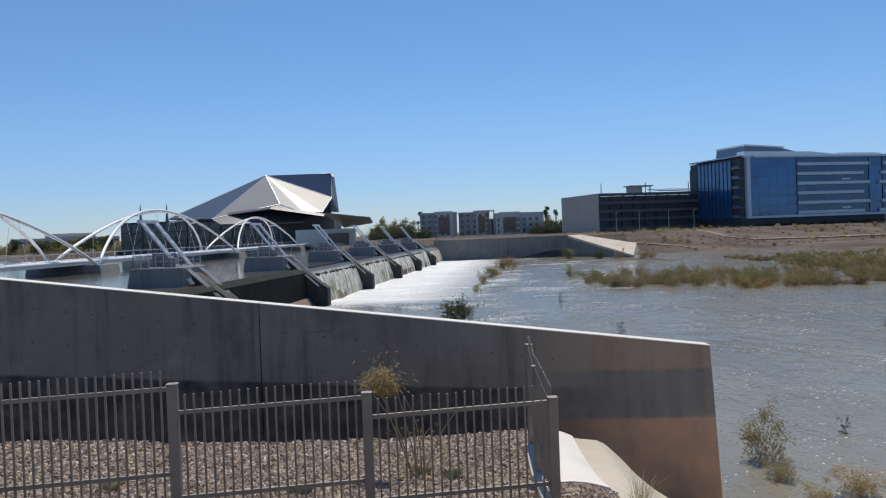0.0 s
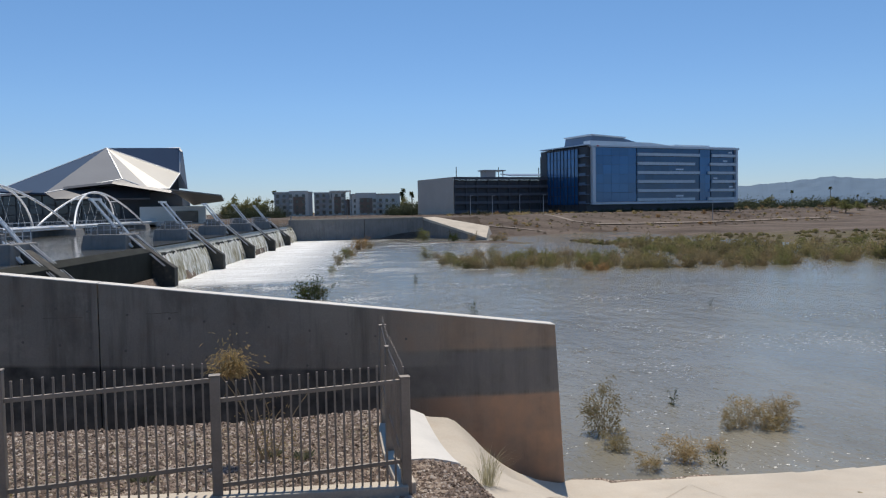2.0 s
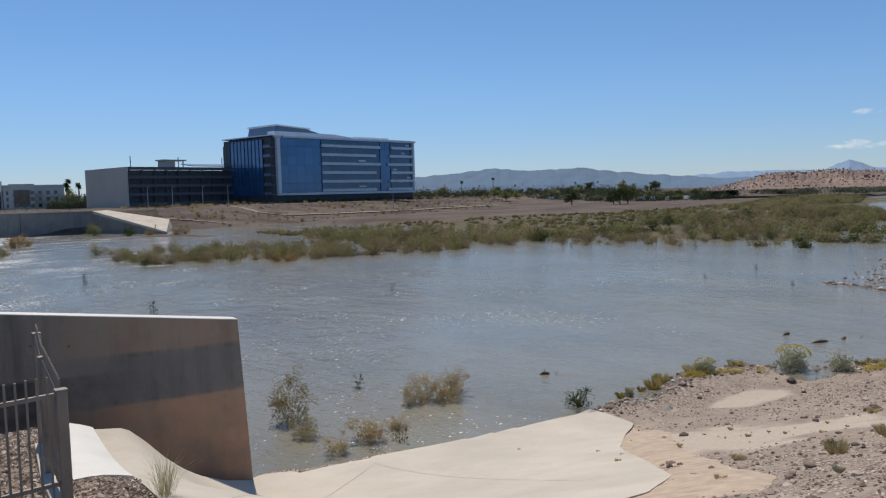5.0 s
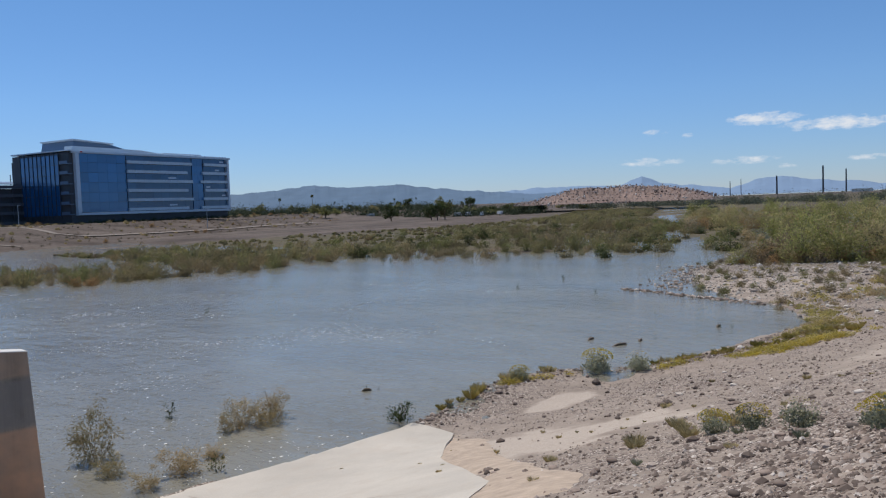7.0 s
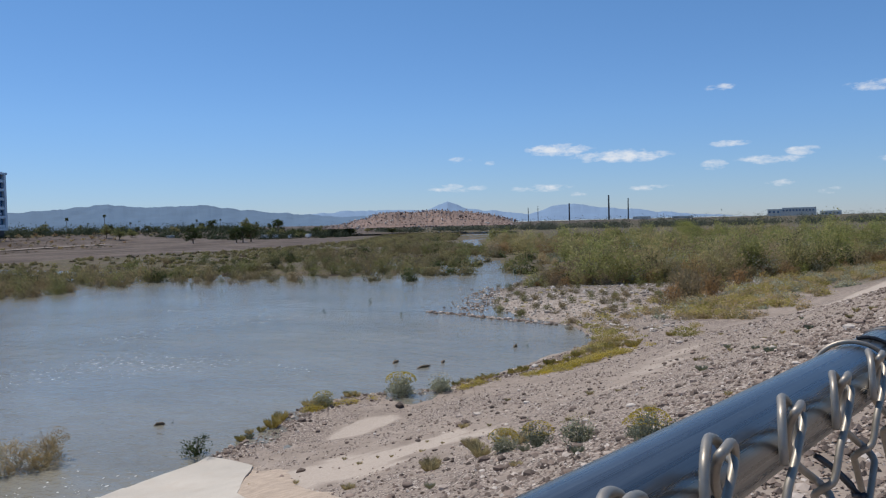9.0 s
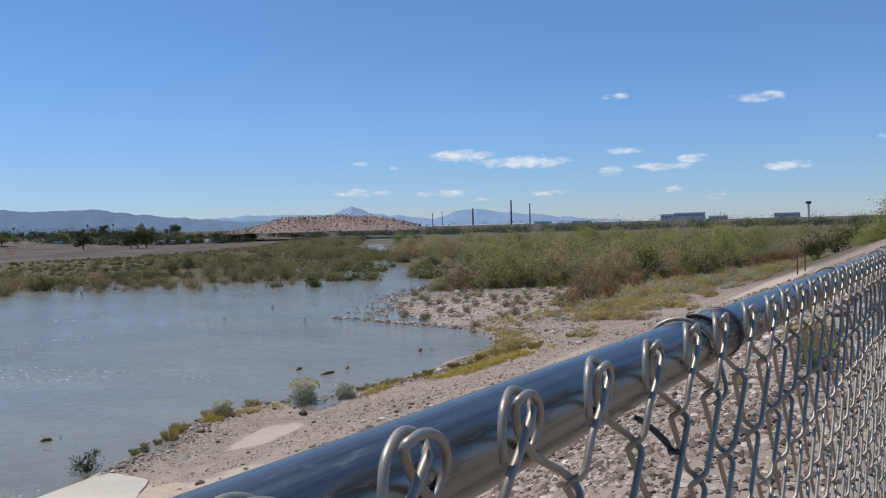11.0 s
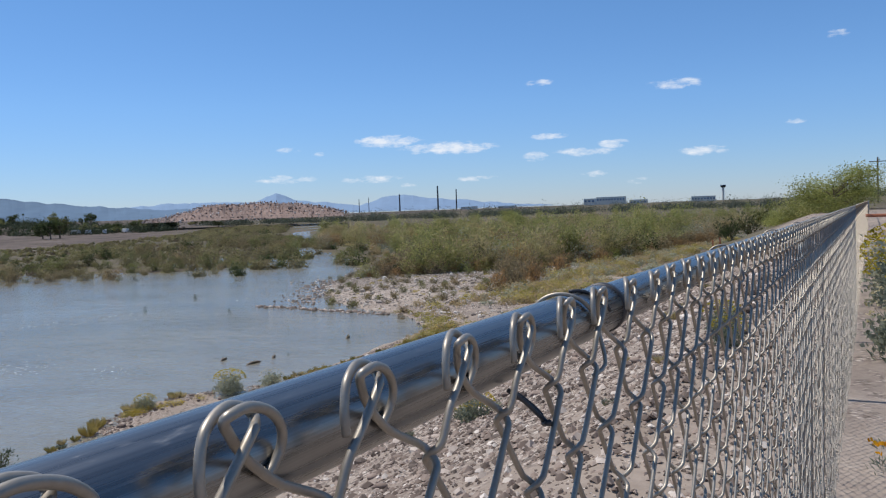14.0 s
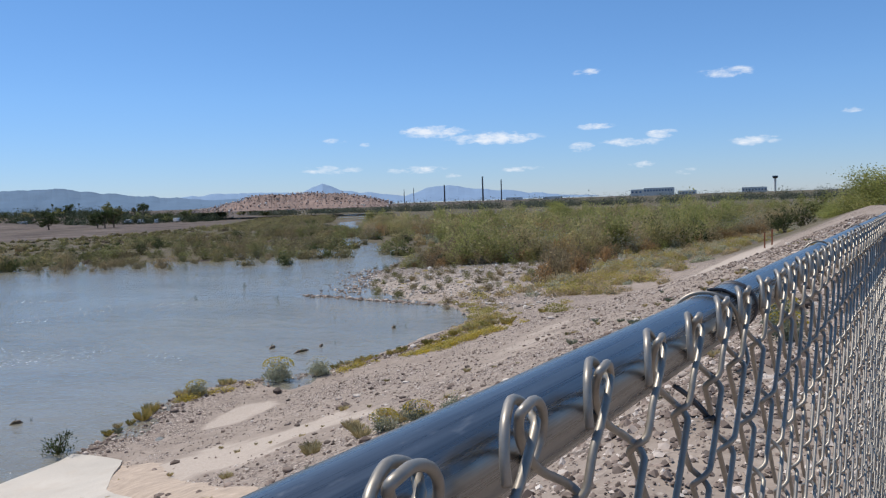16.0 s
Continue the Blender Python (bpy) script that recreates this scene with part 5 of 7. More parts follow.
def wire_path(second, zlow):
    """One woven wire of a pair: hooked end, then the flattened spiral down; x along, y outwards, z up, from the knuckle's tail."""
    if not second:      # rises from the lower left in front, through the other's loop, back over to the left, tail in front
        pts = [(0.0032, -0.0026, 0.0038), (0.0027, -0.0024, 0.0113), (0.0060, -0.0010, 0.0211), (0.0119, 0.0010, 0.0253), (0.0225, 0.0045, 0.0270), (0.0322, 0.0058, 0.0242),
               (0.0350, 0.0045, 0.0205), (0.0300, 0.0000, 0.0190), (0.0238, -0.0040, 0.0182), (0.0100, -0.0052, 0.0055), (0.0001, -0.0050, -0.0046)]
        u0, u1, left = -0.0093, 0.0330, True
    else:               # rises from the lower right behind, forward at the left, arches over to the right, tail behind
        pts = [(0.0411, 0.0060, -0.0020), (0.0451, 0.0058, 0.0011), (0.0484, 0.0050, 0.0069), (0.0469, 0.0035, 0.0142), (0.0379, 0.0005, 0.0218), (0.0251, -0.0030, 0.0266),
               (0.0161, -0.0046, 0.0268), (0.0125, -0.0038, 0.0248), (0.0189, 0.0000, 0.0182), (0.0260, 0.0030, 0.0111), (0.0334, 0.0045, 0.0041), (0.0478, 0.0055, -0.0069)]
        u0, u1, left = 0.0285, 0.0708, False
    z, deep = -0.0226, 0.0055
    while z > zlow:
        f = -deep if left else deep
        u, s = (u0, 1) if left else (u1, -1)
        if z < -0.03:
            pts.append((u + s * 0.0085, f, z + 0.0105))
        pts += [(u + s * 0.0022, f * 0.8, z + 0.0045), (u, 0.0, z), (u + s * 0.0022, -f * 0.8, z - 0.0045), (u + s * 0.0085, -f, z - 0.0105)]
        left = not left
        z -= 0.0534
    return pts


def tie_wire(f, path, r, mat, label=""):
    return part("tie_wire", Mesh().tube(rounded(path), r, 8), mat, f, label, smooth=True)


def build_chain_fence():
    f = thing("chain_link_fence", F_BASE, "galvanised chain-link fence with knuckled top and round top rail", "fence", yaw=F_YAW)
    low = -FENCE_H
    slope = math.tan(radians(-0.4))
    L0, L1 = -6.0, 75.0
    yc, zc, R = 0.0285, 0.001, 0.0202

    def along(x):
        return zc + x * slope

    part("top_rail", Mesh().tube([(x, yc, along(x)) for x in (L0, -2, -0.5, 0, 0.2, 0.33, 0.418)], R, 40), RAIL, f, "shiny galvanised top rail", smooth=True)
    part("top_rail", Mesh().tube([(x, yc, along(x)) for x in (0.3, 0.424, 2, 6, 20, L1)], R - 0.0012, 40), RAIL, f, "shiny galvanised top rail", smooth=True)
    lip = Mesh().tube([(x, yc, along(x)) for x in (0.411, 0.4125, 0.4185, 0.4195)], [R, R + 0.0014, R + 0.0014, R - 0.001], 40)
    part("rail_joint", lip, TIE_DARK, f, "dark rolled lip of the rail joint", smooth=True)
    # hand-bent ties over the rail and down to the mesh
    for s0 in (0.302, 1.02, 1.72, 2.42, 3.2):
        arc = [(s0 + 0.026 * (k / 12) ** 1.5, yc + (R + 0.0022) * math.sin(a), along(s0) + (R + 0.0022) * math.cos(a)) for k, a in enumerate([2.3 - 0.31 * j for j in range(13)])]
        arc += [(s0 + 0.030, 0.004, along(s0) - 0.012), (s0 + 0.022, -0.002, along(s0) - 0.030), (s0 + 0.006, 0.002, along(s0) - 0.036)]
        tie_wire(f, arc, 0.0016, GALV)
    tie_wire(f, [(0.345, yc + 0.004, along(0.345) + R + 0.001), (0.352, yc - 0.006, along(0.352) + R + 0.0005), (0.362, yc - 0.018, along(0.362) + 0.0125), (0.366, 0.006, along(0.366) + 0.004)], 0.0014, TIE_DARK, "dark second tie strand")
    for k, dx in ((0, 0.0), (1, 0.006)):       # twisted ends of a tie hanging under the rail
        tie_wire(f, [(0.188 + dx, 0.016, -0.022 - 0.002 * k), (0.196 + dx, 0.009 + 0.003 * k, -0.030), (0.204 + dx * 0.5, 0.003, -0.040), (0.208, -0.002 + 0.004 * k, -0.046), (0.203 - dx * 0.5, -0.004, -0.043)], 0.0015, TIE_DARK, "dark twisted tie end")
    for k in range(-2, 24):
        x = 3.17 + 3.05 * k - (0.9 if k < 0 else 0.0)
        g = Mesh().tube([(x, 0.062, low + 0.0), (x, 0.062, -0.03 + x * slope)], 0.026, 14)
        p = part("line_post", g, POST_METAL, f, smooth=True)
        part("post_cap", Mesh().tube([(x, 0.062, -0.045 + x * slope), (x, 0.062, -0.03 + x * slope), (x, 0.06, -0.012 + x * slope), (x, 0.058, -0.004 + x * slope)], [0.0275, 0.0275, 0.022, 0.008], 12), GALV, p, smooth=True)
    pair, slim = [], []
    for o in (0, 1):
        pts = wire_path(o, low + 0.03)
        pair.append(Mesh().tube(rounded(pts[:60 + o], 4) + pts[60 + o:], WIRE_R, 10).data("wire", GALV, True))
        slim.append(Mesh().tube(pts, WIRE_R, 4).data("wire", GALV, True))
    for k in range(-14, 136):
        shift = UNEVEN.get(k, random.uniform(-0.0025, 0.0025))
        for o in (0, 1):
            w = part("wire", (pair if k < 24 else slim)[o], GALV, f)
            x = k * PITCH + shift
            w.location = (x, random.uniform(-0.0006, 0.0006), x * slope + random.uniform(-0.001, 0.001))
            w.rotation_euler = (random.uniform(-0.008, 0.008), random.uniform(-0.003, 0.003), random.uniform(-0.02, 0.02))
    rest = Mesh()
    thin = [wire_path(o, low + 0.03) for o in (0, 1)]
    for k in range(136, 590):
        for o in (0, 1):
            pts = thin[o][4:5] + thin[o][12 + o::5]
            x = k * PITCH
            rest.tube([(p[0] + x, p[1], p[2] + x * slope) for p in pts], WIRE_R * 1.1, 3, caps=False)
    tagged(part("far_wires", rest, GALV, f), "woven wire mesh", kind="stuff")


build_chain_fence()


# ---- plants ----
LEAF_WILLOW = leafy("willow_leaves", (0.205, 0.215, 0.07), (0.385, 0.38, 0.14), (0.46, 0.39, 0.19), 0.3, 0.62)
LEAF_OLIVE = leafy("tamarisk_leaves", (0.27, 0.24, 0.115), (0.43, 0.37, 0.18), (0.46, 0.36, 0.21), 0.4, 0.62)
LEAF_RUST = leafy("rusty_brush", (0.26, 0.175, 0.085), (0.38, 0.265, 0.125), (0.40, 0.25, 0.12), 0.4, 0.5)
LEAF_DARK = leafy("dark_leaves", (0.03, 0.045, 0.018), (0.09, 0.115, 0.04), (0.14, 0.13, 0.06), 0.15)
LEAF_GREY = leafy("grey_green_leaves", (0.19, 0.21, 0.14), (0.40, 0.42, 0.31), (0.46, 0.45, 0.32), 0.3)
LEAF_DRY = leafy("dry_grass", (0.34, 0.29, 0.15), (0.58, 0.50, 0.29), (0.62, 0.53, 0.32), 0.5, 0.55)
LEAF_YELLOW = leafy("yellowing_grass", (0.25, 0.235, 0.07), (0.50, 0.44, 0.13), (0.52, 0.42, 0.16), 0.4, 0.5)
FLOWER = leafy("yellow_petals", (0.42, 0.33, 0.04), (0.66, 0.52, 0.06), (0.56, 0.44, 0.10), 0.3)
POPPY = leafy("orange_petals", (0.8, 0.32, 0.01), (0.9, 0.50, 0.02), (0.8, 0.4, 0.02), 0.2)


def leaf(g, p, d, length, width, rnd, out=None):
    """A bent leaf of one quad, pointing along d, its face towards out."""
    d = Vector(d).normalized()
    face = Vector((rnd.uniform(-1, 1), rnd.uniform(-1, 1), rnd.uniform(-1, 1)))
    if out is not None:
        face = face * 0.75 + Vector(out).normalized()
    s = d.cross(face)
    s = s.normalized() * width / 2 if s.length > 1e-3 else Vector((width / 2, 0, 0))
    p = Vector(p)
    mid = p + d * length * 0.5
    tip = p + d * length + Vector((0, 0, -0.12 * length))
    g.add([p, mid - s, tip, mid + s], [(0, 1, 2, 3)])


def shrub(name, seed, h, w, n, lsize, lwidth, leaf_mat, stem_mat, label, category, droop=0.0, clumps=9, lift=0.15, stems=9, stem_r=0.02, group="", flowers=None, base_gap=0.0):
    """A many-stemmed bush: curved stems from one root, clumps of leaves along them."""
    rnd = random.Random(seed)
    t = thing(name, (0, 0, 0), label, category, group)
    gs, gl, gf = Mesh(), Mesh(), Mesh()
    ends = []
    for k in range(stems):
        a = 2 * math.pi * (k + rnd.uniform(-0.3, 0.3)) / stems
        r = w / 2 * rnd.uniform(0.25, 1.0)
        top = h * rnd.uniform(0.62, 1.0) * (1.0 - 0.28 * (r / (w / 2)) ** 2)
        p0 = Vector((rnd.uniform(-0.06, 0.06) * w, rnd.uniform(-0.06, 0.06) * w, -0.3))
        p3 = Vector((r * math.cos(a), r * math.sin(a), top))
        p1 = p0 + Vector((0.15 * r * math.cos(a), 0.15 * r * math.sin(a), top * 0.45))
        path = []
        for i in range(6):
            s = i / 5
            path.append(p0.lerp(p1, s).lerp(p1.lerp(p3, s), s) + Vector((rnd.uniform(-1, 1), rnd.uniform(-1, 1), 0)) * 0.03 * h * s)
        gs.tube(path, [stem_r * (1 - 0.75 * i / 5) for i in range(6)], 4, caps=False)
        ends.append(path)
    centres = []
    for k in range(clumps):
        path = ends[k % stems]
        s = rnd.uniform(0.45, 1.0)
        i = min(4, int(s * 5))
        c = path[i].lerp(path[i + 1], s * 5 - i)
        centres.append((c + Vector((rnd.uniform(-1, 1), rnd.uniform(-1, 1), rnd.uniform(-0.3, 0.6))) * 0.10 * w, rnd.uniform(0.55, 1.15)))
    for k in range(n):
        pickv = rnd.random()
        if pickv < 0.4:
            u = Vector((rnd.gauss(0, 1), rnd.gauss(0, 1), abs(rnd.gauss(0, 1)))).normalized() * (0.55 + 0.45 * rnd.random())
            bump_k = 0.82 + 0.35 * noise.noise(Vector((u.x * 2.3 + seed, u.y * 2.3, u.z * 2.3)))
            p = Vector((u.x * w * 0.5, u.y * w * 0.5, u.z * h * 0.92)) * bump_k
        elif pickv < 0.8:
            c, size = centres[rnd.randrange(clumps)]
            v = Vector((rnd.gauss(0, 1), rnd.gauss(0, 1), rnd.gauss(0, 1))) * 0.5
            p = c + Vector((v.x * w * 0.17, v.y * w * 0.17, v.z * h * 0.19)) * size
        else:
            path = ends[rnd.randrange(stems)]
            s = rnd.uniform(lift, 1.0)
            i = min(4, int(s * 5))
            p = path[i].lerp(path[i + 1], s * 5 - i) + Vector((rnd.gauss(0, 0.05) * w, rnd.gauss(0, 0.05) * w, rnd.gauss(0, 0.03) * h))
        p.z = max(p.z, base_gap * h)
        d = Vector((p.x * 1.2 / w + rnd.uniform(-0.7, 0.7), p.y * 1.2 / w + rnd.uniform(-0.7, 0.7), 0.55 + rnd.uniform(-0.6, 0.6) - droop))
        leaf(gl, p, d, lsize * rnd.uniform(0.6, 1.3), lwidth * rnd.uniform(0.7, 1.2), rnd, (p.x / w, p.y / w, 0.9 * p.z / h - 0.1))
    if flowers:
        for k in range(flowers[1]):
            c, size = centres[rnd.randrange(clumps)]
            u = Vector((rnd.gauss(0, 1), rnd.gauss(0, 1), abs(rnd.gauss(0, 1)))).normalized()
            p = Vector((u.x * w * 0.44, u.y * w * 0.44, h * (0.62 + 0.45 * u.z)))
            for j in range(3):
                leaf(gf, p, (rnd.uniform(-1, 1), rnd.uniform(-1, 1), rnd.uniform(0.1, 1)), flowers[2], flowers[2] * 0.8, rnd)
        part("blossom", gf, flowers[0], t, "yellow flowers")
    tagged(part("stem", gs, stem_mat, t), "thin bare stems", kind="stuff")
    part("foliage", gl, leaf_mat, t)
    return t


def tuft(name, seed, h, w, n, mat, label, category, group="", blade=0.007):
    """A bunch of grass blades from one root."""
    rnd = random.Random(seed)
    g = Mesh()
    for k in range(n):
        a, r = rnd.uniform(0, 6.283), w / 2 * math.sqrt(rnd.random())
        b = Vector((r * 0.35 * math.cos(a), r * 0.35 * math.sin(a), -0.04))
        t = Vector((r * math.cos(a) * 1.1, r * math.sin(a) * 1.1, h * rnd.uniform(0.45, 1.0)))
        m = b.lerp(t, 0.55) + Vector((0, 0, 0.12 * h))
        s = Vector((-math.sin(a), math.cos(a), 0)) * blade
        g.add([b - s, b + s, m + s * 0.8, t, m - s * 0.8], [(0, 1, 2, 3, 4)])
    ob = part(name, g, mat)
    return tagged(ob, label, category, group)


def put(ob, x, y, z=None, yaw=0.0, s=1.0, sz=None):
    m = pose(x, y, ground_z(x, y) if z is None else z, 0, 0, yaw)
    c = copy_thing(ob, m)
    c.scale = (s, s, sz or s)
    return c


rng = random.Random(11)

# willow bushes standing in the river beside the ramp
LEAF_DROWNED = leafy("drowned_leaves", (0.22, 0.18, 0.075), (0.42, 0.35, 0.15), (0.42, 0.31, 0.16), 0.4, 0.45)
NEAR_WILLOW = [shrub("flooded_willow", 20 + k, 1.9, 1.9, 1750, 0.15, 0.03, LEAF_OLIVE if k == 1 else LEAF_DROWNED, DRY_STEM,
                     "half-drowned olive-yellow willow bush standing in brown water", "bush", 0.7, 8, 0.05, 11, 0.012, "flooded bushes") for k in range(3)]
for k, (x, y, s, sz) in enumerate(((9.2, 26.3, 1.0, 1.08), (9.0, 24.4, 0.6, 0.45), (10.6, 22.9, 0.8, 0.6), (9.2, 22.4, 0.55, 0.4), (14.6, 26.2, 0.9, 0.75), (15.9, 26.4, 0.8, 0.72), (15.2, 25.6, 0.75, 0.42), (13.7, 25.9, 0.45, 0.6), (12.0, 23.6, 0.6, 0.3))):
    c = put(NEAR_WILLOW[k % 3], x, y, -0.05, 47 * k, s, sz)
DRIFT = [(88.7, 67.6, 1.6), (85.8, 78.4, 1.2), (81.7, 70.5, 1.3), (63.3, 47.6, 0.9), (54.7, 37.9, 0.8), (54.5, 46.2, 0.8), (47.2, 28.0, 0.4), (44.1, 21.9, 0.5), (44.5, 21.3, 0.4), (72.9, 86.8, 1.5), (71.9, 83.8, 1.3), (36.7, 26.0, 0.4), (35.9, 23.5, 0.4), (38.4, 22.9, 0.35)]
NEAR_STICK = shrub("flooded_sapling", 31, 0.75, 0.45, 60, 0.14, 0.04, LEAF_DARK, BARK, "thin dark sapling standing in the river", "bush", 0.0, 3, 0.3, 3, 0.014, "flooded bushes")
for x, y, s in ((13.3, 29.5, 1.0), (11.4, 22.2, 0.9), (20.8, 26.7, 0.42), (21.3, 26.4, 0.3), (11.3, 22.5, 0.7), (-0.9, 72, 1.4), (9.9, 86, 1.6), (30, 58, 1.0), (10.9, 58.3, 1.6), *DRIFT):
    put(NEAR_STICK, x, y, -0.03, x * 40, s)
dark = shrub("shore_bush", 32, 0.8, 1.3, 420, 0.16, 0.04, LEAF_DARK, BARK, "dark green leafy bush on the cobble shore", "bush", -0.1, 8, 0.1, 9, 0.012)
dark.matrix_world = pose(18.6, 21.9, 0.0)
# brittlebush and friends on the bank
BRITTLE = [shrub("brittlebush", 40 + k, 0.8, 1.3, 1500, 0.09, 0.05, LEAF_GREY, DRY_STEM, "round grey-green brittlebush with yellow flowers on the bank", "bush", -0.1, 12, 0.2, 12, 0.009, "brittlebushes", (FLOWER, 230, 0.045)) for k in range(2)]
PALE = shrub("brittlebush", 44, 0.7, 1.1, 1200, 0.09, 0.05, LEAF_GREY, DRY_STEM, "pale grey brittlebush on stony ground", "bush", -0.1, 10, 0.2, 12, 0.009, "brittlebushes", (LEAF_DRY, 60, 0.04))
for k, (ob, x, y, yaw, s) in enumerate(((BRITTLE[0], 29.7, 20.8, 20, 1.25), (PALE, 31.1, 19.5, 80, 1.15), (BRITTLE[1], 12.6, 6.0, 0, 0.5), (PALE, 11.6, 4.85, 33, 0.58), (BRITTLE[0], 9.6, 3.1, 140, 0.46), (BRITTLE[1], 10.2, 3.45, 200, 0.34), (BRITTLE[1], 13.7, -2.6, 77, 1.1), (BRITTLE[0], 12.2, -2.35, 160, 0.9), (PALE, 8.2, -1.62, 10, 0.85), (PALE, 9.0, -1.8, 50, 0.95), (BRITTLE[0], 16.5, -3.2, 90, 1.2), (BRITTLE[1], 13.0, 6.9, 90, 0.5), (BRITTLE[0], 26.3, 22.6, 90, 0.8), (BRITTLE[1], 8.9, 0.0, 15, 0.36), (BRITTLE[0], 9.9, 0.05, 70, 0.42))):
    put(ob, x, y, None, yaw, s)
poppy = shrub("poppy", 47, 0.28, 0.25, 60, 0.07, 0.012, LEAF_GREY, DRY_STEM, "small orange-yellow poppy beside the fence", "flower", 0, 3, 0.1, 6, 0.003, "", (POPPY, 9, 0.035))
poppy.matrix_world = pose(4.75, -0.74, CREST)
# grasses
TUFTS = [tuft("grass_tuft", 50 + k, 0.5, 1.0, 170, m, lab, "grass", "grass tufts") for k, (m, lab) in enumerate(((LEAF_DRY, "dry tan grass tuft on the gravel bank"), (LEAF_YELLOW, "yellowing grass tuft near the shore"), (LEAF_GREY, "grey-green grass tuft on gravel")))]
LEAF_WISP = leafy("wispy_blades", (0.26, 0.26, 0.15), (0.48, 0.46, 0.30), (0.52, 0.45, 0.30), 0.4, 0.6)


def wisp(name, seed, h, w, n, mat, label):
    """Fine arching blades, thin and loose."""
    r = random.Random(seed)
    g = Mesh()
    for k in range(n):
        a, lean = r.uniform(0, 6.283), r.random() ** 0.7
        d = Vector((math.cos(a), math.sin(a), 0))
        b = d * r.uniform(0, 0.1) + Vector((r.gauss(0, 0.03), r.gauss(0, 0.03), -0.03))
        top = h * r.uniform(0.5, 1.0)
        m = b + d * w * 0.22 * lean + Vector((0, 0, top * 0.6))
        t = b + d * w * 0.5 * lean + Vector((r.gauss(0, 0.03), r.gauss(0, 0.03), top * (1 - 0.25 * lean)))
        s = Vector((-d.y, d.x, 0)) * 0.0028
        g.add([b - s, b + s, m + s, m - s], [(0, 1, 2, 3)]).add([m - s, m + s, t], [(0, 1, 2)])
    return tagged(part(name, g, mat), label, "grass")


WISP = wisp("wispy_grass", 57, 0.85, 0.95, 150, LEAF_WISP, "wispy grey-green grass clump beside the ramp")
WISP.matrix_world = pose(2.1, 12.4, ground_z(2.1, 12.4))
spots = [(-0.85, 14.6, 0.45, 2), (-1.4, 14.9, 0.4, 2), (12.6, 8.3, 0.5, 0), (13.3, 8.7, 0.45, 0), (13.0, 7.4, 0.45, 0), (13.6, 6.8, 0.55, 0), (15.4, 9.0, 0.5, 0), (14.4, 8.3, 0.45, 0), (16.0, 8.4, 0.45, 0), (13.9, 7.9, 0.4, 0), (-6.5, 13.2, 0.5, 2), (-9.0, 12.6, 0.5, 2), (-3.3, 13.0, 0.5, 2), (-5.0, 12.1, 0.4, 0)]
for k in range(64):       # yellow weeds in patches along the water
    cx, cy, rx, ry = ((37.9, 16.9, 1.3, 0.4), (41.9, 15.4, 1.7, 0.7), (41.5, 15.8, 1.7, 0.6), (33.8, 18.9, 0.7, 0.15))[k % 4 if k < 56 else 1]
    d = rng.gauss(0, 1)
    spots.append((cx + d * rx, cy - d * rx * 0.4 + rng.gauss(0, ry), rng.uniform(0.3, 0.75), 1 if rng.random() < 0.85 else 0))
for k in range(26):
    x = rng.uniform(19.0, 28.8)
    spots.append((x, lerp_list(SHORE, x) - 0.1 + rng.gauss(0, 0.25), rng.uniform(0.4, 0.9) if x > 22.5 else 0.4, rng.choice((0, 1, 1, 2))))
for k in range(14):
    x = rng.uniform(13.5, 18.5)
    spots.append((x + rng.gauss(0, 0.8), 27.5 - x * 0.85 + rng.gauss(0, 1.6), rng.uniform(0.1, 0.22), 0))
for k in range(60):
    x = rng.uniform(5, 45)
    y = 1.5 - 0.12 * x + abs(rng.gauss(0, 6))
    if y < lerp_list(SHORE, x) - 0.5 and not (x < 18 and y > lerp_list(RAMP_LOW, x) - 0.3):
        spots.append((x, y, rng.uniform(0.12, 0.38), rng.choice((0, 0, 2))))
for x, y, s, k in spots:
    put(TUFTS[k], x, y, None, rng.uniform(0, 360), s)
# straggling bush behind the picket fence, twigs


def build_yard_bush(x, y):
    """Bare leaning stalks that carry one shaggy half-dry crown."""
    r = random.Random(60)
    t = thing("yard_bush", (x, y, ground_z(x, y)), "straggling half-dry bush behind the picket fence", "bush")
    crown = Vector((-0.1, 0.1, 1.72))
    for k in range(7):
        a = 0.9 * k
        foot = Vector((0.5 + 0.08 * math.cos(a), 0.08 * math.sin(a), -0.1))
        end = crown + Vector((0.3 * math.cos(a), 0.3 * math.sin(a), r.uniform(-0.15, 0.25)))
        if k > 4:
            end = Vector((0.75 + 0.5 * (k - 5), 0.2, 0.9 + 0.3 * (k - 5)))
        mid = foot.lerp(end, 0.5) + Vector((0.12 * math.cos(a * 2), 0.1, 0.12))
        part("stalk", Mesh().tube(rounded([foot, mid, end]), [0.014 - 0.001 * i for i in range(7)], 5), DRY_STEM, t)
    g = Mesh()
    for k in range(1500):
        v = Vector((r.gauss(0, 0.17), r.gauss(0, 0.17), abs(r.gauss(0, 0.24)) - 0.14))
        p = crown + v * (0.8 + 0.4 * noise.noise(v * 4))
        leaf(g, p, (v.x * 2 + r.uniform(-0.5, 0.5), v.y * 2 + r.uniform(-0.5, 0.5), r.uniform(-1.1, 0.3)), r.uniform(0.05, 0.11), 0.022, r, (v.x, v.y, v.z + 0.2))
    for k in range(260):
        p = Vector((0.5 + r.gauss(0, 0.35), r.gauss(0, 0.3), abs(r.gauss(0, 0.5))))
        leaf(g, p, (r.uniform(-1, 1), r.uniform(-1, 1), r.uniform(0, 1)), 0.1, 0.02, r)
    part("foliage", g, LEAF_DROWNED, t, "dry tan foliage")


build_yard_bush(-1.95, 14.4)

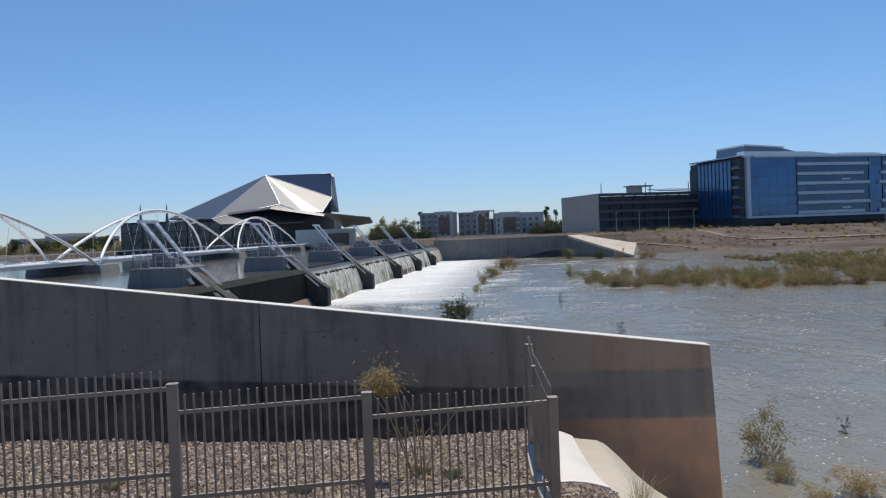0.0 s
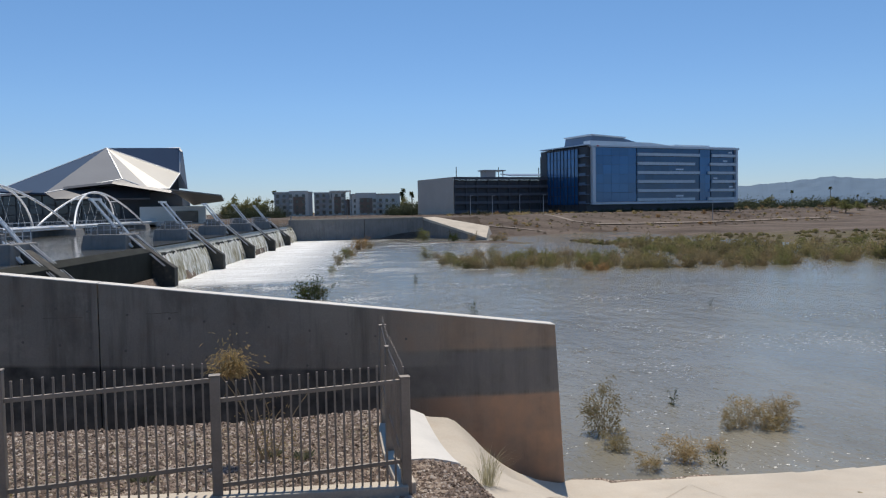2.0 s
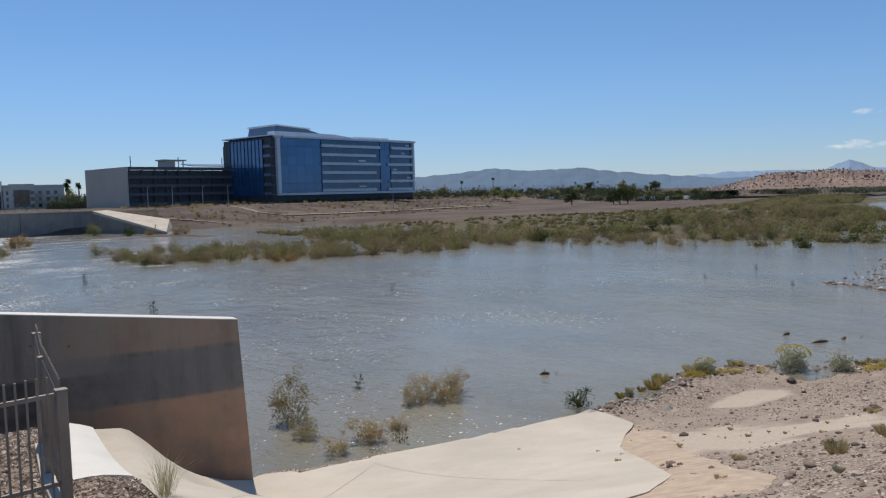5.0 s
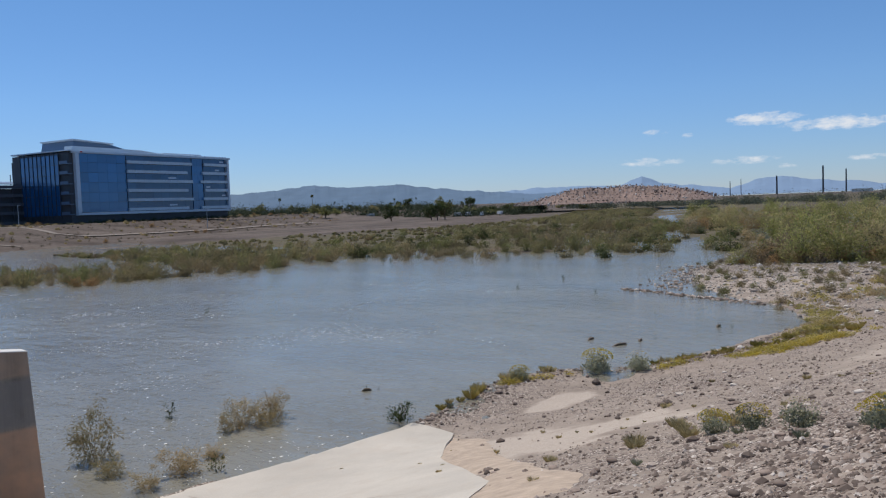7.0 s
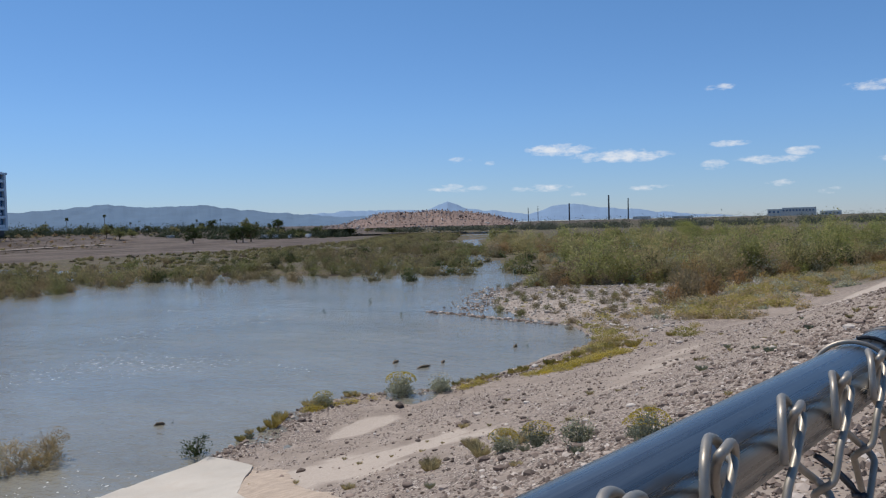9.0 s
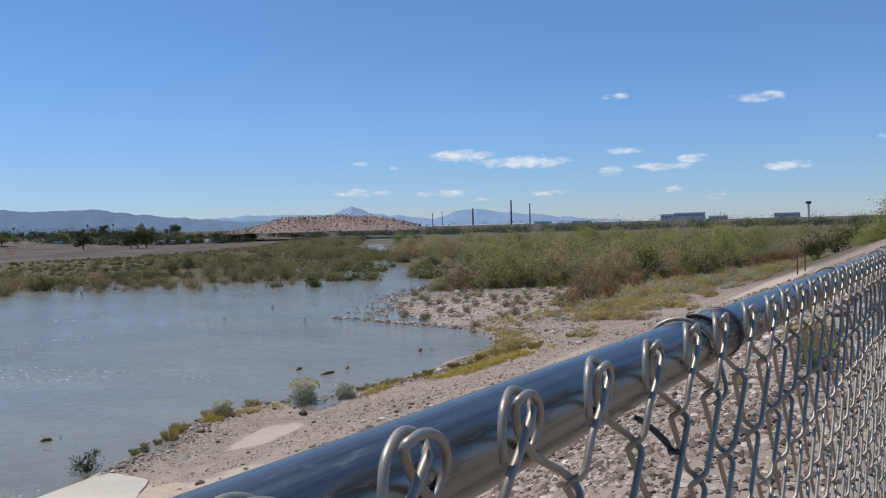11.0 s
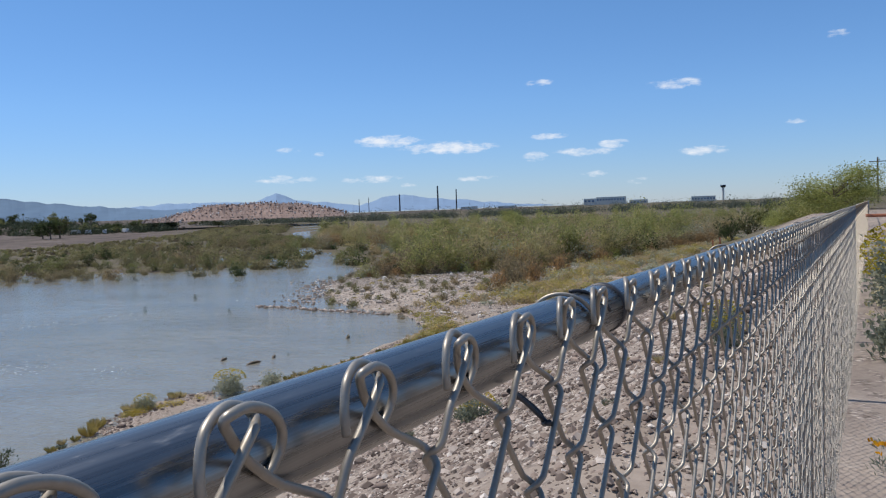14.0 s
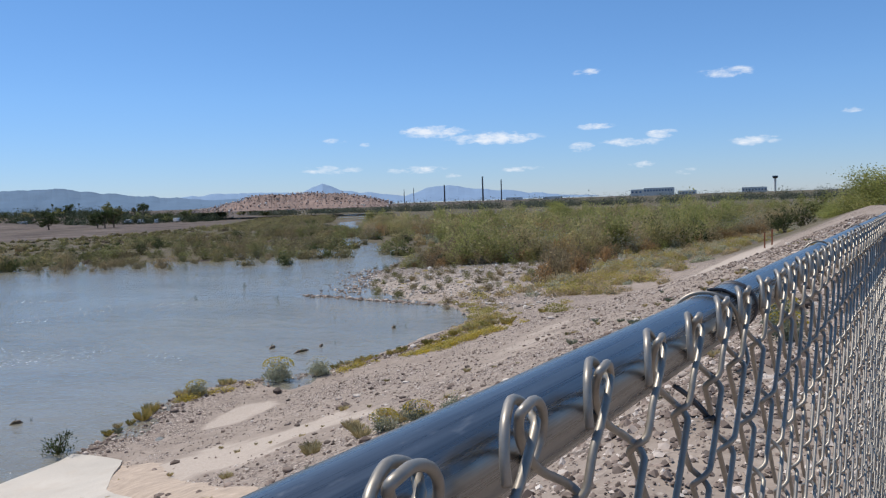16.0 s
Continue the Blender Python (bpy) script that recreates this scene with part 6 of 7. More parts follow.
# drowned logs breaking the surface
for x, y, L, yaw in ((36.6, 25.9, 0.9, 10), (36.0, 23.6, 1.3, -12), (37.7, 23.4, 0.6, 25), (44.4, 22.1, 1.0, 15), (20.9, 26.7, 0.5, -30)):
    t = thing("drift_log", (x, y, 0.0), "dark waterlogged branch lying in the shallow water", "branch", "drift logs", yaw=radians(yaw))
    part("limb", Mesh().tube([(-L / 2, 0, -0.05), (-L / 6, 0.04, 0.05), (L / 5, -0.03, 0.06), (L / 2, 0.05, -0.04)], [0.04, 0.075, 0.07, 0.02], 7), BARK, t, smooth=True)

# flecks of froth drifting round the drowned bushes and along the ramp
FROTH = plain("froth", (0.80, 0.78, 0.72), 0.6, 0, 0.1, 5, 40)
g = Mesh()
r8 = random.Random(88)
for k in range(240):
    x, y = (r8.gauss(11.0, 2.6), r8.gauss(24.4, 1.5)) if k < 190 else (r8.uniform(7, 17.5), 21.75 + abs(r8.gauss(0, 0.35)))
    if y < 21.6 or x < 6.9:
        continue
    a, n = r8.uniform(0, 6.28), 6
    sz = min(0.06, r8.lognormvariate(-3.7, 0.5))
    rim = [(x + sz * r8.uniform(0.6, 1.5) * math.cos(a + 6.283 * j / n), y + sz * r8.uniform(0.5, 0.9) * math.sin(a + 6.283 * j / n), 0.006) for j in range(n)]
    g.add(rim + [(x, y, 0.006 + sz * 0.25)], [(j, (j + 1) % n, n) for j in range(n)])
tagged(part("froth_flecks", g, FROTH), "white flecks of froth drifting on the brown water", "froth", kind="stuff")

# ---- stones ----
STONE = Nodes("river_stone")
tone = STONE.n.new("ShaderNodeNewGeometry").outputs["Random Per Island"]
orand = STONE.n.new("ShaderNodeObjectInfo").outputs["Random"]
pick = STONE.math("FRACT", STONE.math("ADD", tone, orand))
spk = STONE.noise(STONE.pos("object"), 40, 3)
scol = STONE.ramp(pick, (0.0, (0.07, 0.052, 0.042)), (0.38, (0.18, 0.132, 0.105)), (0.72, (0.34, 0.26, 0.21)), (0.9, (0.56, 0.47, 0.40)), (1.0, (0.74, 0.66, 0.58)))
STONE.set(Base_Color=STONE.mix(STONE.math("MULTIPLY", spk, 0.3), scol, (0.22, 0.17, 0.14)), Roughness=0.9)
STONE = STONE.mat
YARD_STONE = Nodes("yard_stone")
YARD_STONE.set(Base_Color=YARD_STONE.ramp(YARD_STONE.n.new("ShaderNodeNewGeometry").outputs["Random Per Island"], (0.0, (0.07, 0.05, 0.04)), (0.4, (0.20, 0.147, 0.117)), (0.8, (0.35, 0.272, 0.222)), (1.0, (0.62, 0.54, 0.47))), Roughness=0.9)
YARD_STONE = YARD_STONE.mat
BAR_STONE = Nodes("bar_cobble")
BAR_STONE.set(Base_Color=BAR_STONE.ramp(BAR_STONE.n.new("ShaderNodeNewGeometry").outputs["Random Per Island"], (0.0, (0.17, 0.14, 0.12)), (0.35, (0.33, 0.28, 0.235)), (0.8, (0.47, 0.41, 0.35)), (1.0, (0.64, 0.59, 0.53))), Roughness=0.9)
BAR_STONE = BAR_STONE.mat
ICO = bmesh.new()
bmesh.ops.create_icosphere(ICO, subdivisions=1, radius=1.0)
ICO_V = np.array([v.co[:] for v in ICO.verts])
ICO_F = np.array([[v.index for v in f.verts] for f in ICO.faces])
OCT_V = np.array([(1, 0.3, -0.2), (0.2, 1, -0.25), (-1, 0.2, -0.2), (-0.3, -1, -0.2), (0.1, 0.1, 0.9), (0.7, -0.6, 0.35), (-0.5, 0.6, 0.5), (0, 0, -0.9)], dtype=float)
OCT_F = np.array([(0, 1, 4), (1, 6, 4), (1, 2, 6), (2, 4, 6), (2, 3, 4), (3, 5, 4), (3, 0, 5), (0, 4, 5), (1, 0, 7), (2, 1, 7), (3, 2, 7), (0, 3, 7)])
ICO.free()


def pebbles(name, spots, label, mat=STONE, level=None):
    """Many loose stones in one mesh; spots are x, y, size."""
    r = np.random.RandomState(5)
    vs, fs, count = [], [], 0
    for x, y, s in spots:
        bv, bf = (ICO_V, ICO_F) if s > 0.07 else (OCT_V, OCT_F)
        sc = np.array([s * r.uniform(0.7, 1.4), s * r.uniform(0.6, 1.1), s * r.uniform(0.5, 0.95)])
        v = bv * (1 + r.uniform(-0.18, 0.18, (len(bv), 1))) * sc
        a = r.uniform(0, 6.283)
        c, q = math.cos(a), math.sin(a)
        v = np.stack([v[:, 0] * c - v[:, 1] * q + x, v[:, 0] * q + v[:, 1] * c + y, v[:, 2] + (surface_z(x, y) + s * 0.18 if level is None else level)], 1)
        vs.append(v)
        fs += (bf + count).tolist()
        count += len(bv)
    me = bpy.data.meshes.new(name)
    me.from_pydata(np.concatenate(vs).tolist(), [], fs)
    me.materials.append(mat)
    return tagged(new(name, me), label, "stones", kind="stuff")


def on_bank(x, y):
    return y < lerp_list(SHORE, x) + 0.25 and not (0.9 < x < 18.75 and y > lerp_list(RAMP_LOW, x) - 0.15)


loose = []
while len(loose) < 52000:
    x = rng.uniform(2.5, 50)
    y = rng.uniform(0.6 - 0.125 * x, 24)
    if not on_bank(x, y) or x < 1.6:
        continue
    if math.hypot((x - 16.0 + 0.55 * (y - 14.0)) / 3.6, (y - 14.0) / 4.6) < 1.0 and rng.random() < 0.93 or math.hypot((x - 24.2) / 2.3, (y - 18.6) / 0.9) < 1.1 or math.hypot((x - 31) / 7.5, (y - 9.0 - 0.1 * (x - 31)) / 1.3) < 1.0 and rng.random() < 0.8:
        continue
    shore_band = smooth01(2.2, 0.3, lerp_list(SHORE, x) - y) * smooth01(17, 18.5, x) * smooth01(46, 40, x)
    slope = smooth01(9, 1.5, y + 0.125 * x) * 0.75
    if rng.random() < 0.16 + shore_band + slope * (0.6 + 0.8 * fbm(x, y, 0.3, 21)):
        loose.append((x, y, min(0.018 + 0.006 * math.hypot(x, y), rng.lognormvariate(-4.0, 0.62)) * (1.25 if shore_band > 0.3 else 1.0)))
for k in range(15000):      # fine gravel on the slope below the fence
    x = 1.2 + 9.0 * rng.random() ** 1.8
    loose.append((x, 0.4 - 0.15 * x + 4.5 * rng.random() ** 1.4, min(0.04, rng.lognormvariate(-4.45, 0.65))))
pebbles("bank_stones", loose, "loose brown and grey stones scattered over the bank")
yard_stones = []
for k in range(30000):
    x, y = rng.uniform(-12, 0.95), rng.uniform(11.4, 20.0)
    if y < lerp_list(EDGE, x):
        yard_stones.append((x, y, rng.uniform(0.022, 0.05)))
for k in range(2600):
    x, y = rng.uniform(0.85, 2.0), rng.uniform(8.6, 14)
    yard_stones.append((x, y, rng.uniform(0.018, 0.042)))
pebbles("yard_gravel", yard_stones, "pinkish-brown decorative gravel behind the picket fence", YARD_STONE)
bar = []
while len(bar) < 8500:
    x, y = rng.uniform(50, 100), rng.uniform(14, 48)
    if y < lerp_list(SHORE, x) + 0.8 and ground_z(x, y) > -0.3:
        bar.append((x, y, min(0.34, rng.lognormvariate(-2.75, 0.5))))
pebbles("cobble_bar", bar, "pale river cobbles on a gravel bar", BAR_STONE)
line = []
for k in range(190):      # rocks running out into the water
    u = rng.random()
    line.append((54.9 + 4.2 * u + rng.gauss(0, 0.3), 23.6 + 14.6 * u + rng.gauss(0, 0.35), rng.uniform(0.06, 0.24)))
for k in range(260):      # shallows beside the bar
    u = rng.random()
    line.append((60 + 22 * u + rng.gauss(0, 1.5), 33 + 9 * u + abs(rng.gauss(0, 1.6)), rng.uniform(0.07, 0.2)))
pebbles("rock_line", line, "line of pale river rocks breaking the surface", STONE, -0.015)


def build_drift():
    """Sand washed over the lower edge of the ramp, thinning to nothing on both sides."""
    g = Mesh()
    nx, ny = 110, 30
    for i in range(nx + 1):
        for j in range(ny + 1):
            x, v = 7.0 + 11.6 * i / nx, -1 + 2 * j / ny
            y = lerp_list(RAMP_LOW, x) - 0.9 + v * 1.7
            ends = smooth01(7.0, 9.5, x) * smooth01(18.2, 15.6, x)
            h = 0.085 * (1 - v * v) * ends + 0.022 * fbm(x, y, 0.7, 61) + 0.006 * fbm(x, y, 3.0, 62) - 0.03 - 0.12 * abs(v) ** 3
            g.v.append((x, y, ground_z(x, y) + h))
    g.f = [(i * (ny + 1) + j, (i + 1) * (ny + 1) + j, (i + 1) * (ny + 1) + j + 1, i * (ny + 1) + j + 1) for i in range(nx) for j in range(ny)]
    me = g.data("sand_drift", plain("drift_sand", (0.42, 0.325, 0.245), 0.95, 0, 0.3, 3, 60, 0.5), True)
    tagged(new("sand_drift", me), "pinkish sand washed over the edge of the ramp", "sand", kind="structure")


build_drift()
rock_me = []
for k in range(5):
    bm = bmesh.new()
    bmesh.ops.create_icosphere(bm, subdivisions=2, radius=1.0)
    for v in bm.verts:
        v.co *= 1 + 0.28 * noise.noise(v.co * 1.3 + Vector((k * 9, 0, 0))) + 0.1 * noise.noise(v.co * 3.1 + Vector((0, k * 5, 0)))
        v.co.z *= 0.62
    me = bpy.data.meshes.new("stone")
    bm.to_mesh(me)
    bm.free()
    me.polygons.foreach_set("use_smooth", [True] * len(me.polygons))
    me.materials.append(STONE)
    rock_me.append(me)
made = 0
while made < 170:
    x = rng.uniform(3.5, 32)
    y = 0.7 - 0.125 * x + abs(rng.gauss(0, 5.5))
    if not on_bank(x, y) or y > 20:
        continue
    s = min(rng.uniform(0.04, 0.115), 0.012 + 0.0055 * math.hypot(x, y))
    o = tagged(new("stone", rock_me[made % 5]), "rounded river stone lying on the bank", "stone", "bank stones")
    o.matrix_world = pose(x, y, ground_z(x, y) + 0.25 * s, 0, 0, rng.uniform(0, 360)) @ Matrix.Diagonal((s * 1.2, s, s * 0.9, 1))
    made += 1


# ---- willow flats and thicket downstream ----
LEAF_PALO = leafy("palo_verde_leaves", (0.22, 0.24, 0.07), (0.44, 0.45, 0.15), (0.44, 0.40, 0.18), 0.2, 0.6)
LEAF_FLATS = leafy("flats_willow_leaves", (0.145, 0.16, 0.058), (0.265, 0.27, 0.105), (0.31, 0.26, 0.13), 0.25, 0.5)
LEAF_FLATS_DRY = leafy("flats_tamarisk_leaves", (0.165, 0.145, 0.075), (0.275, 0.24, 0.125), (0.32, 0.245, 0.14), 0.35, 0.5)


def veg_set(prefix, seed, h, w, n, ls, lw, mat, label, count, droop=0.0, name="shrub", group="", base=None):
    return [shrub(name, seed + k, h, w, n, ls, lw, mat, BARK, label, "shrub", droop, 12, 0.08, 10, 0.035, group) for k in range(count)]


ISLAND = veg_set("i", 100, 2.3, 3.4, 560, 0.32, 0.09, LEAF_FLATS, "olive-green willow shrub on the flooded flats", 2, group="flooded willows", name="willow_shrub") + \
    veg_set("i", 110, 2.0, 3.2, 560, 0.32, 0.09, LEAF_FLATS_DRY, "brownish tamarisk shrub on the flooded flats", 3, group="flooded tamarisks", name="tamarisk_shrub")
RUST = veg_set("r", 120, 1.5, 2.4, 480, 0.28, 0.08, LEAF_RUST, "rust-brown shrub standing in shallow water", 1, group="rusty shrubs", name="rusty_shrub")
THICK = veg_set("t", 130, 5.6, 5.6, 1250, 0.5, 0.13, LEAF_WILLOW, "tall green willow in the riverside thicket", 3, group="thicket willows", name="willow") + \
    veg_set("t", 140, 4.2, 5.4, 1150, 0.46, 0.12, LEAF_OLIVE, "grey-brown tamarisk in the riverside thicket", 3, group="thicket tamarisks", name="tamarisk") + \
    veg_set("t", 146, 3.4, 5.0, 900, 0.42, 0.11, LEAF_RUST, "rust-brown brush in the riverside thicket", 1, group="thicket brush", name="brush") + \
    veg_set("t", 148, 6.6, 6.4, 1500, 0.42, 0.11, LEAF_PALO, "feathery bright green palo verde in the thicket", 2, group="thicket palo verdes", name="palo_verde")
DARKS = veg_set("d", 150, 2.6, 3.4, 700, 0.34, 0.12, LEAF_DARK, "dark green shrub among the willows", 1, group="dark shrubs", name="dark_shrub")
originals = ISLAND + RUST + THICK + DARKS


def scatter(kinds, n, region, smin, smax, seed, gap=1.2):
    """Copies at random places where region(x, y) gives a chance."""
    r = random.Random(seed)
    done, tries = [], 0
    while len(done) < n and tries < n * 60:
        tries += 1
        x, y, p = region(r)
        if r.random() > p or any((x - a) ** 2 + (y - b) ** 2 < gap * gap for a, b in done[-80:]):
            continue
        done.append((x, y))
        s = r.uniform(smin, smax)
        c = put(r.choice(kinds), x, y, max(-0.12, ground_z(x, y)) - 0.05, r.uniform(0, 360), s, s * r.uniform(0.8, 1.15))


def river_n(x, y):
    return (y - 205 - 0.534 * (x - 40)) * 0.882


def island_region(r):
    x = r.uniform(17, 64)
    front = lerp_list([(17, 104), (26, 101), (36, 95.5), (57, 91), (64, 97)], x)
    y = front + abs(r.gauss(0, 13))
    return x, y, 1.0 if y < 150 else 0.3


def flats_region(r):
    x = 56 + 134 * r.random() ** 1.2
    front = lerp_list([(56, 112), (75, 101), (84, 87), (95, 84), (101, 78), (116, 77), (139, 80), (165, 95), (190, 112)], x)
    front += 9 * fbm(x, 0, 0.09, 71)
    y = front + abs(r.gauss(0, 22))
    return x, y, smooth01(8, -4, river_n(x, y)) * (0.55 if y > front + 6 else 1.0)


def thicket_region(r):
    d = 88 + 240 * r.random() ** 1.5
    yaw = radians(r.uniform(-62, -96))
    x, y = -d * math.sin(yaw), d * math.cos(yaw)
    edge = lerp_list([(86, 46), (88, 40), (110, 47), (139, 66), (200, 105), (330, 160)], x)
    low = lerp_list([(84, 38), (95, 15), (130, 2), (330, -25)], x)
    depth = smooth01(0, 15, min(edge - y if x < 150 else 99, x - 84))
    return x, y, 0.12 + 0.88 * depth if (y < edge or x > 150) and y > low and river_n(x, y) < 6 and x > 84 else 0.0


scatter(ISLAND, 170, island_region, 0.5, 1.05, 5, 1.2)
scatter(RUST, 3, lambda r: (r.uniform(33, 36), r.uniform(94, 96), 1), 0.8, 1.0, 6)
scatter(ISLAND, 150, flats_region, 0.6, 1.45, 7, 2.0)


def flats_front(x):
    return lerp_list([(56, 112), (75, 101), (84, 87), (95, 84), (101, 78), (116, 77), (139, 80), (165, 95), (190, 112), (420, 240)], x)


def outlier_region(r):
    """Single bushes standing in the water in front of the flats."""
    x = r.uniform(58, 112)
    return x, flats_front(x) - abs(r.gauss(0, 6.5)), 1.0


scatter(ISLAND, 56, outlier_region, 0.4, 1.1, 21, 2.2)
scatter(DARKS, 16, flats_region, 0.5, 1.1, 8, 3.0)
scatter(THICK, 230, thicket_region, 0.6, 1.15, 9, 3.0)
scatter(DARKS, 10, thicket_region, 0.9, 1.6, 10, 5.0)
# front of the thicket: rusty brush by the gravel bar
for k, (x, y, s) in enumerate(((67.5, 18.4, 1.0), (70.0, 17.6, 1.1), (73.5, 16.4, 1.15), (76.5, 19.6, 1.2), (80.6, 17.6, 1.1), (78.5, 18.3, 1.2), (84, 16, 1.2), (72, 18.5, 0.9))):
    put((RUST[0], ISLAND[3], RUST[0], ISLAND[2])[k % 4], x, y, None, 50 * k, s, s * 1.25)
# low yellow-green brush between the bank and the bar
LOWBRUSH = shrub("low_brush", 170, 0.75, 2.0, 420, 0.2, 0.05, LEAF_YELLOW, DRY_STEM, "low yellow-green brush on the gravel flat", "shrub", 0, 10, 0.05, 10, 0.012, "low brush")
originals.append(LOWBRUSH)


def brush_region(r):
    x = r.uniform(44, 125)
    mid = lerp_list([(44, 14.5), (60, 14), (75, 12), (90, 10), (125, 3)], x)
    return x, mid + r.gauss(0, 2.4), 1.0


def bar_region(r):
    x, y = r.uniform(50, 90), r.uniform(17, 44)
    return x, y, 0.5 if y < lerp_list(SHORE, x) + 1.5 else 0.0


scatter([LOWBRUSH], 60, brush_region, 0.5, 1.3, 12, 0.9)


def thicket_edge(r):
    """The brown, twiggy margin where the thicket meets the gravel bar."""
    y = r.uniform(-2, 40)
    x = lerp_list([(-25, 330), (2, 130), (15, 95), (38, 84.5)], y) + r.uniform(-0.5, 9)
    return x, y, 1.0 if fbm(x, y, 0.09, 33) > 0.47 else 0.15


scatter([RUST[0], ISLAND[3], RUST[0], ISLAND[2]], 80, thicket_edge, 0.6, 1.35, 34, 1.6)
scatter([LOWBRUSH, ISLAND[2], ISLAND[0]], 170, bar_region, 0.16, 0.42, 13, 0.9)
# bushes in the current below the dam
for x, y, k, s in ((-1.6, 71, DARKS[0], 0.95), (-0.7, 73, DARKS[0], 0.7), (1.0, 104, ISLAND[0], 0.5), (2.5, 126, ISLAND[2], 0.8), (3.8, 134, ISLAND[0], 0.95), (5.0, 140, RUST[0], 0.9), (7.5, 165, RUST[0], 1.7), (9.3, 176, RUST[0], 1.6), (10.0, 168, ISLAND[2], 0.9), (4.4, 146, ISLAND[3], 0.8), (26.5, 205, ISLAND[0], 1.5), (33, 196, DARKS[0], 1.1), (37, 192, ISLAND[2], 1.2), (42, 188, ISLAND[2], 1.1), (18.8, 103, DARKS[0], 0.45), (20.6, 103, ISLAND[3], 0.7), (2.2, 118, ISLAND[2], 0.5), (45, 192, ISLAND[2], 1.0)):
    put(k, x, y, -0.05, x * 77, s)
# scrub on the far bank
SCRUB = shrub("bank_scrub", 180, 0.8, 1.6, 200, 0.28, 0.1, LEAF_OLIVE, BARK, "small round desert scrub on the far bank", "shrub", 0, 7, 0.1, 6, 0.02, "bank scrub")
originals.append(SCRUB)


def bank_region(r):
    x = r.uniform(45, 330)
    n = r.uniform(8, 85)
    return x, 205 + 0.534 * (x - 40) + n / 0.882, 1.0


scatter([SCRUB], 170, bank_region, 0.6, 1.5, 14, 1.5)


def upper_bank_region(r):
    """Scrub rows along the top of the far bank, below the buildings."""
    x = r.uniform(60, 330)
    return x, 205 + 0.534 * (x - 40) + (r.gauss(72, 9) if r.random() < 0.6 else r.uniform(4, 30)) / 0.882, 1.0


scatter([SCRUB, SCRUB, RUST[0]], 150, upper_bank_region, 0.6, 1.4, 16, 1.5)


def scrub_spot(r):
    x = r.uniform(48, 420)
    y = 205 + 0.534 * (x - 40) + r.uniform(2, 95) / 0.882
    h = r.uniform(0.25, 0.9)
    return x, y, ground_z(x, y) - 0.05, h, h * r.uniform(1.5, 3.0)


# ---- trees ----
def tree(seed, h, w, n, ls, mat, label, category="tree", group="", trunk=0.35, crown_low=0.3):
    """A tapered trunk with limbs and a crown of leaf clumps with gaps."""
    r = random.Random(seed)
    t = thing("tree", (0, 0, 0), label, category, group)
    gt, gl = Mesh(), Mesh()
    top = Vector((r.uniform(-0.05, 0.05) * w, r.uniform(-0.05, 0.05) * w, h * 0.72))
    gt.tube([(0, 0, -0.5), (0.02 * w, 0, h * 0.3), top], [trunk, trunk * 0.75, trunk * 0.2], 7)
    tips = [top]
    for k in range(11):
        a = 6.283 * k / 11 + r.uniform(-0.3, 0.3)
        z0 = h * r.uniform(crown_low * 0.8, 0.6)
        b = Vector((0.02 * w, 0, z0))
        e = Vector((w * 0.42 * math.cos(a) * r.uniform(0.6, 1), w * 0.42 * math.sin(a) * r.uniform(0.6, 1), z0 + h * r.uniform(0.12, 0.34)))
        gt.tube([b, b.lerp(e, 0.5) + Vector((0, 0, 0.06 * h)), e], [trunk * 0.4, trunk * 0.25, trunk * 0.08], 5)
        tips += [e, b.lerp(e, 0.6) + Vector((0, 0, 0.07 * h))]
    for k in range(n):
        c = tips[r.randrange(len(tips))]
        v = Vector((r.gauss(0, 1), r.gauss(0, 1), r.gauss(0, 0.8)))
        p = c + Vector((v.x * w * 0.10, v.y * w * 0.10, v.z * h * 0.085))
        leaf(gl, p, (r.uniform(-1, 1), r.uniform(-1, 1), r.uniform(-0.5, 0.9)), ls * r.uniform(0.6, 1.3), ls * 0.5, r)
    part("trunk", gt, BARK, t)
    part("crown", gl, mat, t)
    return t


def palm(seed, h):
    r = random.Random(seed)
    t = thing("palm_tree", (0, 0, 0), "tall fan palm on the horizon", "palm", "palms")
    part("trunk", Mesh().tube([(0, 0, -0.3), (0.1, 0, h * 0.5), (0.2, 0.1, h)], [0.3, 0.22, 0.18], 6), BARK, t)
    g = Mesh()
    for k in range(60):
        a, e = r.uniform(0, 6.283), r.uniform(-0.9, 1.3)
        leaf(g, (0.2, 0.1, h), (math.cos(a) * math.cos(e), math.sin(a) * math.cos(e), math.sin(e)), r.uniform(1.3, 2.0), 0.5, r)
    part("fronds", g, LEAF_DARK, t)
    return t


TREES = [tree(200 + k, 9.0, 9.0, 800, 1.0, (LEAF_DARK, LEAF_FLATS, LEAF_DARK)[k], "broad dark green tree beyond the river", group="distant trees", crown_low=0.08) for k in range(3)]
PALMS = [palm(210 + k, 11.0 + 2 * k) for k in range(2)]
originals += TREES + PALMS


def plant_at(ob, yaw, dist, s, sz=None, z=None):
    p = at_bearing(yaw, 0, dist)
    put(ob, p.x, p.y, z, yaw * 31, s, sz)


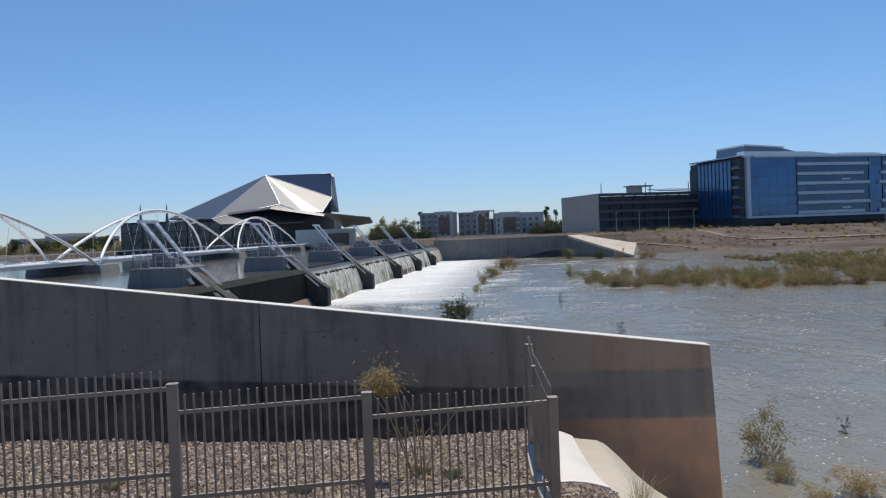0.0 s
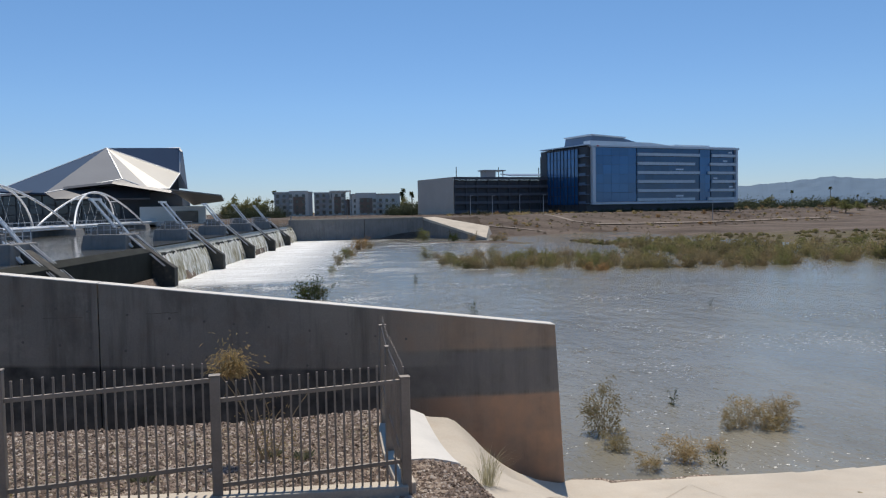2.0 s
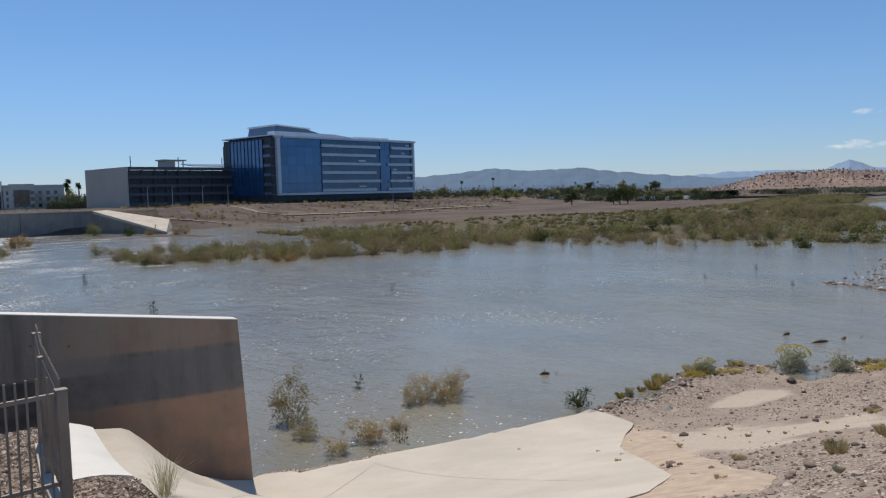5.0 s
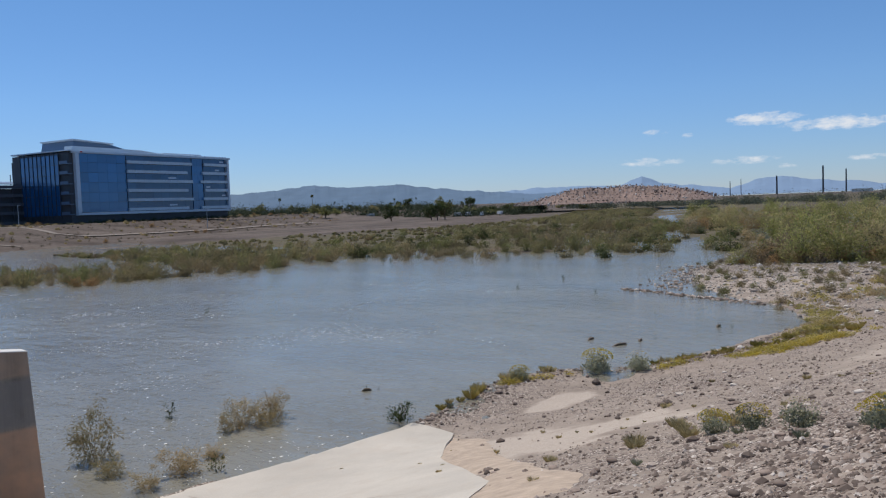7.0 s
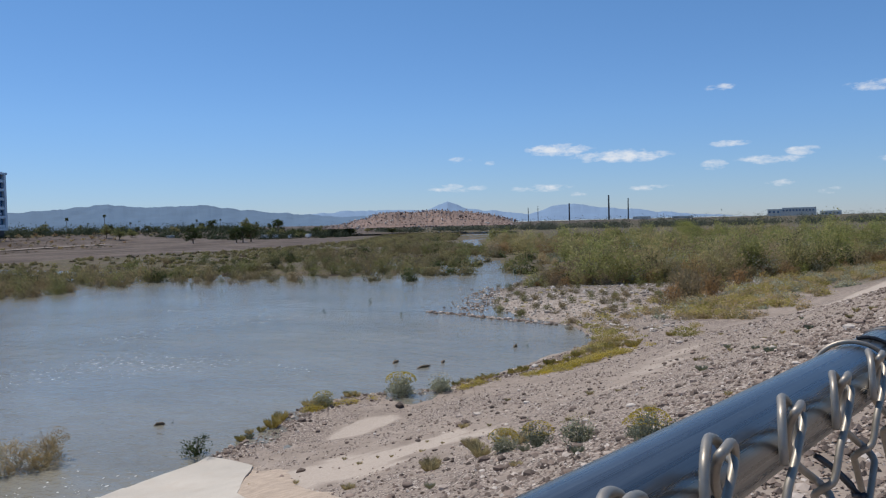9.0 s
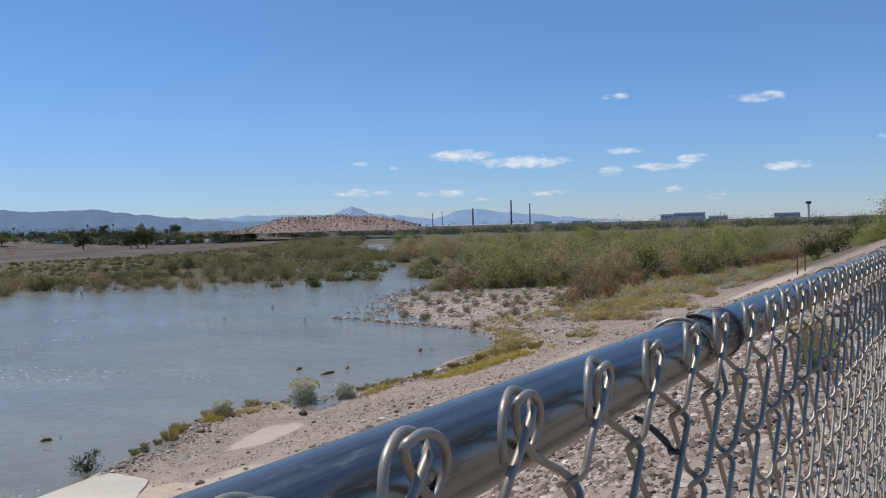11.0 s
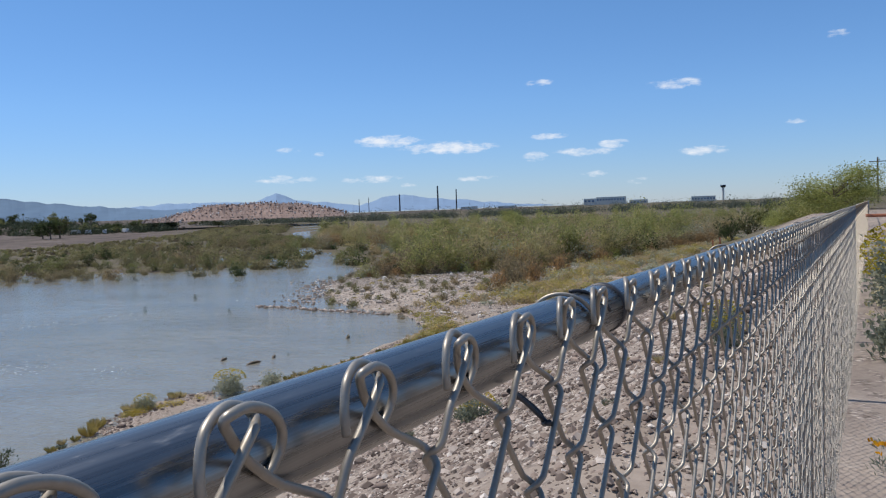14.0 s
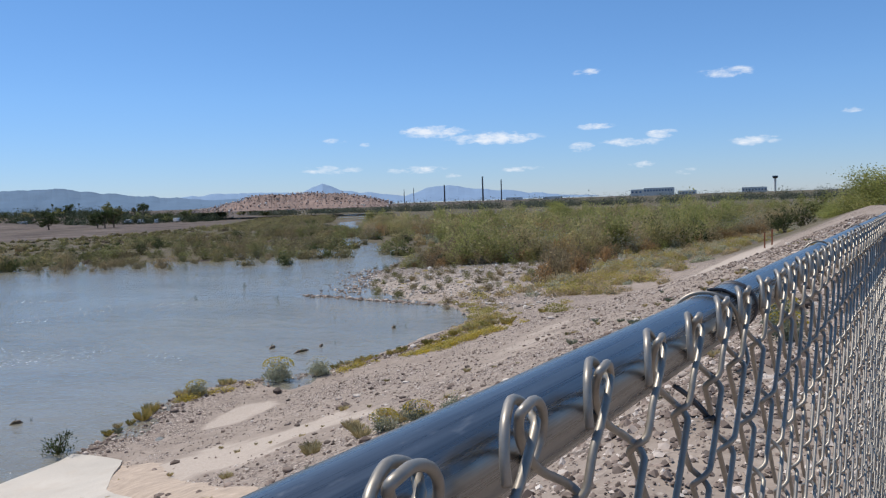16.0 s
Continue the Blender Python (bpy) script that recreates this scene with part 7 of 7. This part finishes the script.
for yaw, d, s in ((-40.97, 400, 1.0), (-44.35, 380, 1.0), (-44.9, 395, 1.05), (-43.9, 390, 0.9), (-35.4, 430, 0.7), (-36.2, 420, 0.75), (-37.0, 440, 0.6)):
    plant_at(TREES[(0 if s > 0.78 else 1)], yaw, d, s)
r5 = random.Random(77)
for k in range(50):
    yaw = -30 - 25 * r5.random()
    plant_at(TREES[r5.randrange(3)], yaw, r5.uniform(480, 760), r5.uniform(0.45, 1.0), r5.uniform(0.4, 0.85))
for k in range(7):
    plant_at(PALMS[k % 2], -30 - 26 * r5.random(), r5.uniform(620, 800), r5.uniform(0.7, 0.95))
for k in range(60):         # beyond the lake and behind the flats
    yaw = r5.choice((r5.uniform(22, 40), r5.uniform(22, 40), r5.uniform(0.5, 7.0), r5.uniform(-7.5, -5.0)))
    plant_at(TREES[r5.randrange(3)], yaw, r5.uniform(330, 400) if yaw > 15 else r5.uniform(440, 520), r5.uniform(0.5, 1.05), r5.uniform(0.4, 0.9))
for yaw, d, s in ((3.9, 425, 0.95), (4.5, 430, 1.1), (5.2, 420, 1.0), (6.0, 428, 1.15), (-6.1, 450, 1.0), (-5.5, 455, 0.8)):      # beside the flats
    plant_at(TREES[1], yaw, d, s * 0.85, s * 1.15)
for k in range(9):
    plant_at(PALMS[k % 2], r5.choice((r5.uniform(2, 6), -6.4 + r5.uniform(-0.4, 0.4))), 460, r5.uniform(0.8, 1.1))
# the trees by the levee path, downstream
PALO = tree(230, 6.5, 8.5, 13000, 0.19, LEAF_PALO, "feathery green palo verde beside the levee path", group="levee trees", trunk=0.2, crown_low=0.25)
originals.append(PALO)
for yaw, d, s, sz in ((-97.6, 90, 1.0, 1.08), (-96.6, 98, 0.95, 1.0), (-98.3, 96, 0.8, 0.8), (-95.6, 104, 0.75, 0.7), (-94.6, 112, 0.7, 0.55)):
    plant_at(PALO, yaw, d, s, sz, 2.6 if yaw > -97.5 else 4.0)
plant_at(TREES[1], -93.4, 165, 0.62, 0.62, 1.5)
plant_at(DARKS[0], -92.4, 128, 1.5, 1.5, 2.4)
plant_at(DARKS[0], -91.3, 118, 0.9, 1.2, 2.4)
plant_at(DARKS[0], -90.9, 121, 0.7, 0.9, 2.4)
for ob in originals:        # the patterns themselves stand far out in the thicket
    k = originals.index(ob)
    if ob in TREES or ob in PALMS:
        q = at_bearing(-33.0 - 2.3 * (k % 7), 0, 640)
        ob.matrix_world = pose(q.x, q.y, 5.9)
    else:
        ob.matrix_world = pose(215 + 6 * (k % 6), 40 + 7 * (k // 6), 0.3)


# ---- wide brush and tree lines that cannot be counted ----
def brush_field(name, spots, n, size, mat, label, seed, category="brush", low=0.0):
    """Leaves over many bushes in one mesh; a spot is x, y, z, height, width."""
    r = np.random.RandomState(seed)
    sp = np.array(spots, dtype=float)
    k = len(sp)
    u = r.normal(size=(k, n, 3))
    u[:, :, 2] = np.abs(u[:, :, 2]) * 0.8 + low
    u /= np.linalg.norm(u, axis=2, keepdims=True)
    rad = (0.45 + 0.55 * r.rand(k, n, 1)) * (1 + 0.28 * np.sin(u[:, :, :1] * 5 + sp[:, None, :1]) * np.cos(u[:, :, 1:2] * 4 + sp[:, None, 1:2]))
    c = u * rad * np.stack([sp[:, 4] / 2, sp[:, 4] / 2, sp[:, 3]], 1)[:, None, :] + sp[:, None, :3]
    face = u + 0.42 * r.normal(size=(k, n, 3))
    d = np.cross(face, r.normal(size=(k, n, 3)))
    d /= np.linalg.norm(d, axis=2, keepdims=True)
    e = np.cross(face, d)
    e /= np.linalg.norm(e, axis=2, keepdims=True)
    ln = size * (0.6 + 0.8 * r.rand(k, n, 1))
    v = np.stack([c, c + d * ln * 0.5 + e * ln * 0.2, c + d * ln, c + d * ln * 0.5 - e * ln * 0.2], 2).reshape(-1, 3)
    f = np.arange(len(v)).reshape(-1, 4)
    me = bpy.data.meshes.new(name)
    me.from_pydata(v.tolist(), [], f.tolist())
    me.materials.append(mat)
    return tagged(new(name, me), label, category, kind="stuff")


def channel(x):
    return lerp_list([(84, 44), (115, 62), (141, 72), (156, 87), (180, 102), (420, 230)], x)


LEAF_TWIG = leafy("bare_twigs", (0.13, 0.10, 0.07), (0.27, 0.21, 0.14), (0.30, 0.22, 0.13), 0.3, 0.25)
LEAF_TREE = leafy("distant_tree_leaves", (0.03, 0.042, 0.024), (0.085, 0.105, 0.055), (0.10, 0.10, 0.06), 0.15, 0.25)
# lighter grey-green: distance haze painted into the leaf colour
LEAF_WEST = leafy("hazy_west_leaves", (0.07, 0.082, 0.06), (0.15, 0.165, 0.115), (0.16, 0.15, 0.11), 0.2, 0.3)
r6 = random.Random(606)


def gather(n, sample):
    out = []
    while len(out) < n:
        q = sample(r6)
        if q:
            out.append(q)
    return out


def flats_spot(h0, h1):
    def pick(r):
        x = 58 + 362 * r.random() ** 1.35
        y0, y1 = flats_front(x), lerp_list(BANK_FOOT, x)
        y = y0 + (y1 - y0) * r.random() ** 1.15
        if y < flats_front(x) + 2.5 or (x < 200 and abs(y - channel(x)) < 3.5) or fbm(x, y, 0.05, 14) < (0.04 if y < y0 + 28 else -0.2):
            return None
        h = r.uniform(h0, h1) * (0.75 + 0.9 * max(0.0, fbm(x, y, 0.03, 19) + 0.15)) * (1.0 - 0.62 * smooth01(15, 60, y - y0))
        return x, y, max(-0.1, ground_z(x, y)) - 0.1, h, h * r.uniform(1.3, 2.2)
    return pick


for nm, cnt, mat, lab, h0, h1 in (("flats_willows", 760, LEAF_FLATS, "dense green willow brush over the flooded flats", 1.3, 3.1), ("flats_tamarisk", 760, LEAF_FLATS_DRY, "brownish tamarisk brush over the flooded flats", 1.1, 2.8),
                                  ("flats_dry_brush", 420, LEAF_TWIG, "bare brown twiggy brush on the flats", 0.8, 1.8), ("flats_dark_brush", 120, LEAF_DARK, "dark green brush on the flats", 1.2, 2.6)):
    brush_field(nm, gather(cnt, flats_spot(h0, h1)), 200, 0.34, mat, lab, cnt)


def channel_spot(r):
    """Bushes standing in the shallows on both sides of the narrowing channel."""
    x = r.uniform(86, 215)
    side = r.choice((-1, 1, 1))
    gap = (2.6 if x < 160 else 0.0) + (4 if x < 100 else 0)
    y = channel(x) + side * (gap + abs(r.gauss(0, 6.5 if side > 0 else 3.0)))
    if side < 0 and x < 104 or fbm(x, y, 0.07, 33) < -0.12:
        return None
    h = r.uniform(0.7, 2.6)
    return x, y, max(-0.1, ground_z(x, y)) - 0.1, h, h * r.uniform(1.0, 1.8)


brush_field("channel_willows", gather(85, channel_spot), 240, 0.36, LEAF_FLATS, "green willows standing in the shallow channel", 61)
brush_field("channel_tamarisk", gather(85, channel_spot), 240, 0.36, LEAF_FLATS_DRY, "brownish tamarisks standing in the shallow channel", 62)
brush_field("channel_dark", gather(16, channel_spot), 240, 0.36, LEAF_DARK, "dark bushes standing in the shallow channel", 63)


def thicket_spot(r):
    x, y, p = thicket_region(r)
    if p <= 0:
        return None
    h = r.uniform(1.6, 5.0) * (0.3 + 0.7 * p)
    return x, y, ground_z(x, y) - 0.1, h, h * r.uniform(1.0, 1.7)


brush_field("thicket_green", gather(150, thicket_spot), 620, 0.25, LEAF_WILLOW, "dense green willow brush in the riverside thicket", 33)
brush_field("thicket_feathery", gather(85, thicket_spot), 620, 0.25, LEAF_PALO, "feathery yellow-green brush in the riverside thicket", 34)
brush_field("thicket_twigs", gather(210, thicket_spot), 480, 0.28, LEAF_TWIG, "bare grey-brown twigs in the riverside thicket", 31)
brush_field("thicket_olive", gather(130, thicket_spot), 520, 0.26, LEAF_OLIVE, "brown-green tamarisk brush in the riverside thicket", 35)
brush_field("thicket_dark", gather(45, thicket_spot), 460, 0.28, LEAF_DARK, "dark green brush in the riverside thicket", 36)
brush_field("thicket_grey", gather(90, thicket_spot), 420, 0.28, LEAF_GREY, "grey-green brush in the riverside thicket", 32)


def low_spot(r):
    x = r.uniform(55, 130)
    mid = lerp_list([(44, 15.5), (60, 15), (75, 13.5), (90, 10), (130, 2)], x)
    y = mid + r.gauss(0, 3.2)
    h = r.uniform(0.3, 1.0)
    return x, y, ground_z(x, y) - 0.05, h, h * r.uniform(1.6, 3.0)


def strip_spot(r):
    x = r.uniform(41, 56)
    y = lerp_list(SHORE, x) - 0.5 - abs(r.gauss(0, 0.55)) * (1 + max(0, x - 40) * 0.18)
    h = r.uniform(0.12, 0.36)
    return x, y, ground_z(x, y) - 0.03, h, h * r.uniform(2.0, 4.5)


def bloom_spot(r):
    cx, cy, rx, ry = r.choice(((35.6, 16.3, 0.9, 0.35), (36.6, 15.7, 0.9, 0.4), (39.2, 14.8, 1.2, 0.5), (40.6, 14.4, 1.0, 0.6), (32.7, 18.5, 0.5, 0.15), (26.3, 22.3, 0.8, 0.2)))
    d = r.gauss(0, 1)
    x, y = cx + d * rx, cy - d * rx * 0.35 + r.gauss(0, ry)
    h = r.uniform(0.16, 0.34)
    return x, y, ground_z(x, y) - 0.02, h, h * r.uniform(1.6, 2.8)


brush_field("shore_blooms", gather(120, bloom_spot), 150, 0.06, FLOWER, "low bright yellow flowering weeds along the shore", 46)
brush_field("shore_bloom_leaves", gather(90, bloom_spot), 130, 0.08, LEAF_YELLOW, "yellow-green leaves among the flowering weeds", 47)
brush_field("flat_brush_olive", gather(210, low_spot), 170, 0.2, LEAF_OLIVE, "low olive brush on the gravel flat", 41)
brush_field("flat_brush_grey", gather(110, low_spot), 170, 0.2, LEAF_GREY, "low grey-green brush on the gravel flat", 42)
brush_field("flat_brush_yellow", gather(120, low_spot), 170, 0.2, LEAF_YELLOW, "low yellowing brush on the gravel flat", 43)
brush_field("shore_weeds_yellow", gather(70, strip_spot), 120, 0.10, LEAF_YELLOW, "yellowing weeds along the shore", 44)
brush_field("shore_weeds_olive", gather(50, strip_spot), 120, 0.10, LEAF_OLIVE, "olive weeds along the shore", 45)


def tree_line(a0, a1, d0, d1, h0, h1):
    def pick(r):
        yaw, d = r.uniform(a0, a1), r.uniform(d0, d1)
        if fbm(yaw, d * 0.002, 0.6, 77) < -0.12 and r.random() < 0.75:
            return None
        p = at_bearing(yaw, 0, d)
        h = r.uniform(h0, h1)
        return p.x, p.y, ground_z(p.x, p.y), h, h * r.uniform(1.2, 2.4)
    return pick


brush_field("far_bank_scrub", gather(900, scrub_spot), 40, 0.3, LEAF_TWIG, "dry grey-brown scrub dotted over the far bank", 56)
brush_field("far_bank_green_scrub", gather(350, scrub_spot), 40, 0.3, LEAF_TREE, "small dark green scrub dotted over the far bank", 57)
brush_field("far_tree_line", gather(640, tree_line(-28, -52, 450, 740, 2.5, 8.0)), 90, 1.1, LEAF_TREE, "dark line of distant trees beyond the far bank", 51, "trees", -0.1)
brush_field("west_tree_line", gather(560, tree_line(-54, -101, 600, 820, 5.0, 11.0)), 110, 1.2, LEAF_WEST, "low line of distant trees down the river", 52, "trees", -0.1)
brush_field("lakeside_trees", gather(230, tree_line(21, 45, 330, 470, 2.5, 6.0)), 110, 0.9, LEAF_FLATS, "green trees beyond the lake", 53, "trees", -0.1)
brush_field("park_trees", gather(70, lambda r: tree_line(*r.choice(((2.6, 7.0), (-7.5, -5.2))), 380, 420, 4.5, 9.0)(r)), 420, 0.6, LEAF_TREE, "dark trees round the apartment blocks", 54, "trees", -0.1)


def hedge_spot(r):
    s = r.uniform(0, 150)
    a = math.atan2(25.6, 83.4)
    off = -r.uniform(4, 11) - (0 if s < 60 else 0)
    x0, y0 = (56.9, 335.0) if s < 58 else (112.4 - 58 * math.cos(a), 320.9 - 58 * math.sin(a))
    x, y = x0 + s * math.cos(a) - off * math.sin(a), y0 + s * math.sin(a) + off * math.cos(a)
    h = r.uniform(0.8, 2.6)
    return x, y, ground_z(x, y) - 0.05, h, h * r.uniform(1.0, 2.0)


brush_field("garage_hedge", gather(150, hedge_spot), 110, 0.4, LEAF_TREE, "row of dark shrubs in front of the garage and office", 55, "shrubs")


# pale dirt tracks along the far bank
def track(pts, w, label):
    g = Mesh()
    line = []
    for (xa, ya), (xb, yb) in zip(pts, pts[1:]):
        m = max(2, int(math.hypot(xb - xa, yb - ya) / 3))
        line += [(xa + (xb - xa) * i / m, ya + (yb - ya) * i / m) for i in range(m)]
    for i, (x, y) in enumerate(line):
        a = line[max(0, i - 1)]
        b = line[min(len(line) - 1, i + 1)]
        d = Vector((b[0] - a[0], b[1] - a[1])).normalized()
        k = w / 2 * (1 + 0.3 * noise.noise((x * 0.2, y * 0.2, 1)))
        for sg in (-1, 1):
            px, py = x - d.y * k * sg, y + d.x * k * sg
            g.v.append((px, py, max(ground_z(px, py), ground_z(x, y)) + 0.1))
    g.f = [(2 * i, 2 * i + 1, 2 * i + 3, 2 * i + 2) for i in range(len(line) - 1)]
    tagged(part("dirt_track", g, TRACK), label, "track", kind="structure")


TRACK = plain("pale_track_dust", (0.24, 0.20, 0.17), 0.95, 0, 0.25, 0.3, 4)
track([(70, 292), (74.4, 282.9), (81, 265.6), (84.2, 255.2), (91.3, 252.6), (113, 262.1), (145, 277.6), (220, 317), (330, 376)], 2.4, "pale dirt track down the far bank")
track([(50, 234), (61, 233), (70, 229)], 2.0, "pale dirt path beside the wing wall")

# ---- rubble mound ----
RUBBLE = plain("crushed_rubble", (0.21, 0.145, 0.118), 0.95, 0, 0.4, 0.06, 0.5, 0.8, 0.5)
DEBRIS = Nodes("broken_concrete")
DEBRIS.set(Base_Color=DEBRIS.ramp(DEBRIS.n.new("ShaderNodeNewGeometry").outputs["Random Per Island"], (0.0, (0.13, 0.092, 0.076)), (0.4, (0.29, 0.21, 0.17)), (0.8, (0.43, 0.35, 0.295)), (1.0, (0.64, 0.58, 0.53))), Roughness=0.95)
DEBRIS = DEBRIS.mat


def build_mound():
    g = Mesh()
    prof = [(-50.4, -0.15), (-51.6, -0.02), (-52.4, 0.26), (-53.2, 0.38), (-53.8, 0.62), (-54.9, 0.80), (-56.6, 0.72), (-58.0, 0.84), (-59.2, 0.76), (-60.5, 0.70), (-61.6, 0.54), (-62.8, 0.28), (-63.8, -0.02)]
    n, m = 150, 16
    for i in range(n + 1):
        yaw = -50.2 - 13.6 * i / n
        el = lerp_list([(-a, e) for a, e in prof], -yaw) + 0.09 * noise.fractal((yaw * 4, 0, 0), 0.8, 2.0, 5)
        for j in range(m + 1):
            s = j / m
            d = 500 + 90 * s
            full = max(0.0, 7.94 + 560 * math.tan(radians(el)) - 5.5)
            z = 5.5 + full * math.sin(math.pi * min(1.0, s * 1.25 + 0.0) / 1.6) * (1 + 0.16 * noise.fractal((yaw * 5, s * 9, 2), 0.8, 2.0, 4))
            p = at_bearing(yaw, 0, d)
            g.v.append((p.x, p.y, z))
    w = m + 1
    g.f = [(i * w + j, (i + 1) * w + j, (i + 1) * w + j + 1, i * w + j + 1) for i in range(n) for j in range(m)]
    t = thing("rubble_mound", (0, 0, 0), "long mound of crushed reddish rubble beyond the river", "mound")
    part("mass", g, RUBBLE, t)
    r = np.random.RandomState(9)
    vs, fs = [], []
    for i in range(3200):
        k = r.randint(len(g.v))
        x, y, z = g.v[k]
        s = min(1.1, r.lognormal(-1.25, 0.5))
        v = ICO_V * (1 + r.uniform(-0.35, 0.35, (12, 1))) * s + np.array([x + r.uniform(-5, 5), y + r.uniform(-5, 5), z + 0.2])
        vs.append(v), fs.append(ICO_F + 12 * i)
    me = bpy.data.meshes.new("debris")
    me.from_pydata(np.concatenate(vs).tolist(), [], np.concatenate(fs).tolist())
    me.materials.append(DEBRIS)
    tagged(part("debris", me, DEBRIS, t), "broken concrete chunks", kind="stuff")


build_mound()

# vans and trucks parked beyond the far bank
VAN_WHITE = plain("white_van_paint", (0.75, 0.75, 0.74), 0.35, 0, 0.05)
TYRE = plain("tyre_rubber", (0.03, 0.03, 0.03), 0.9)


def van(yaw, dist, turn, long=5.5):
    p = at_bearing(yaw, 0, dist)
    v = thing("van", (p.x, p.y, ground_z(p.x, p.y) + 0.05), "white van parked beyond the far bank", "van", "parked vans", yaw=radians(turn))
    g = Mesh().hexa([(-long / 2, -1, 0.45), (long / 2, -1, 0.45), (long / 2, 1, 0.45), (-long / 2, 1, 0.45)], [(-long / 2, -0.95, 2.4), (long / 2 - 1.2, -0.95, 2.4), (long / 2 - 1.2, 0.95, 2.4), (-long / 2, 0.95, 2.4)])
    part("body", g, VAN_WHITE, v, bevel=0.08)
    part("windscreen", Mesh().hexa([(long / 2 - 0.55, -0.8, 1.5), (long / 2 - 0.5, -0.8, 1.5), (long / 2 - 0.5, 0.8, 1.5), (long / 2 - 0.55, 0.8, 1.5)], [(long / 2 - 1.05, -0.75, 2.2), (long / 2 - 1.0, -0.75, 2.2), (long / 2 - 1.0, 0.75, 2.2), (long / 2 - 1.05, 0.75, 2.2)]), WIN_DARK, v)
    for x in (-long / 2 + 1.1, long / 2 - 1.0):
        for s in (-1, 1):
            part("wheel", Mesh().tube([(x, s * 0.85, 0.38), (x, s * 1.03, 0.38)], 0.38, 12), TYRE, v)


for k, (yaw, d) in enumerate(((-46.6, 470), (-47.6, 465), (-48.9, 478), (-45.8, 480), (-39.4, 465))):
    van(yaw, d, 20 + 25 * k, 5.2)



# street lamps by the garage and the office
def lamp(yaw, dist):
    p = at_bearing(yaw, 0, dist)
    z = ground_z(p.x, p.y)
    t = thing("street_lamp", (p.x, p.y, z), "tall grey street lamp on the far bank", "street lamp", "street lamps")
    part("pole", Mesh().tube([(0, 0, -0.2), (0, 0, 7.5)], [0.14, 0.08], 6), STEEL_GREY, t)
    part("head", Mesh().box((0.4, 0, 7.55), (1.0, 0.35, 0.14)), STEEL_GREY, t)


for yaw, d in ((-11.0, 310), (-14.6, 312), (-28.0, 322), (-12.6, 318), (-16.3, 320), (2.0, 300), (-2.0, 300)):
    lamp(yaw, d)

# marker posts on the track below the levee
for k, (x, y) in enumerate(((71.6, 0.2), (73.2, -0.4))):
    t = thing("marker_post", (x, y, ground_z(x, y)), "rusty red marker post beside the lower track", "post", "marker posts")
    part("shaft", Mesh().box((0, 0, 0.6), (0.12, 0.12, 1.5)), plain("rusty_post", (0.30, 0.10, 0.05), 0.8) if k == 0 else bpy.data.materials["rusty_post"], t, bevel=0.01)
# power pole far along the levee
q = at_bearing(-100.1, 2.3, 150)
t = thing("power_pole", (q.x, q.y, CREST), "wooden power pole beside the levee path", "power pole")
part("shaft", Mesh().tube([(0, 0, -0.3), (0, 0, q.z - CREST)], [0.18, 0.12], 8), BARK, t)
part("cross_arm", Mesh().beam((0, -1.3, q.z - CREST - 0.7), (0, 1.3, q.z - CREST - 0.7), 0.14), BARK, t)
# brown pipe barrier on the path
b = thing("pipe_barrier", (26.6, -5.6, CREST), "brown pipe barrier beside the levee path", "barrier", yaw=radians(70))
part("bar", Mesh().tube([(-2.2, 0, 0.9), (2.2, 0, 0.9)], 0.05, 8), bpy.data.materials["rusty_post"], b)
for x in (-1.6, 1.6):
    part("leg", Mesh().tube([(x, 0, -0.1), (x, 0, 0.9)], 0.05, 8), bpy.data.materials["rusty_post"], b)
